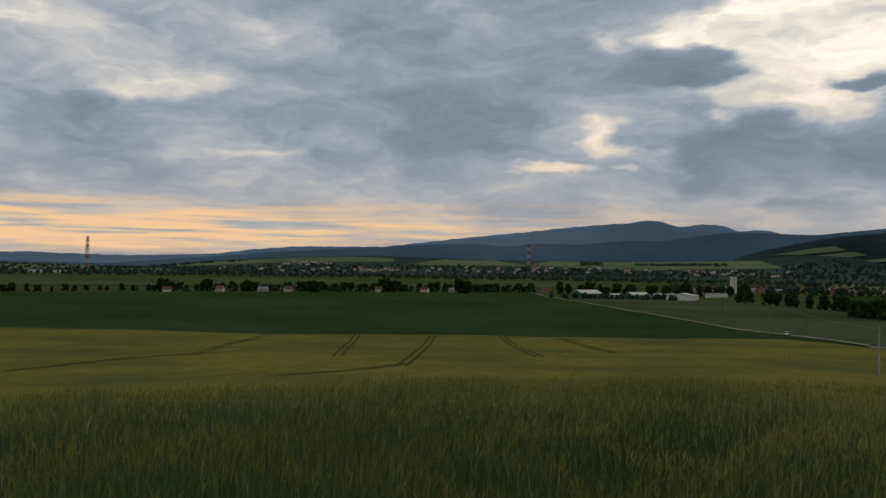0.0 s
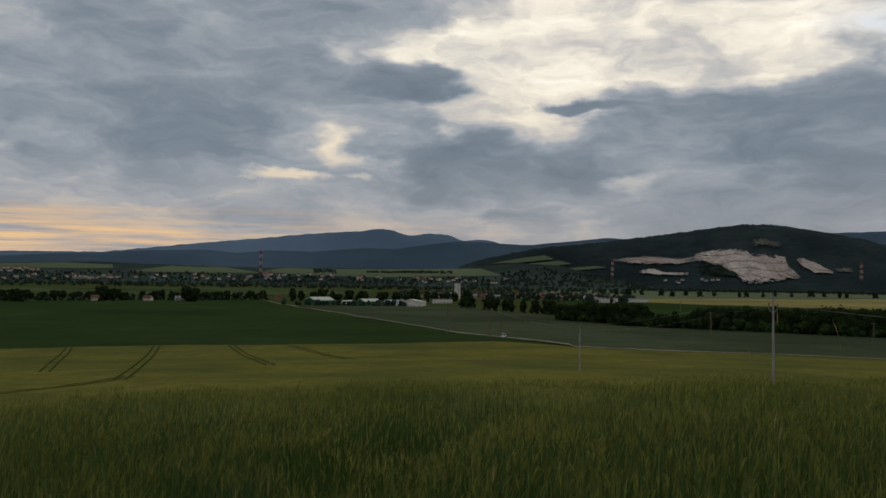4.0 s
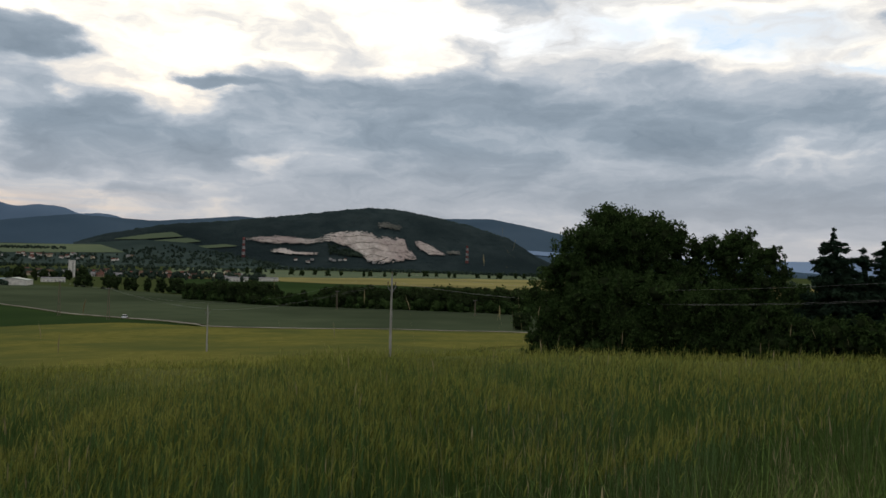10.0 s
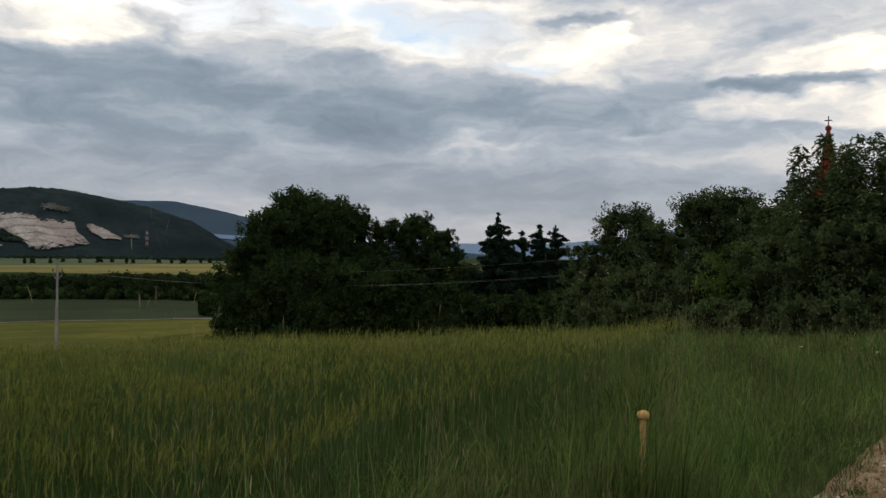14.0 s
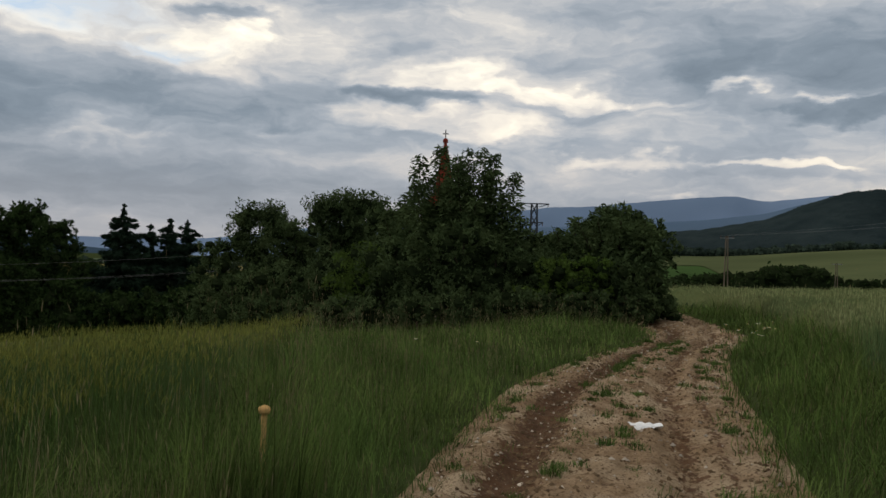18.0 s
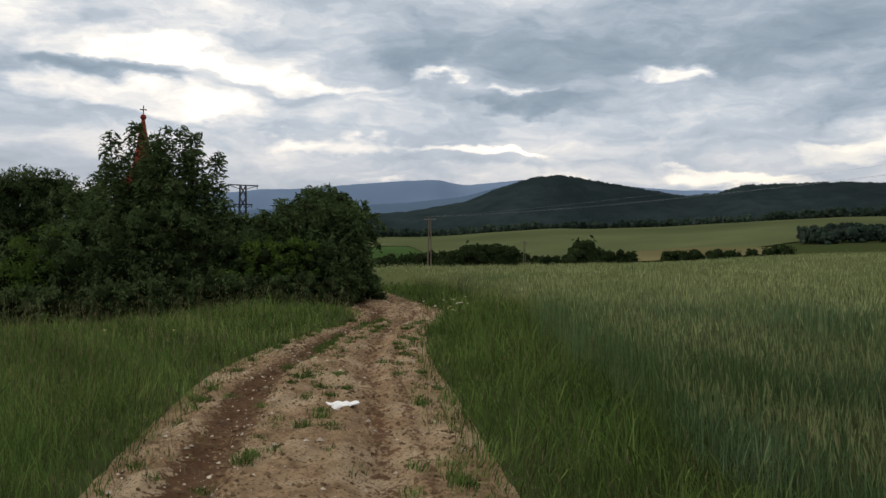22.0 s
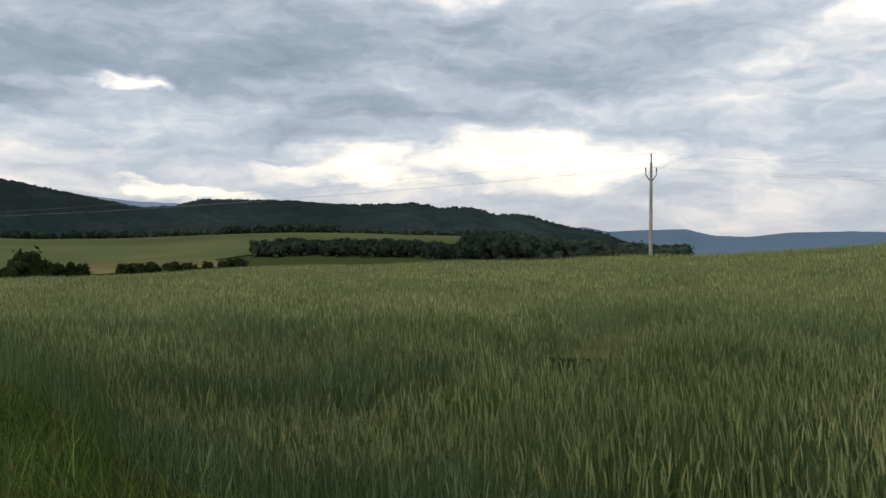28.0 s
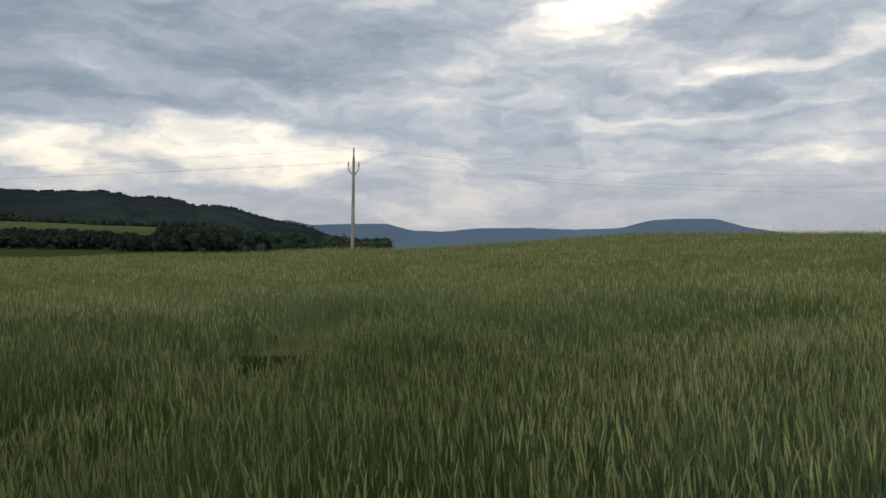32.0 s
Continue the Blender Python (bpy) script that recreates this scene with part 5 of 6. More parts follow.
def tree_mass(name, spots, far, label, hazy=False):
    """One mass of tree crowns standing at the given places (x, y, z, height)."""
    vs, fs, k = [], [], 0
    for x, y, z, height in spots:
        crown, trunk, h = (SPARSE_MESH if far else FAR_MESH)[int(rng.integers(0, 6))]
        co = np.empty(len(crown.vertices) * 3, np.float32)
        crown.vertices.foreach_get("co", co)
        co = co.reshape(-1, 3) * (height / h)
        t = float(rng.uniform(0, 6.28))
        co = np.stack([co[:, 0] * math.cos(t) - co[:, 1] * math.sin(t), co[:, 0] * math.sin(t) + co[:, 1] * math.cos(t), co[:, 2]], 1)
        f = np.empty(len(crown.polygons) * 4, np.int32)
        crown.loops.foreach_get("vertex_index", f)
        vs.append(co + np.array([x, y, z]))
        fs.append(f.reshape(-1, 4) + k)
        k += len(co)
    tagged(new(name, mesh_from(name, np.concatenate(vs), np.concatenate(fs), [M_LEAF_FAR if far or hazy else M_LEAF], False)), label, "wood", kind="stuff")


def wood(name, a0, a1, n, rf, hlo, hhi, label, jr=20.0):
    """Many far trees that nobody could count, as one mass."""
    spots = []
    for a in np.linspace(a0, a1, n):
        az = float(a + rng.normal(0, (a1 - a0) / n))
        spots.append((*at(az, rf(az) + float(rng.uniform(-jr, jr)), -0.3), float(rng.uniform(hlo, hhi))))
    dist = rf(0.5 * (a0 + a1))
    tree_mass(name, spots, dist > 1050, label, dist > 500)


def hill_wood(name, hill, a0, a1, low, high, n, hlo, hhi, label):
    """Trees on the front of a hill between two curves of elevation."""
    spots = []
    for az in rng.uniform(a0, a1, n):
        az = float(az)
        r, z = hill_point(hill, az, float(rng.uniform(low(az), high(az))))
        x, y = polar(az, r - 8)
        spots.append((float(x), float(y), z - 1.5, float(rng.uniform(hlo, hhi))))
    tree_mass(name, spots, True, label)


def crest_wood(name, hill, a0, a1, n, hlo, hhi, label):
    """Single tree tops that break the crest of a wooded hill."""
    az_k, rr, z = hill
    spots = []
    for az in np.linspace(a0, a1, n) + rng.normal(0, 0.3 * (a1 - a0) / n, n):
        az = float(az)
        x, y = polar(az, float(rr[-1]) - 10)
        spots.append((float(x), float(y), float(np.interp(az, az_k, z[:, -1])) - 9.0, float(rng.uniform(hlo, hhi))))
    tree_mass(name, spots, True, label)


def tree_row(a0, a1, n, rf, hlo, hhi, label, group, jr=8.0):
    for a in np.linspace(a0, a1, n):
        az = float(a + rng.normal(0, 0.25 * (a1 - a0) / n))
        far_tree(az, rf(az) + float(rng.uniform(-jr, jr)), float(rng.uniform(hlo, hhi)), label, group)


tree_row(-18.5, -8.8, 15, by(-19, 860, 17, 960), 5, 9, "small dark tree beside the valley road", "trees along the valley road", 10)
tree_row(-8.6, 16.5, 56, by(-19, 870, 17, 965), 7, 12, "dark leafy tree beside the valley road", "trees along the valley road", 14)
for az, h in ((-8.4, 14), (-5.6, 14), (6.4, 16), (7.2, 14), (11.6, 17), (12.1, 15), (-3.0, 13), (1.5, 13)):
    far_tree(az, 885 + float(rng.uniform(-10, 10)), h, "tall dark tree beside the valley road", "trees along the valley road")
wood("wood_road_bushes", -9, 16, 70, by(-19, 850, 17, 940), 3, 6, "low dark bushes beside the valley road", 8)
tree_row(18.5, 31, 20, by(18, 900, 31, 980), 9, 15, "dark leafy tree among the farm buildings", "trees round the farm", 25)
wood("wood_farm_bushes", 18.6, 26.0, 30, by(18, 790, 26, 785), 3, 7, "dark bushes in front of the halls", 8)
HEDGE = by(36, 560, 41.7, 492, 51.8, 458, 62, 436)
tree_row(37.2, 42.8, 26, lambda a: HEDGE(a) + 6, 10, 14.5, "dense dark hedgerow tree between the fields", "hedgerow in the valley", 5)
tree_row(42.6, 46.0, 9, lambda a: HEDGE(a) + 6, 6.5, 10.5, "dense dark hedgerow tree between the fields", "hedgerow in the valley", 5)
tree_row(46.0, 61.8, 70, lambda a: HEDGE(a) + 8, 10.5, 14.5, "dense dark hedgerow tree between the fields", "hedgerow in the valley", 6)
wood("wood_hedge_bushes", 37.0, 61.8, 110, HEDGE, 4.5, 8, "dense dark bushes at the foot of the hedgerow", 3)
tree_row(40, 63, 26, by(40, 1480, 63, 1800), 8, 14, "small round tree on the plain", "trees on the plain", 60)
wood("wood_hill_foot", 42, 66, 300, by(40, 2150, 63, 2180), 6, 11, "dark trees at the foot of the quarry hill", 60)
wood("wood_plain", 66, 95, 90, by(66, 1500, 92, 1300), 8, 15, "dark trees far over the plain", 200)
wood("wood_village", 26, 42, 230, by(27, 1250, 42, 1150), 5, 10, "dark trees between the village houses", 170)
wood("wood_far_village", -19, 42, 520, by(-18, 1850, 42, 1750), 6, 10, "dark trees between the far houses", 150)
hill_wood("wood_low_hill", HILL_LOW, -19, 36, by(-19, -0.36, 36, -0.36), by(-19, -0.10, -6, -0.05, 2, 0.30, 12, 0.25, 22, 0.10, 36, 0.2), 900, 5, 9, "dark trees on the foot of the low hill")
hill_wood("wood_hill_strip", HILL_LOW, 23.6, 29.6, by(23, 0.44, 30, 0.42), by(23, 0.47, 30, 0.58), 150, 5, 8, "dark hedge strip across the hill field")
hill_wood("wood_hill_clump", HILL_LOW, 20.0, 21.6, by(20, 0.36, 22, 0.36), by(20, 0.60, 22, 0.55), 60, 5, 8, "dark clump of trees in the hill field")
hill_wood("wood_left_strip", HILL_LOW, -18, -3, by(-18, 0.02, -10, -0.14, -3, 0.44), by(-18, 0.07, -10, -0.08, -3, 0.5), 130, 5, 8, "dark hedge strip under the horizon")
hill_wood("wood_quarry_growth", HILL_QUARRY, 46.3, 48.6, by(46.3, 0.6, 48.6, 0.45), by(46.3, 1.35, 47.6, 0.98, 48.6, 0.60), 120, 6, 10, "dark trees growing into the quarry")
hill_wood("wood_hill_end", HILL_LOW, 33, 43, by(33, -0.3, 43, -0.4), by(33, 0.55, 36, 0.9, 39, 0.6, 43, -0.1), 330, 5, 9, "dark trees below the field strips")
crest_wood("wood_quarry_crest", HILL_QUARRY, 33, 59, 330, 9, 12.5, "tree tops along the crest of the quarry hill")
crest_wood("wood_south_crest_end", HILL_WOODED, 150, 169, 260, 9, 17, "uneven tree tops along the end of the southern hill")
crest_wood("wood_south_crest", HILL_WOODED, 124, 150, 300, 9, 13.5, "tree tops along the crest of the southern hill")
tree_row(30.5, 36, 9, by(30, 760, 36, 640), 9, 13, "broad dark tree at the field corner", "trees at the field corner", 12)


def tree_to(az, r, top_el, label, group):
    """A far tree whose top reaches an elevation."""
    return far_tree(az, r, EYE + r * math.tan(radians(top_el)) - at(az, r)[2], label, group)


for k in range(16):
    az = 117.0 + 0.55 * k + float(rng.normal(0, 0.1))
    tree_to(az, 325 + float(rng.uniform(-8, 8)), by(117, -0.5, 119.5, -0.3, 121, -0.1, 122.4, 0.2, 125.1, 0.5, 126, 0.0)(az) + float(rng.normal(0, 0.08)), "dark leafy tree in the hollow", "trees in the hollow")
for az, el in ((126.6, -0.2), (127.4, -0.35), (128.2, -0.3), (128.9, -0.35), (129.8, -0.1), (131.4, 0.25), (131.9, 0.15), (133.2, 0.15), (133.8, 0.05), (136.2, 0.1), (136.9, 0.12), (138.0, 0.25), (139.3, 0.3), (140.3, 0.2), (141.5, 0.3), (142.6, 0.4), (143.4, 0.6)):
    tree_to(az, 360 + float(rng.uniform(-6, 6)), el, "small round tree along the lane", "lane trees")
tree_to(130.45, 335, 0.78, "tall bright leafy tree in the hollow", "trees in the hollow")
wood("wood_slope", 144.6, 160, 150, by(144, 585, 160, 585), 7.5, 10.5, "dark dense wood on the slope", 30)
wood("wood_slope_end", 159, 174, 170, by(159, 610, 174, 565), 12, 17, "dark dense wood at the end of the slope", 50)
wood("wood_field_top", 142.5, 150, 40, by(142, 985, 150, 1000), 8, 13, "dark trees at the top of the field", 12)
wood("wood_forest_edge", 112, 163, 520, by(112, 1130, 163, 1140), 8, 13, "dark trees at the forest edge", 90)
for az, r, h in ((59.7, 330, 8.0), (59.9, 336, 7.0), (60.2, 333, 7.5)):
    far_tree(az, r, h, "round dark bush at the field's edge", "bushes at the field's edge")


# ---- houses and halls ----
M_WALL = [plain("white_render", (0.62, 0.60, 0.56)), plain("cream_render", (0.50, 0.44, 0.33)), plain("grey_render", (0.35, 0.34, 0.33)), plain("brick_render", (0.30, 0.2, 0.15))]
M_ROOF = [plain("red_tile_roof", (0.13, 0.068, 0.055)), plain("brown_tile_roof", (0.12, 0.08, 0.06)), plain("grey_roof", (0.20, 0.20, 0.21)), plain("green_sheet_roof", (0.05, 0.16, 0.08))]
M_WIN = plain("dark_window_glass", (0.03, 0.035, 0.04), 0.15)


def gable_house(w, d, h, roof_h, eave=0.5):
    walls, roof = bmesh.new(), bmesh.new()
    box(walls, 0, 0, h / 2 - 0.5, w, d, h + 1)
    p = [walls.verts.new((sx * w / 2, y, z)) for sx in (-1, 1) for y, z in ((-d / 2, h), (d / 2, h), (0, h + roof_h))]
    walls.faces.new(p[:3])
    walls.faces.new(p[3:])
    for side in (-1, 1):
        a = math.atan2(roof_h, d / 2)
        ln = math.hypot(roof_h, d / 2) + eave
        m = Matrix.Translation((0, side * (d / 4 + eave * 0.25), h + roof_h / 2 - eave * 0.25 + 0.1)) @ Matrix.Rotation(-side * a, 4, "X")
        box(roof, 0, 0, 0, w + 2 * eave, ln, 0.25, m)
    return walls, roof


def window_row(w, d, z, n):
    out = []
    for k in range(n):
        bm = bmesh.new()
        box(bm, -w / 2 + w * (k + 0.5) / n, -d / 2 - 0.02, z, min(1.2, w / n * 0.5), 0.12, 1.3)
        out.append(bm)
    return out


def house_proto(k, w, d, h, rh, wall, roof, label, category="house", wins=3, storeys=1):
    ob = thing("house" if category == "house" else category.replace(" ", "_"), (0, 0, -400), label, category)
    wb, rb = gable_house(w, d, h, rh)
    part("wall", wb, wall, ob)
    r = part("roof", rb, roof, ob)
    if category == "house":
        bm = bmesh.new()
        box(bm, w * 0.2, d * 0.12, h + rh * 0.95, 0.6, 0.6, 1.4)
        part("chimney", bm, M_ROOF[1], r)
    for s in range(storeys):
        for bm in window_row(w, d, 1.5 + 2.8 * s, wins):
            part("window", bm, M_WIN, ob)
    return ob


PROTO = [house_proto(0, 11, 9, 4.0, 3.6, M_WALL[0], M_ROOF[0], "white rendered house with a red tiled roof"),
         house_proto(1, 10, 9, 5.6, 3.2, M_WALL[1], M_ROOF[1], "cream house with a brown tiled roof", storeys=2),
         house_proto(2, 13, 10, 4.4, 3.0, M_WALL[2], M_ROOF[2], "grey house with a grey roof"),
         house_proto(3, 10, 8, 3.6, 3.4, M_WALL[3], M_ROOF[0], "brick-coloured house with a red roof")]


def place(proto, az, r, turn, group="", scale=1.0, label="", lift=0.0):
    x, y, z = at(az, r, lift)
    ob = copy_thing(proto, pose(x, y, z, 0, 0, -az + turn))
    ob.scale = (scale, scale, scale)
    if group:
        ob["group"] = group
    if label:
        ob["label"] = label
    return ob


for a, r, k in ((-8.1, 858, 0), (-4.7, 862, 1), (-1.9, 866, 2), (-0.2, 868, 1), (6.0, 890, 1), (9.2, 900, 0), (11.2, 905, 2), (17.6, 985, 3)):
    place(PROTO[k], a, r, float(rng.uniform(-30, 30)), "houses beside the valley road", 0.75)
for k in range(64):
    place(PROTO[int(rng.choice([0, 1, 1, 2, 3, 3]))], float(rng.uniform(26.5, 40.5)), float(rng.uniform(1080, 1420)), float(rng.uniform(-50, 50)), "houses of the village", float(rng.uniform(0.55, 0.85)))
for a0, a1, e0, e1, n in ((-1.5, 2.6, 0.18, 0.42, 20), (4.0, 8.6, -0.22, 0.02, 26), (-5, 4, -0.3, 0.0, 14), (9, 16, -0.22, 0.2, 16), (16.5, 22, -0.2, 0.3, 26), (23, 34, -0.22, 0.12, 34)):
    for k in range(n):
        az = float(rng.uniform(a0, a1))
        r, z = hill_point(HILL_LOW, az, float(rng.uniform(e0, e1)))
        hx, hy = polar(az, r - 10)
        ob = copy_thing(PROTO[int(rng.choice([0, 0, 0, 1, 2]))], pose(float(hx), float(hy), z + 1.0, 0, 0, -az + float(rng.uniform(-50, 50))))
        sc = float(rng.uniform(0.55, 0.85))
        ob.scale = (sc, sc, sc)
        ob["group"] = "houses of the far village"
for k in range(12):
    az = float(rng.uniform(44, 50.5))
    r, z = hill_point(HILL_QUARRY, az, float(rng.uniform(-0.05, 0.25)))
    hx, hy = polar(az, r - 10)
    ob = copy_thing(PROTO[2 if k % 3 else 0], pose(float(hx), float(hy), z + 0.5, 0, 0, -az + float(rng.uniform(-40, 40))))
    ob.scale = (0.7, 0.7, 0.7)
    ob["group"] = "sheds below the quarry"
for a, r in ((125.5, 300), (121.0, 345), (116.4, 300)):
    place(PROTO[0], a, r, 20, "houses in the hollow", 0.7)

M_ROOF_PALE = plain("pale_sheet_roof", (0.42, 0.45, 0.42))
M_WALL_GREEN = plain("green_sheet_wall", (0.035, 0.13, 0.06))
M_ROOF_BLUE = plain("pale_blue_sheet_roof", (0.30, 0.37, 0.40))
HALL = [house_proto(4, 34, 16, 5.5, 2.4, M_WALL[0], M_ROOF_BLUE, "long white industrial hall with a pale blue roof", "industrial hall", 0),
        house_proto(5, 24, 17, 4.5, 3.2, M_WALL_GREEN, M_ROOF_PALE, "green-walled hall with a pale sheet roof", "industrial hall", 0),
        house_proto(6, 20, 26, 5.0, 2.2, M_WALL[0], M_ROOF_PALE, "white hall with a low pale gable", "industrial hall", 0),
        house_proto(7, 30, 14, 5.5, 1.2, M_WALL[0], M_ROOF[2], "white workshop with a row of dark windows", "industrial hall", 6)]
for k, a, r, tn, s in ((1, 20.4, 812, 38, 1.0), (1, 23.8, 825, 32, 0.8), (2, 26.75, 790, 76, 0.95), (0, 25.6, 835, 14, 0.62), (3, 40.2, 1020, -5, 0.9), (3, 42.3, 1060, 6, 0.8), (3, -15.9, 1900, 5, 1.0), (3, -14.6, 1920, 0, 0.8), (2, 22.3, 850, 30, 0.5), (3, 28.9, 900, 8, 0.7)):
    place(HALL[k], a, r, tn, "industrial halls", s)
for o in PROTO + HALL:
    for c in (*o.children_recursive, o):
        bpy.data.objects.remove(c)


def white_tower():
    ob = thing("silo_tower", at(29.96, 1090), "tall white concrete tower among the roofs", "tower")
    for sx in (-1, 1):
        bm = bmesh.new()
        box(bm, sx * 1.75, 0, 10.0, 2.6, 5, 21.5)
        part("body", bm, M_WALL[0], ob)
    bm = bmesh.new()
    box(bm, 0, 0.4, 9.5, 0.9, 4.0, 20)
    part("recess", bm, M_WIN, ob, "dark vertical window strip")
    bm = bmesh.new()
    box(bm, 0, 0, 20.95, 6.6, 5.4, 0.7)
    part("cap", bm, M_WALL[2], ob)


white_tower()

M_RED = plain("red_mast_paint", (0.24, 0.075, 0.068))
M_WHITE = plain("white_mast_paint", (0.42, 0.41, 0.41))


def banded_mast(az, hill, el0, el1, width):
    """A lattice mast painted in red and white bands."""
    r, g = hill_point(hill, az, el0)
    x, y = polar(az, r - 6)
    z1 = EYE + r * math.tan(radians(el1))
    ob = thing("radio_mast", (float(x), float(y), g), "tall lattice mast banded in red and white", "mast", "banded masts", -az)
    top = z1 - g
    n = 7
    for k in range(n):
        bm = bmesh.new()
        a, b = top * k / n, top * (k + 1) / n
        wa, wb = width * (1.25 - 0.5 * k / n), width * (1.25 - 0.5 * (k + 1) / n)
        c0 = [Vector((sx * wa / 2, sy * wa / 2, a)) for sx, sy in ((-1, -1), (1, -1), (1, 1), (-1, 1))]
        c1 = [Vector((sx * wb / 2, sy * wb / 2, b)) for sx, sy in ((-1, -1), (1, -1), (1, 1), (-1, 1))]
        t = width * 0.085
        for i in range(4):
            rod(bm, c0[i], c1[i], t, t, 5)
            rod(bm, c0[i], c1[(i + 1) % 4], t * 0.7, t * 0.7, 4)
            rod(bm, c0[(i + 1) % 4], c1[i], t * 0.7, t * 0.7, 4)
            rod(bm, c1[i], c1[(i + 1) % 4], t * 0.7, t * 0.7, 4)
        rod(bm, (0, 0, a), (0, 0, b), width * 0.12, width * 0.11, 8)
        part("section", bm, M_RED if k % 2 == 0 else M_WHITE, ob, "red painted section" if k % 2 == 0 else "white painted section")


banded_mast(16.4, HILL_LOW, 0.15, 1.84, 6.6)
banded_mast(-13.0, HILL_LOW, -0.15, 1.84, 9.0)
banded_mast(40.6, HILL_QUARRY, 0.22, 1.57, 6.6)
banded_mast(55.96, HILL_QUARRY, 0.22, 1.42, 6.6)

# ---- trees near the track ----
def leafy_tree(az, r, top_el, rad, label, group, mat=M_LEAF, leaf=0.16, per_area=26, low=0.03, lobes=18, name="tree", slim=1.0):
    x, y, z = at(az, r)
    h = EYE + r * math.tan(radians(top_el)) - z
    ob = thing(name, (x, y, z), label, "tree" if name == "tree" else "bush", group, float(rng.uniform(0, 360)))
    lb = broad_lobes(h, rad, low, lobes)
    if slim != 1.0:
        lb = [(a * slim, b * slim, c, d * 0.8, e * 0.8, f * 1.2) for a, b, c, d, e, f in lb]
    part("trunk", trunk_mesh(h, 0.03 + 0.012 * h, 5, rad * 0.35), M_BARK, ob)
    part("crown", crown_mesh(lb, leaf, per_area, mat, 0.42, False, True), mat, ob)
    return ob


G1 = "grove at the edge of the barley"
for az, r, el, rad, lb in ((62.6, 72, 0.9, 3.4, 16), (64.2, 74, 3.0, 3.8, 18), (65.8, 78, 4.35, 4.6, 24), (67.8, 76, 3.9, 4.2, 20), (69.6, 74, 3.25, 3.6, 18), (72.2, 74, 2.35, 3.2, 16),
                            (73.9, 76, 2.8, 3.2, 18), (75.6, 73, 1.75, 2.9, 16), (77.4, 72, -0.6, 3.0, 14), (61.8, 68, -2.2, 2.6, 12)):
    leafy_tree(az, r, el, rad, "tall dark broad-leaved tree with dense foliage to the ground", G1, leaf=0.15, per_area=26, lobes=int(lb * 2.2))
for az, r, el, rad in ((63.5, 67, -1.2, 3.2), (66.5, 66, 0.3, 4.0), (69.8, 66, -0.2, 4.0), (73.0, 67, -0.6, 3.6), (76.2, 66, -1.8, 3.2), (79.2, 66, -2.6, 2.6), (81.8, 66, -2.2, 2.6), (84.0, 64, -2.0, 2.4)):
    leafy_tree(az, r, el, rad, "dark leafy shrub at the foot of the grove", "shrubs below the grove", leaf=0.16, per_area=20, lobes=14, name="bush")


def conifer(az, r, top_el, rad, label, tiers=15, droop=0.35, bare=0.12):
    x, y, z = at(az, r)
    h = EYE + r * math.tan(radians(top_el)) - z
    ob = thing("spruce", (x, y, z), label, "tree", "conifers by the grove", float(rng.uniform(0, 360)))
    bm = bmesh.new()
    rod(bm, (0, 0, -0.3), (0, 0, h * 0.98), 0.18, 0.02, 8)
    part("trunk", bm, M_BARK, ob)
    vs = []
    tiers = int(tiers * 2.0)
    for k in range(tiers):
        t = min(1.0, max(0.0, k / (tiers - 1) + rng.normal(0, 0.012)))
        zt = h * (bare + (0.97 - bare) * t)
        reach = 1.2 * rad * (1 - t) ** 0.7 * rng.uniform(0.3, 1.2) + 0.10
        nb = int(rng.integers(4, 7))
        for b in range(nb):
            a = 6.283 * (b + rng.uniform(-0.3, 0.3)) / nb + k
            d = np.array([math.cos(a), math.sin(a), 0])
            n = int(20 + 75 * reach)
            u = rng.uniform(0.05, 1, n) ** 0.8
            ln = reach * rng.uniform(0.45, 1.15)
            c = np.array([0, 0, zt + rng.normal(0, 0.16)]) + d * (u * ln)[:, None] + np.array([0, 0, -1]) * (droop * ln * np.sin(u * 2.2))[:, None] + 0.05 * rng.standard_normal((n, 3)) * (0.6 + 0.8 * reach)
            tan = d + 0.55 * rng.standard_normal((n, 3)) + np.array([0, 0, -0.4])
            tan /= np.linalg.norm(tan, axis=1, keepdims=True)
            sd = np.cross(tan, rng.standard_normal((n, 3)))
            sd /= np.linalg.norm(sd, axis=1, keepdims=True)
            s = rng.uniform(0.14, 0.30, n)[:, None] * min(1.0, 0.35 + 0.5 * reach)
            vs.append(np.stack([c - tan * s, c - sd * s * 0.3, c + tan * s, c + sd * s * 0.3], 1))
    v = np.concatenate(vs)
    part("crown", mesh_from("crown", v.reshape(-1, 3), np.arange(len(v) * 4).reshape(-1, 4), [M_NEEDLE], False), None, ob)


conifer(79.62, 69, 3.1, 3.4, "tall dark spruce with drooping branches", 17)
conifer(81.3, 70, 2.0, 2.6, "dark ragged conifer in the grove", 13, -0.35)
conifer(82.5, 71, 2.35, 2.8, "dark ragged conifer in the grove", 13, -0.45)
conifer(83.6, 70, 2.2, 2.6, "dark ragged conifer in the grove", 13, -0.35)

G2 = "thicket beside the track"
for az, r, el, rad, lb in ((86.0, 41, 1.2, 1.7, 14), (88.5, 41, 3.5, 2.2, 18), (90.6, 38, 2.5, 1.9, 14), (93.1, 43, 4.35, 2.4, 18), (95.0, 43, 4.6, 2.4, 18), (97.2, 37, 3.8, 2.0, 16),
                            (107.0, 31, 2.3, 1.6, 14), (108.6, 35, 2.3, 1.6, 12), (111.3, 28.5, 3.2, 1.6, 16), (112.8, 28, 4.0, 1.6, 16), (114.2, 27.5, 3.0, 1.3, 14)):
    leafy_tree(az, r, el, rad, "dense green broad-leaved tree of the thicket", G2, M_LEAF_THICKET, leaf=0.08, per_area=58, lobes=int(lb * 2.2))


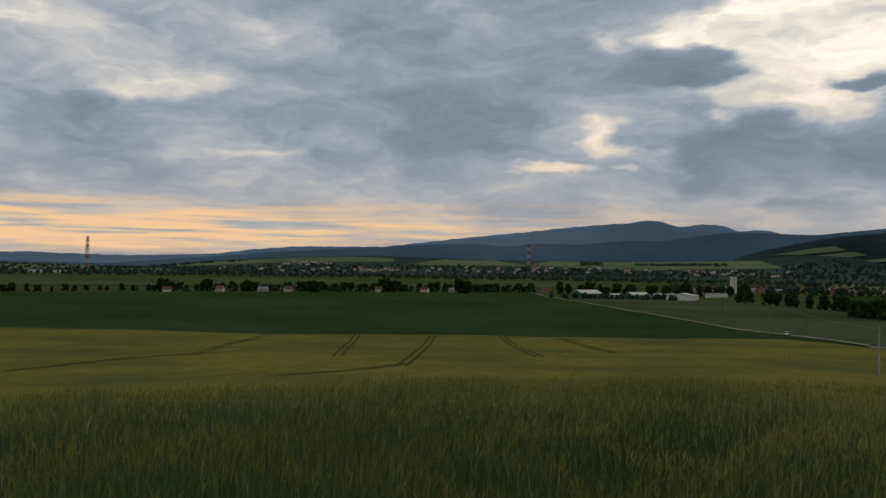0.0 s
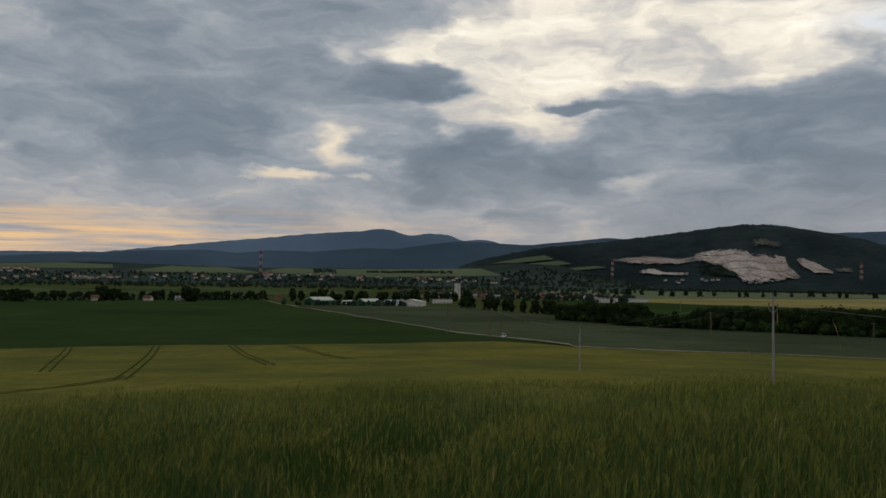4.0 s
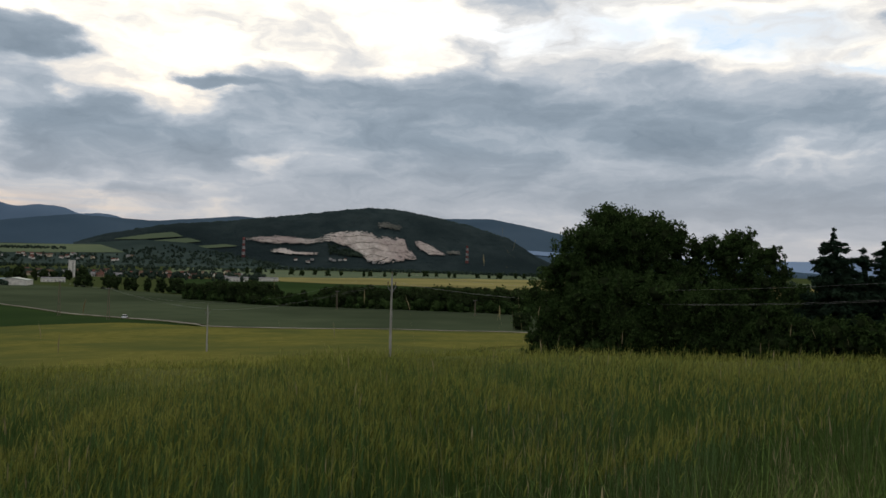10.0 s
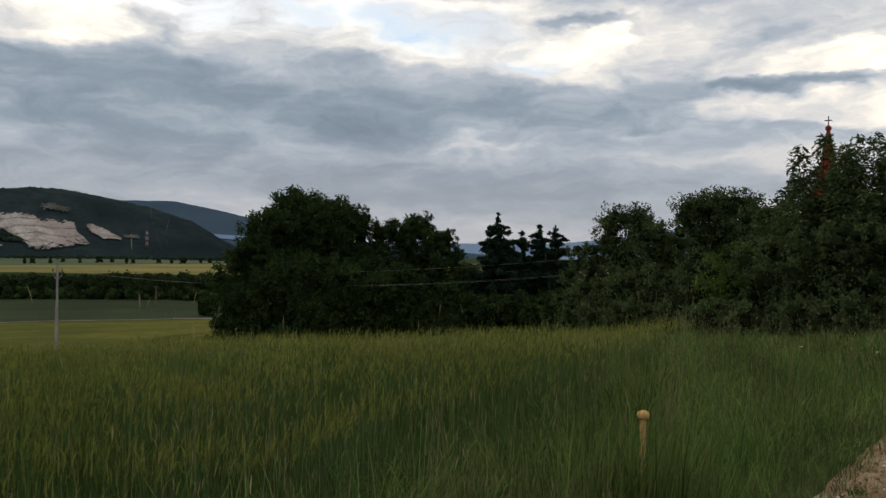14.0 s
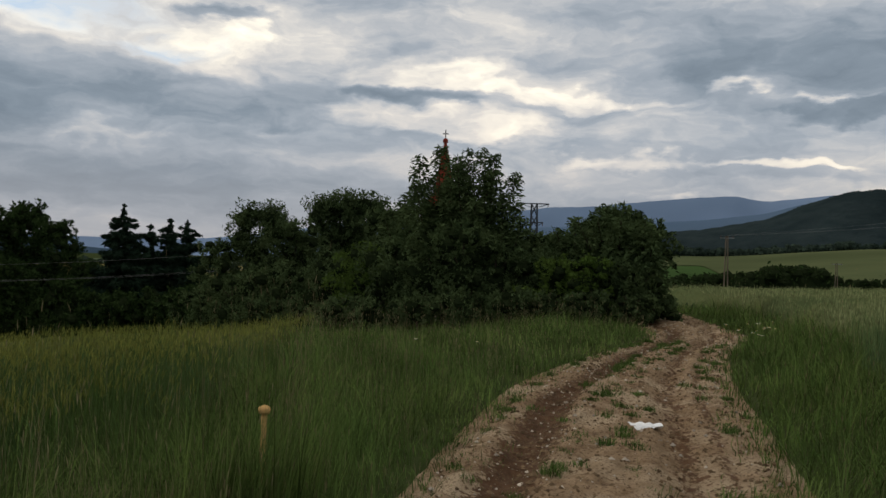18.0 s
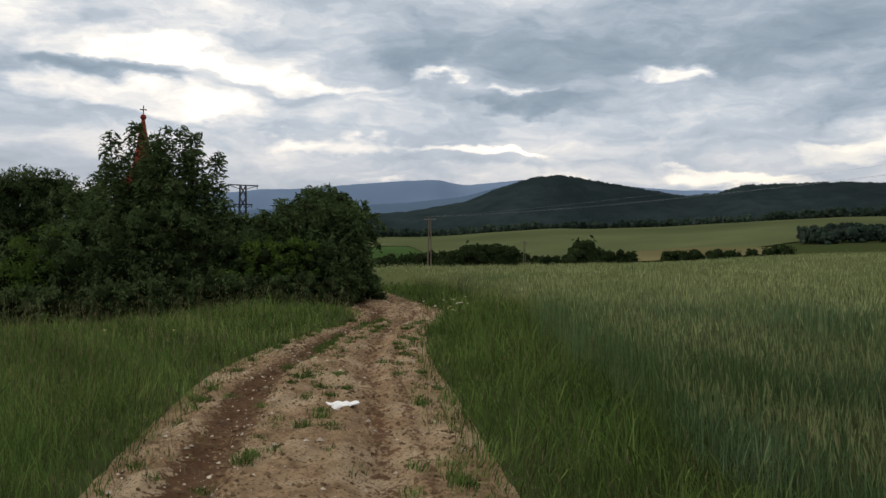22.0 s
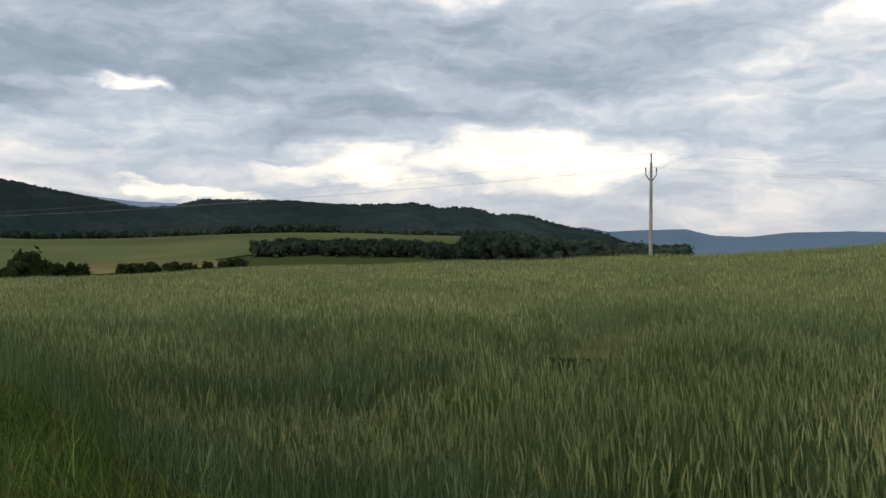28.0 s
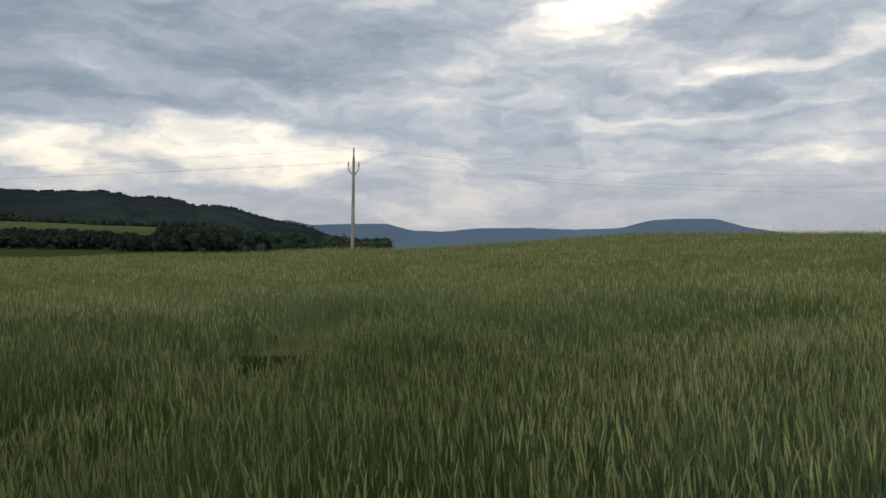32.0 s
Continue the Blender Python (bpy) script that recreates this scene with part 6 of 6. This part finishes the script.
def ash_tree(az, r, top_el, rad, label, shoots=6):
    """A young ash: upright shoots, each with its own tapering plume of leaves."""
    x, y, z = at(az, r)
    h = EYE + r * math.tan(radians(top_el)) - z
    ob = thing("ash_tree", (x, y, z), label, "tree", "ash trees of the thicket", float(rng.uniform(0, 360)))
    bm = bmesh.new()
    lobes = [(0, 0, h * 0.34, rad * 0.75, rad * 0.75, h * 0.28)]
    rod(bm, (0, 0, -0.3), (0, 0, h * 0.4), 0.09, 0.07, 8)
    plumes = []
    for k in range(shoots):
        a = 2.4 * k
        q = rad * (0.15 + 0.85 * math.sqrt(k / shoots))
        hh = h * (1.0 - 0.34 * (k / shoots) * rng.uniform(0.6, 1.3))
        tip = (q * math.cos(a), q * math.sin(a), hh)
        rod(bm, (0, 0, h * 0.2), (tip[0], tip[1], hh * 0.95), 0.035, 0.01, 6)
        n = int(560 * h / 3.5)
        t = 0.2 + 0.8 * rng.uniform(0, 1, n) ** 0.8
        w = rad * (0.15 + 0.50 * np.clip(1 - t, 0, 1) ** 0.8)
        ph = rng.integers(0, 90, n) * 2.399 + rng.normal(0, 0.25, n)
        u = 1.3 * rng.uniform(0.0, 1, n) ** 0.65
        d = np.stack([np.cos(ph), np.sin(ph), 0.35 - 0.6 * u], -1)
        c = np.stack([tip[0] * t, tip[1] * t, hh * t], -1) + d * (w * u)[:, None] + 0.03 * rng.standard_normal((n, 3))
        tan = d + 0.5 * rng.standard_normal((n, 3))
        tan /= np.linalg.norm(tan, axis=1, keepdims=True)
        sd = np.cross(tan, rng.standard_normal((n, 3)))
        sd /= np.linalg.norm(sd, axis=1, keepdims=True)
        s = rng.uniform(0.06, 0.14, n)[:, None]
        plumes.append(np.stack([c - tan * s, c - sd * s * 0.32, c + tan * s, c + sd * s * 0.32], 1))
    for k in range(16):
        a, t = 2.4 * k, (k + 0.5) / 16
        q = rad * 1.15 * (1 - 0.75 * t) * rng.uniform(0.5, 1)
        lobes.append((q * math.cos(a), q * math.sin(a), h * (0.04 + 0.62 * t), rad * 0.34, rad * 0.34, rad * 0.40))
    part("trunk", bm, M_BARK, ob)
    v = np.concatenate(plumes).reshape(-1, 3)
    v1, f1 = leaf_cloud(lobes, 0.075, 48, False, 1.3, True)
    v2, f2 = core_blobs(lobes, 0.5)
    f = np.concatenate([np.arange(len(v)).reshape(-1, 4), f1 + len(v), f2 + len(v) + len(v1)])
    part("crown", mesh_from("crown", np.concatenate([v, v1, v2]), f, [M_LEAF_THICKET, M_INNER_SHADE], False, np.repeat([0, 1], [len(f) - len(f2), len(f2)])), None, ob)


for az, r, el, rad in ((98.7, 31, 5.0, 1.3), (100.2, 29.5, 7.9, 1.3), (101.6, 29, 6.4, 1.2), (102.4, 28.5, 7.7, 1.2), (103.7, 29, 7.8, 1.2), (104.9, 28.5, 4.6, 1.2), (112.5, 26.5, 4.2, 1.4), (110.0, 27.5, 3.2, 1.2), (114.2, 26.5, 3.3, 1.2)):
    ash_tree(az, r, el, rad, "young ash tree with upright feathery shoots")
for az, r, el, rad, mt in ((84.8, 38, -2.2, 1.7, 0), (86.6, 35, -1.2, 1.6, 0), (88.6, 33, -0.6, 1.6, 0), (90.8, 32, -0.4, 1.6, 0), (93.0, 31, 0.2, 1.6, 0), (95.4, 29, 1.0, 1.6, 1), (97.6, 27.5, 1.6, 1.5, 0), (99.8, 26.5, 2.2, 1.5, 0),
                           (102.2, 26, 2.8, 1.5, 0), (104.4, 26, 1.8, 1.5, 0), (106.6, 26, 0.8, 1.4, 0), (108.8, 25.5, 0.6, 1.2, 1), (110.8, 24.5, 0.9, 1.2, 1), (112.8, 24.5, 0.8, 1.1, 0), (114.4, 25, 0.2, 1.0, 0), (115.2, 25.5, -0.8, 0.8, 0)):
    leafy_tree(az, r, el, rad, "light green elder bush with pale blossom" if mt else "dense dark green shrub beside the track", "shrubs beside the track", M_LEAF_LIGHT if mt else M_LEAF_THICKET,
               0.07, 62, 0.0, 14, "bush")
for az, r, el, rad in ((96.2, 24.5, -2.6, 1.1), (99.2, 24, -2.2, 1.1), (102.5, 23.5, -1.8, 1.1), (105.5, 23.5, -1.6, 1.1), (108.0, 23, -1.7, 1.0), (111.0, 22.8, -1.6, 0.9), (113.6, 23.4, -1.8, 0.8), (93.5, 26, -2.6, 1.2), (90.8, 28, -2.8, 1.3), (88.0, 30, -2.9, 1.4)):
    leafy_tree(az, r, el, rad, "low bramble bush at the edge of the grass", "brambles beside the track", M_LEAF_THICKET, 0.06, 66, 0.0, 10, "bush")

# ---- poles, wires and small things ----
M_CONCRETE = plain("weathered_concrete", (0.30, 0.29, 0.27), 0.9)
M_STEEL = plain("galvanised_steel", (0.22, 0.23, 0.24), 0.5, 0.6)
M_DARKSTEEL = plain("dark_painted_steel", (0.05, 0.055, 0.06), 0.6)
M_WOOD_POLE = plain("grey_weathered_wood", (0.16, 0.13, 0.10), 0.9)
M_PORCELAIN = plain("brown_porcelain", (0.10, 0.06, 0.045), 0.25)
M_WIRE = plain("aluminium_wire", (0.25, 0.25, 0.26), 0.4, 0.5)


def concrete_pole(az, r, top_el, label, group):
    """A round concrete pole with a forked steel head and standing insulators. Returns the three wire points."""
    x, y, z = at(az, r)
    h = EYE + r * math.tan(radians(top_el)) - z
    ob = thing("power_pole", (x, y, z), label, "pole", group, -az)
    bm = bmesh.new()
    rod(bm, (0, 0, -0.8), (0, 0, h - 0.75), 0.17, 0.10, 12)
    part("shaft", bm, M_CONCRETE, ob, "round tapered concrete shaft")
    bm = bmesh.new()
    rod(bm, (0, 0, h - 0.9), (0, 0, h - 0.3), 0.06, 0.05, 8)
    part("top_spike", bm, M_STEEL, ob)
    pts = []
    for s in (-1, 1):
        bm = bmesh.new()
        rod(bm, (0, 0, h - 2.35), (s * 0.42, 0, h - 1.75), 0.045, 0.045, 8)
        rod(bm, (s * 0.42, 0, h - 1.78), (s * 0.42, 0, h - 1.45), 0.04, 0.04, 8)
        part("fork_arm", bm, M_STEEL, ob)
    for px, pz in ((0, h - 0.3), (-0.42, h - 1.45), (0.42, h - 1.45)):
        bm = bmesh.new()
        for k in range(3):
            rod(bm, (px, 0, pz + 0.10 * k), (px, 0, pz + 0.10 * k + 0.05), 0.085 - 0.012 * k, 0.05, 10)
            rod(bm, (px, 0, pz + 0.10 * k + 0.05), (px, 0, pz + 0.10 * k + 0.1), 0.04, 0.04, 8)
        part("insulator", bm, M_PORCELAIN, ob, "ribbed brown insulator")
        pts.append(ob.matrix_basis @ Vector((px, 0, pz + 0.3)))
    return pts


def wire(a, b, sag, rad, label="thin sagging power line wire"):
    """One hanging wire between two points."""
    a, b = Vector(a), Vector(b)
    cu = bpy.data.curves.new("power_wire", "CURVE")
    cu.dimensions = "3D"
    cu.bevel_depth = rad
    cu.bevel_resolution = 1
    sp = cu.splines.new("POLY")
    n = 24
    sp.points.add(n)
    for k in range(n + 1):
        t = k / n
        p = a.lerp(b, t)
        sp.points[k].co = (p.x, p.y, p.z - 4 * sag * t * (1 - t), 1)
    cu.materials.append(M_WIRE)
    tagged(new("power_wire", cu), label, "wire", "power line wires")


GP = "power line poles over the fields"
EP = concrete_pole(171.55, 68, 7.93, "slim concrete power pole standing in the wheat", GP)
CP = concrete_pole(50.75, 92, -0.49, "slim concrete power pole below the barley slope", GP)
PA = concrete_pole(38.4, 165, -2.9, "slim concrete power pole far down the slope", GP)


def tower_pole(az, r, top_el, width, label, arms=1):
    """A wooden H-shaped pole with a crossarm."""
    x, y, z = at(az, r)
    h = EYE + r * math.tan(radians(top_el)) - z
    ob = thing("wooden_pole", (x, y, z), label, "pole", "wooden poles", -az)
    for s in (-1, 1):
        bm = bmesh.new()
        rod(bm, (s * width * 0.16, 0, -0.6), (s * width * 0.06, 0, h - 0.1), 0.14, 0.10, 8)
        part("post", bm, M_WOOD_POLE, ob)
    bm = bmesh.new()
    box(bm, 0, 0, h - 0.45, width, 0.14, 0.16)
    part("crossarm", bm, M_STEEL, ob)
    for s in (-1, 0, 1):
        bm = bmesh.new()
        rod(bm, (s * width * 0.44, 0, h - 0.38), (s * width * 0.44, 0, h - 0.08), 0.07, 0.04, 8)
        part("insulator", bm, M_PORCELAIN, ob)
    return [ob.matrix_basis @ Vector((s * width * 0.44, 0, h)) for s in (-1, 0, 1)]


WP = tower_pole(119.95, 150, 2.2, 2.3, "dark wooden double pole with a crossarm")
WP2 = tower_pole(126.55, 260, 0.6, 3.0, "pale pole with a crossarm in the hollow")
LP = tower_pole(29.3, 385, -1.55, 3.0, "dark lattice pole beside the road")
LP2 = tower_pole(32.2, 350, -1.95, 3.0, "dark pole with a crossarm beside the road")
LP3 = tower_pole(47.0, 440, -1.9, 2.4, "slim pole in the grey-green field")
LP4 = tower_pole(56.6, 420, -2.3, 2.4, "slim pole in the grey-green field")
LP5 = tower_pole(16.6, 960, -0.6, 5.0, "dark steel pole at the road end")

for i, j in ((0, 0), (1, 1), (2, 2)):
    wire(WP[i], EP[j], 1.0, 0.006)
    wire(PA[i], CP[j], 1.0, 0.006)
    wire(LP[i], LP2[i], 0.8, 0.010)
    wire(LP2[i], PA[j], 1.0, 0.007)
# the line goes on from the pole in the wheat towards the crest, and from the slope pole past the grove
END = [Vector((*polar(212.0, 62), EYE + 62 * math.tan(radians(4.6 + 0.5 * k)))) for k in (2, 0, 1)]
END = [Vector((float(p.x), float(p.y), float(p.z))) for p in END]
for i in range(3):
    wire(EP[i], END[i], 0.9, 0.005)
E2 = concrete_pole(212.0, 62, 5.8, "slim concrete power pole on the crest", GP)
GE = [Vector((float(polar(96.0, 52)[0]), float(polar(96.0, 52)[1]), EYE + 52 * math.tan(radians(e)))) for e in (1.2, 0.1, 0.0)]
for i in range(3):
    wire(CP[i], GE[i], 1.7, 0.006)


def lattice_pylon(az, r, top_el, low_el):
    x, y, z = at(az, r)
    h = EYE + r * math.tan(radians(top_el)) - z
    ob = thing("lattice_pylon", (x, y, z), "dark steel lattice pylon rising over the bushes", "pylon", "", -az + 8)
    w = 1.35
    bm = bmesh.new()
    n = 9
    for k in range(n):
        a, b = h * k / n, h * (k + 1) / n
        wa, wb = w * (1.3 - 0.55 * k / n), w * (1.3 - 0.55 * (k + 1) / n)
        for i, (sx, sy) in enumerate(((-1, -1), (1, -1), (1, 1), (-1, 1))):
            tx, ty = ((1, -1), (1, 1), (-1, 1), (-1, -1))[i]
            rod(bm, (sx * wa / 2, sy * wa / 2, a), (sx * wb / 2, sy * wb / 2, b), 0.10, 0.10, 5)
            rod(bm, (sx * wa / 2, sy * wa / 2, a), (tx * wb / 2, ty * wb / 2, b), 0.06, 0.06, 4)
            rod(bm, (tx * wa / 2, ty * wa / 2, a), (sx * wb / 2, sy * wb / 2, b), 0.06, 0.06, 4)
    part("tower", bm, M_DARKSTEEL, ob)
    for zz, half in ((h, 2.7), (h - 3.4, 1.7)):
        bm = bmesh.new()
        rod(bm, (-half, 0, zz), (half, 0, zz), 0.10, 0.10, 6)
        rod(bm, (-half, 0, zz), (-0.5, 0, zz - 0.7), 0.06, 0.06, 5)
        rod(bm, (half, 0, zz), (0.5, 0, zz - 0.7), 0.06, 0.06, 5)
        arm = part("crossarm", bm, M_DARKSTEEL, ob)
        for s in (-1, 1):
            bm = bmesh.new()
            rod(bm, (s * half * 0.92, 0, zz), (s * half * 0.92, 0, zz - 0.6), 0.09, 0.06, 8)
            part("insulator", bm, M_PORCELAIN, arm)


lattice_pylon(107.16, 150, 4.1, 2.0)


def church_spire():
    r, az = 62.0, 100.82
    x, y, z = at(az, r)
    top = EYE + r * math.tan(radians(9.0)) - z
    ob = thing("chapel", (x, y, z), "chapel hidden in trees with a red spire and cross", "chapel", "", -az)
    red = plain("red_sheet_metal", (0.24, 0.045, 0.03), 0.5)
    ball_z = EYE + r * math.tan(radians(8.15)) - z
    base_z = ball_z - 5.2
    bm = bmesh.new()
    box(bm, 0, 0, base_z / 2 - 0.4, 2.6, 2.6, base_z + 0.8)
    part("tower_wall", bm, M_WALL[1], ob)
    bm = bmesh.new()
    bmesh.ops.create_cone(bm, cap_ends=True, segments=8, radius1=1.9, radius2=0.75, depth=1.5, matrix=Matrix.Translation((0, 0, base_z + 0.75)))
    bmesh.ops.create_cone(bm, cap_ends=True, segments=8, radius1=0.75, radius2=0.10, depth=ball_z - base_z - 1.5, matrix=Matrix.Translation((0, 0, (ball_z + base_z + 1.5) / 2)))
    part("spire", bm, red, ob, "red eight-sided sheet-metal spire")
    bm = bmesh.new()
    bmesh.ops.create_uvsphere(bm, u_segments=14, v_segments=10, radius=0.21, matrix=Matrix.Translation((0, 0, ball_z + 0.1)))
    part("ball", bm, red, ob, "", True)
    bm = bmesh.new()
    box(bm, 0, 0, (ball_z + top) / 2, 0.07, 0.06, top - ball_z)
    box(bm, 0, 0.0, top - 0.30, 0.46, 0.055, 0.07)
    part("cross", bm, M_DARKSTEEL, ob, "thin dark cross")


church_spire()


def marker_stake():
    x, y = polar(89.05, 5.68)
    x, y = float(x) + 0.0, float(y)
    z = float(ground_z(x, y))
    top = EYE - 5.68 * math.tan(radians(9.75)) - z
    ob = thing("marker_stake", (x, y, z), "pale yellow wooden survey stake with a rounded head", "stake", "", 20)
    m = material("raw_pine", (0.50, 0.30, 0.12), (0.62, 0.40, 0.17), 14.0, rough=0.7, stretch=(1, 1, 0.12), bump=0.002)
    bm = bmesh.new()
    v = rod(bm, (0.015, 0, -0.2), (0, 0, top - 0.05), 0.021, 0.019, 10)
    part("post", bm, m, ob)
    bm = bmesh.new()
    bmesh.ops.create_cone(bm, cap_ends=True, segments=14, radius1=0.034, radius2=0.040, depth=0.028, matrix=Matrix.Translation((0, 0, top - 0.034)))
    bmesh.ops.create_uvsphere(bm, u_segments=14, v_segments=8, radius=0.040, matrix=Matrix.Translation((0, 0, top - 0.022)) @ Matrix.Diagonal((1, 1, 0.72, 1)))
    part("head", bm, m, ob, "rounded mushroom-shaped head", True)


marker_stake()


def litter():
    """A crumpled scrap of white sheeting with an uneven outline."""
    x, y = polar(114.4, 8.5)
    bm = bmesh.new()
    bmesh.ops.create_grid(bm, x_segments=16, y_segments=8, size=1.0)
    for v in bm.verts:
        t = math.atan2(v.co.y, v.co.x)
        q = 1 + 0.20 * math.sin(3 * t + 1) + 0.12 * math.sin(5 * t) + 0.07 * math.sin(9 * t + 2)
        v.co = (v.co.x * 0.135 * q, v.co.y * 0.125 * q, 0.012 + 0.008 * math.sin(v.co.x * 7 + v.co.y * 4) + 0.010 * math.sin(v.co.y * 9 - v.co.x * 3))
    top = bm.faces[:]
    ret = bmesh.ops.extrude_face_region(bm, geom=top)
    for v in ret["geom"]:
        if isinstance(v, bmesh.types.BMVert):
            v.co.z += 0.004
    bmesh.ops.recalc_face_normals(bm, faces=bm.faces[:])
    me = bpy.data.meshes.new("white_scrap")
    bm.to_mesh(me)
    bm.free()
    me.materials.append(material("white_sheeting", (0.78, 0.79, 0.80), (0.86, 0.86, 0.86), 9.0, rough=0.45, spec=0.4, bump=0.004))
    ob = new("white_scrap", me)
    ob.matrix_basis = pose(float(x), float(y), float(ground_z(x, y)) + 0.042, 0, 0, -115.15 + 12)
    tagged(ob, "crumpled white plastic scrap lying in the rut", "litter")


litter()


def car():
    az, r = 33.2, 352
    ob = thing("parked_car", at(az, r, 0.75), "small white car on the country road", "car", "", -az + 78)
    white = plain("white_car_paint", (0.65, 0.66, 0.68), 0.3)
    bm = bmesh.new()
    v = box(bm, 0, 0, 0.62, 4.1, 1.7, 0.62)
    bmesh.ops.bevel(bm, geom=bm.edges[:], offset=0.12, segments=2, affect="EDGES")
    part("body", bm, white, ob)
    bm = bmesh.new()
    v = box(bm, -0.15, 0, 1.18, 2.4, 1.5, 0.55)
    for q in v:
        if q.co.z > 1.2:
            q.co.x = -0.15 + (q.co.x + 0.15) * 0.7
            q.co.y *= 0.85
    part("cabin", bm, M_WIN, ob, "dark glazed cabin")
    bm = bmesh.new()
    box(bm, -0.15, 0, 1.46, 1.65, 1.25, 0.06)
    part("roof", bm, white, ob)
    tyre = plain("black_tyre", (0.02, 0.02, 0.02), 0.9)
    for sx in (-1.25, 1.25):
        for sy in (-0.8, 0.8):
            bm = bmesh.new()
            rod(bm, (sx, sy - 0.1, 0.32), (sx, sy + 0.1, 0.32), 0.32, 0.32, 16)
            w = part("wheel", bm, tyre, ob)
            bm = bmesh.new()
            rod(bm, (sx, sy - 0.11, 0.32), (sx, sy + 0.11, 0.32), 0.19, 0.19, 12)
            part("rim", bm, M_STEEL, w)


car()


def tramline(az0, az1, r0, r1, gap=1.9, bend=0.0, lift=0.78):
    """Two dark strips at crop height for a pair of bare wheel lines through the barley, from one bearing and distance
    to another.
    """
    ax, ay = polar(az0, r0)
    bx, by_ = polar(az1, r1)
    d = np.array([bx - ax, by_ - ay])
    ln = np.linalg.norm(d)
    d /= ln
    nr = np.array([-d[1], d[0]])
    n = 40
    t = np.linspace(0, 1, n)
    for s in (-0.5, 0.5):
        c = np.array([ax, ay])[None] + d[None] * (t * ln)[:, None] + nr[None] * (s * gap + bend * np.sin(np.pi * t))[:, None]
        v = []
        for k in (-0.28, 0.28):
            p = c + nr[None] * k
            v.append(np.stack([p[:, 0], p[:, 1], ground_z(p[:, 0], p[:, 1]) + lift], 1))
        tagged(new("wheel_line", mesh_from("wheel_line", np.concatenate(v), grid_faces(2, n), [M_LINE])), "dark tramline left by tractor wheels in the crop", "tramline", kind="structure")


# the shade down in the wheel lines is put into this dark colour
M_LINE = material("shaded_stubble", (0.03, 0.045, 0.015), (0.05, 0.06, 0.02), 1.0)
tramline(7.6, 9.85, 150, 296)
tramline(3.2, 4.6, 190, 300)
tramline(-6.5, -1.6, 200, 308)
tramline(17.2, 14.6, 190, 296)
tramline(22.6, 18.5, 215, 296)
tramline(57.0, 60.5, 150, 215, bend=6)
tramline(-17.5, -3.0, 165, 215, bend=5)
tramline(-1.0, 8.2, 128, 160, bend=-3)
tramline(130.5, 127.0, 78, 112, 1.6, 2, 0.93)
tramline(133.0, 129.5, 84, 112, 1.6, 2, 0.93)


# ---- wild flowers in the verge ----
def flowers():
    m = plain("white_petals", (0.75, 0.75, 0.70), 0.7)
    y = plain("yellow_centre", (0.6, 0.4, 0.05), 0.7)
    stem = M_GRASS
    k = 0
    for c_az, c_r, n, spread in ((121.3, 15.8, 12, 0.4), (99.0, 14.0, 2, 1.0), (101.0, 6.6, 2, 0.4), (122.0, 17.0, 7, 0.4)):
        for i in range(n):
            cx, cy = polar(c_az, c_r)
            px, py = float(cx + rng.normal(0, spread)), float(cy + rng.normal(0, spread * 0.6))
            if track_offset(px, py)[0] < 1.15:
                continue
            h = float(rng.uniform(0.4, 0.55))
            ob = thing("daisy", (px, py, float(ground_z(px, py))), "white ox-eye daisy in the long grass", "flower", "daisies in the verge", float(rng.uniform(0, 360)))
            bm = bmesh.new()
            rod(bm, (0, 0, 0), (0.02, 0, h), 0.003, 0.002, 5)
            part("stem", bm, stem, ob)
            bm = bmesh.new()
            for p in range(9):
                a = 6.2832 * p / 9
                q = [bm.verts.new((0.02 + math.cos(a + o) * rr, math.sin(a + o) * rr, h + zz)) for o, rr, zz in ((-0.25, 0.008, 0), (-0.3, 0.03, 0.006), (0.3, 0.03, 0.006), (0.25, 0.008, 0))]
                bm.faces.new(q)
            part("petals", bm, m, ob)
            bm = bmesh.new()
            bmesh.ops.create_uvsphere(bm, u_segments=8, v_segments=5, radius=0.009, matrix=Matrix.Translation((0.02, 0, h + 0.003)))
            part("centre", bm, y, ob)


flowers()
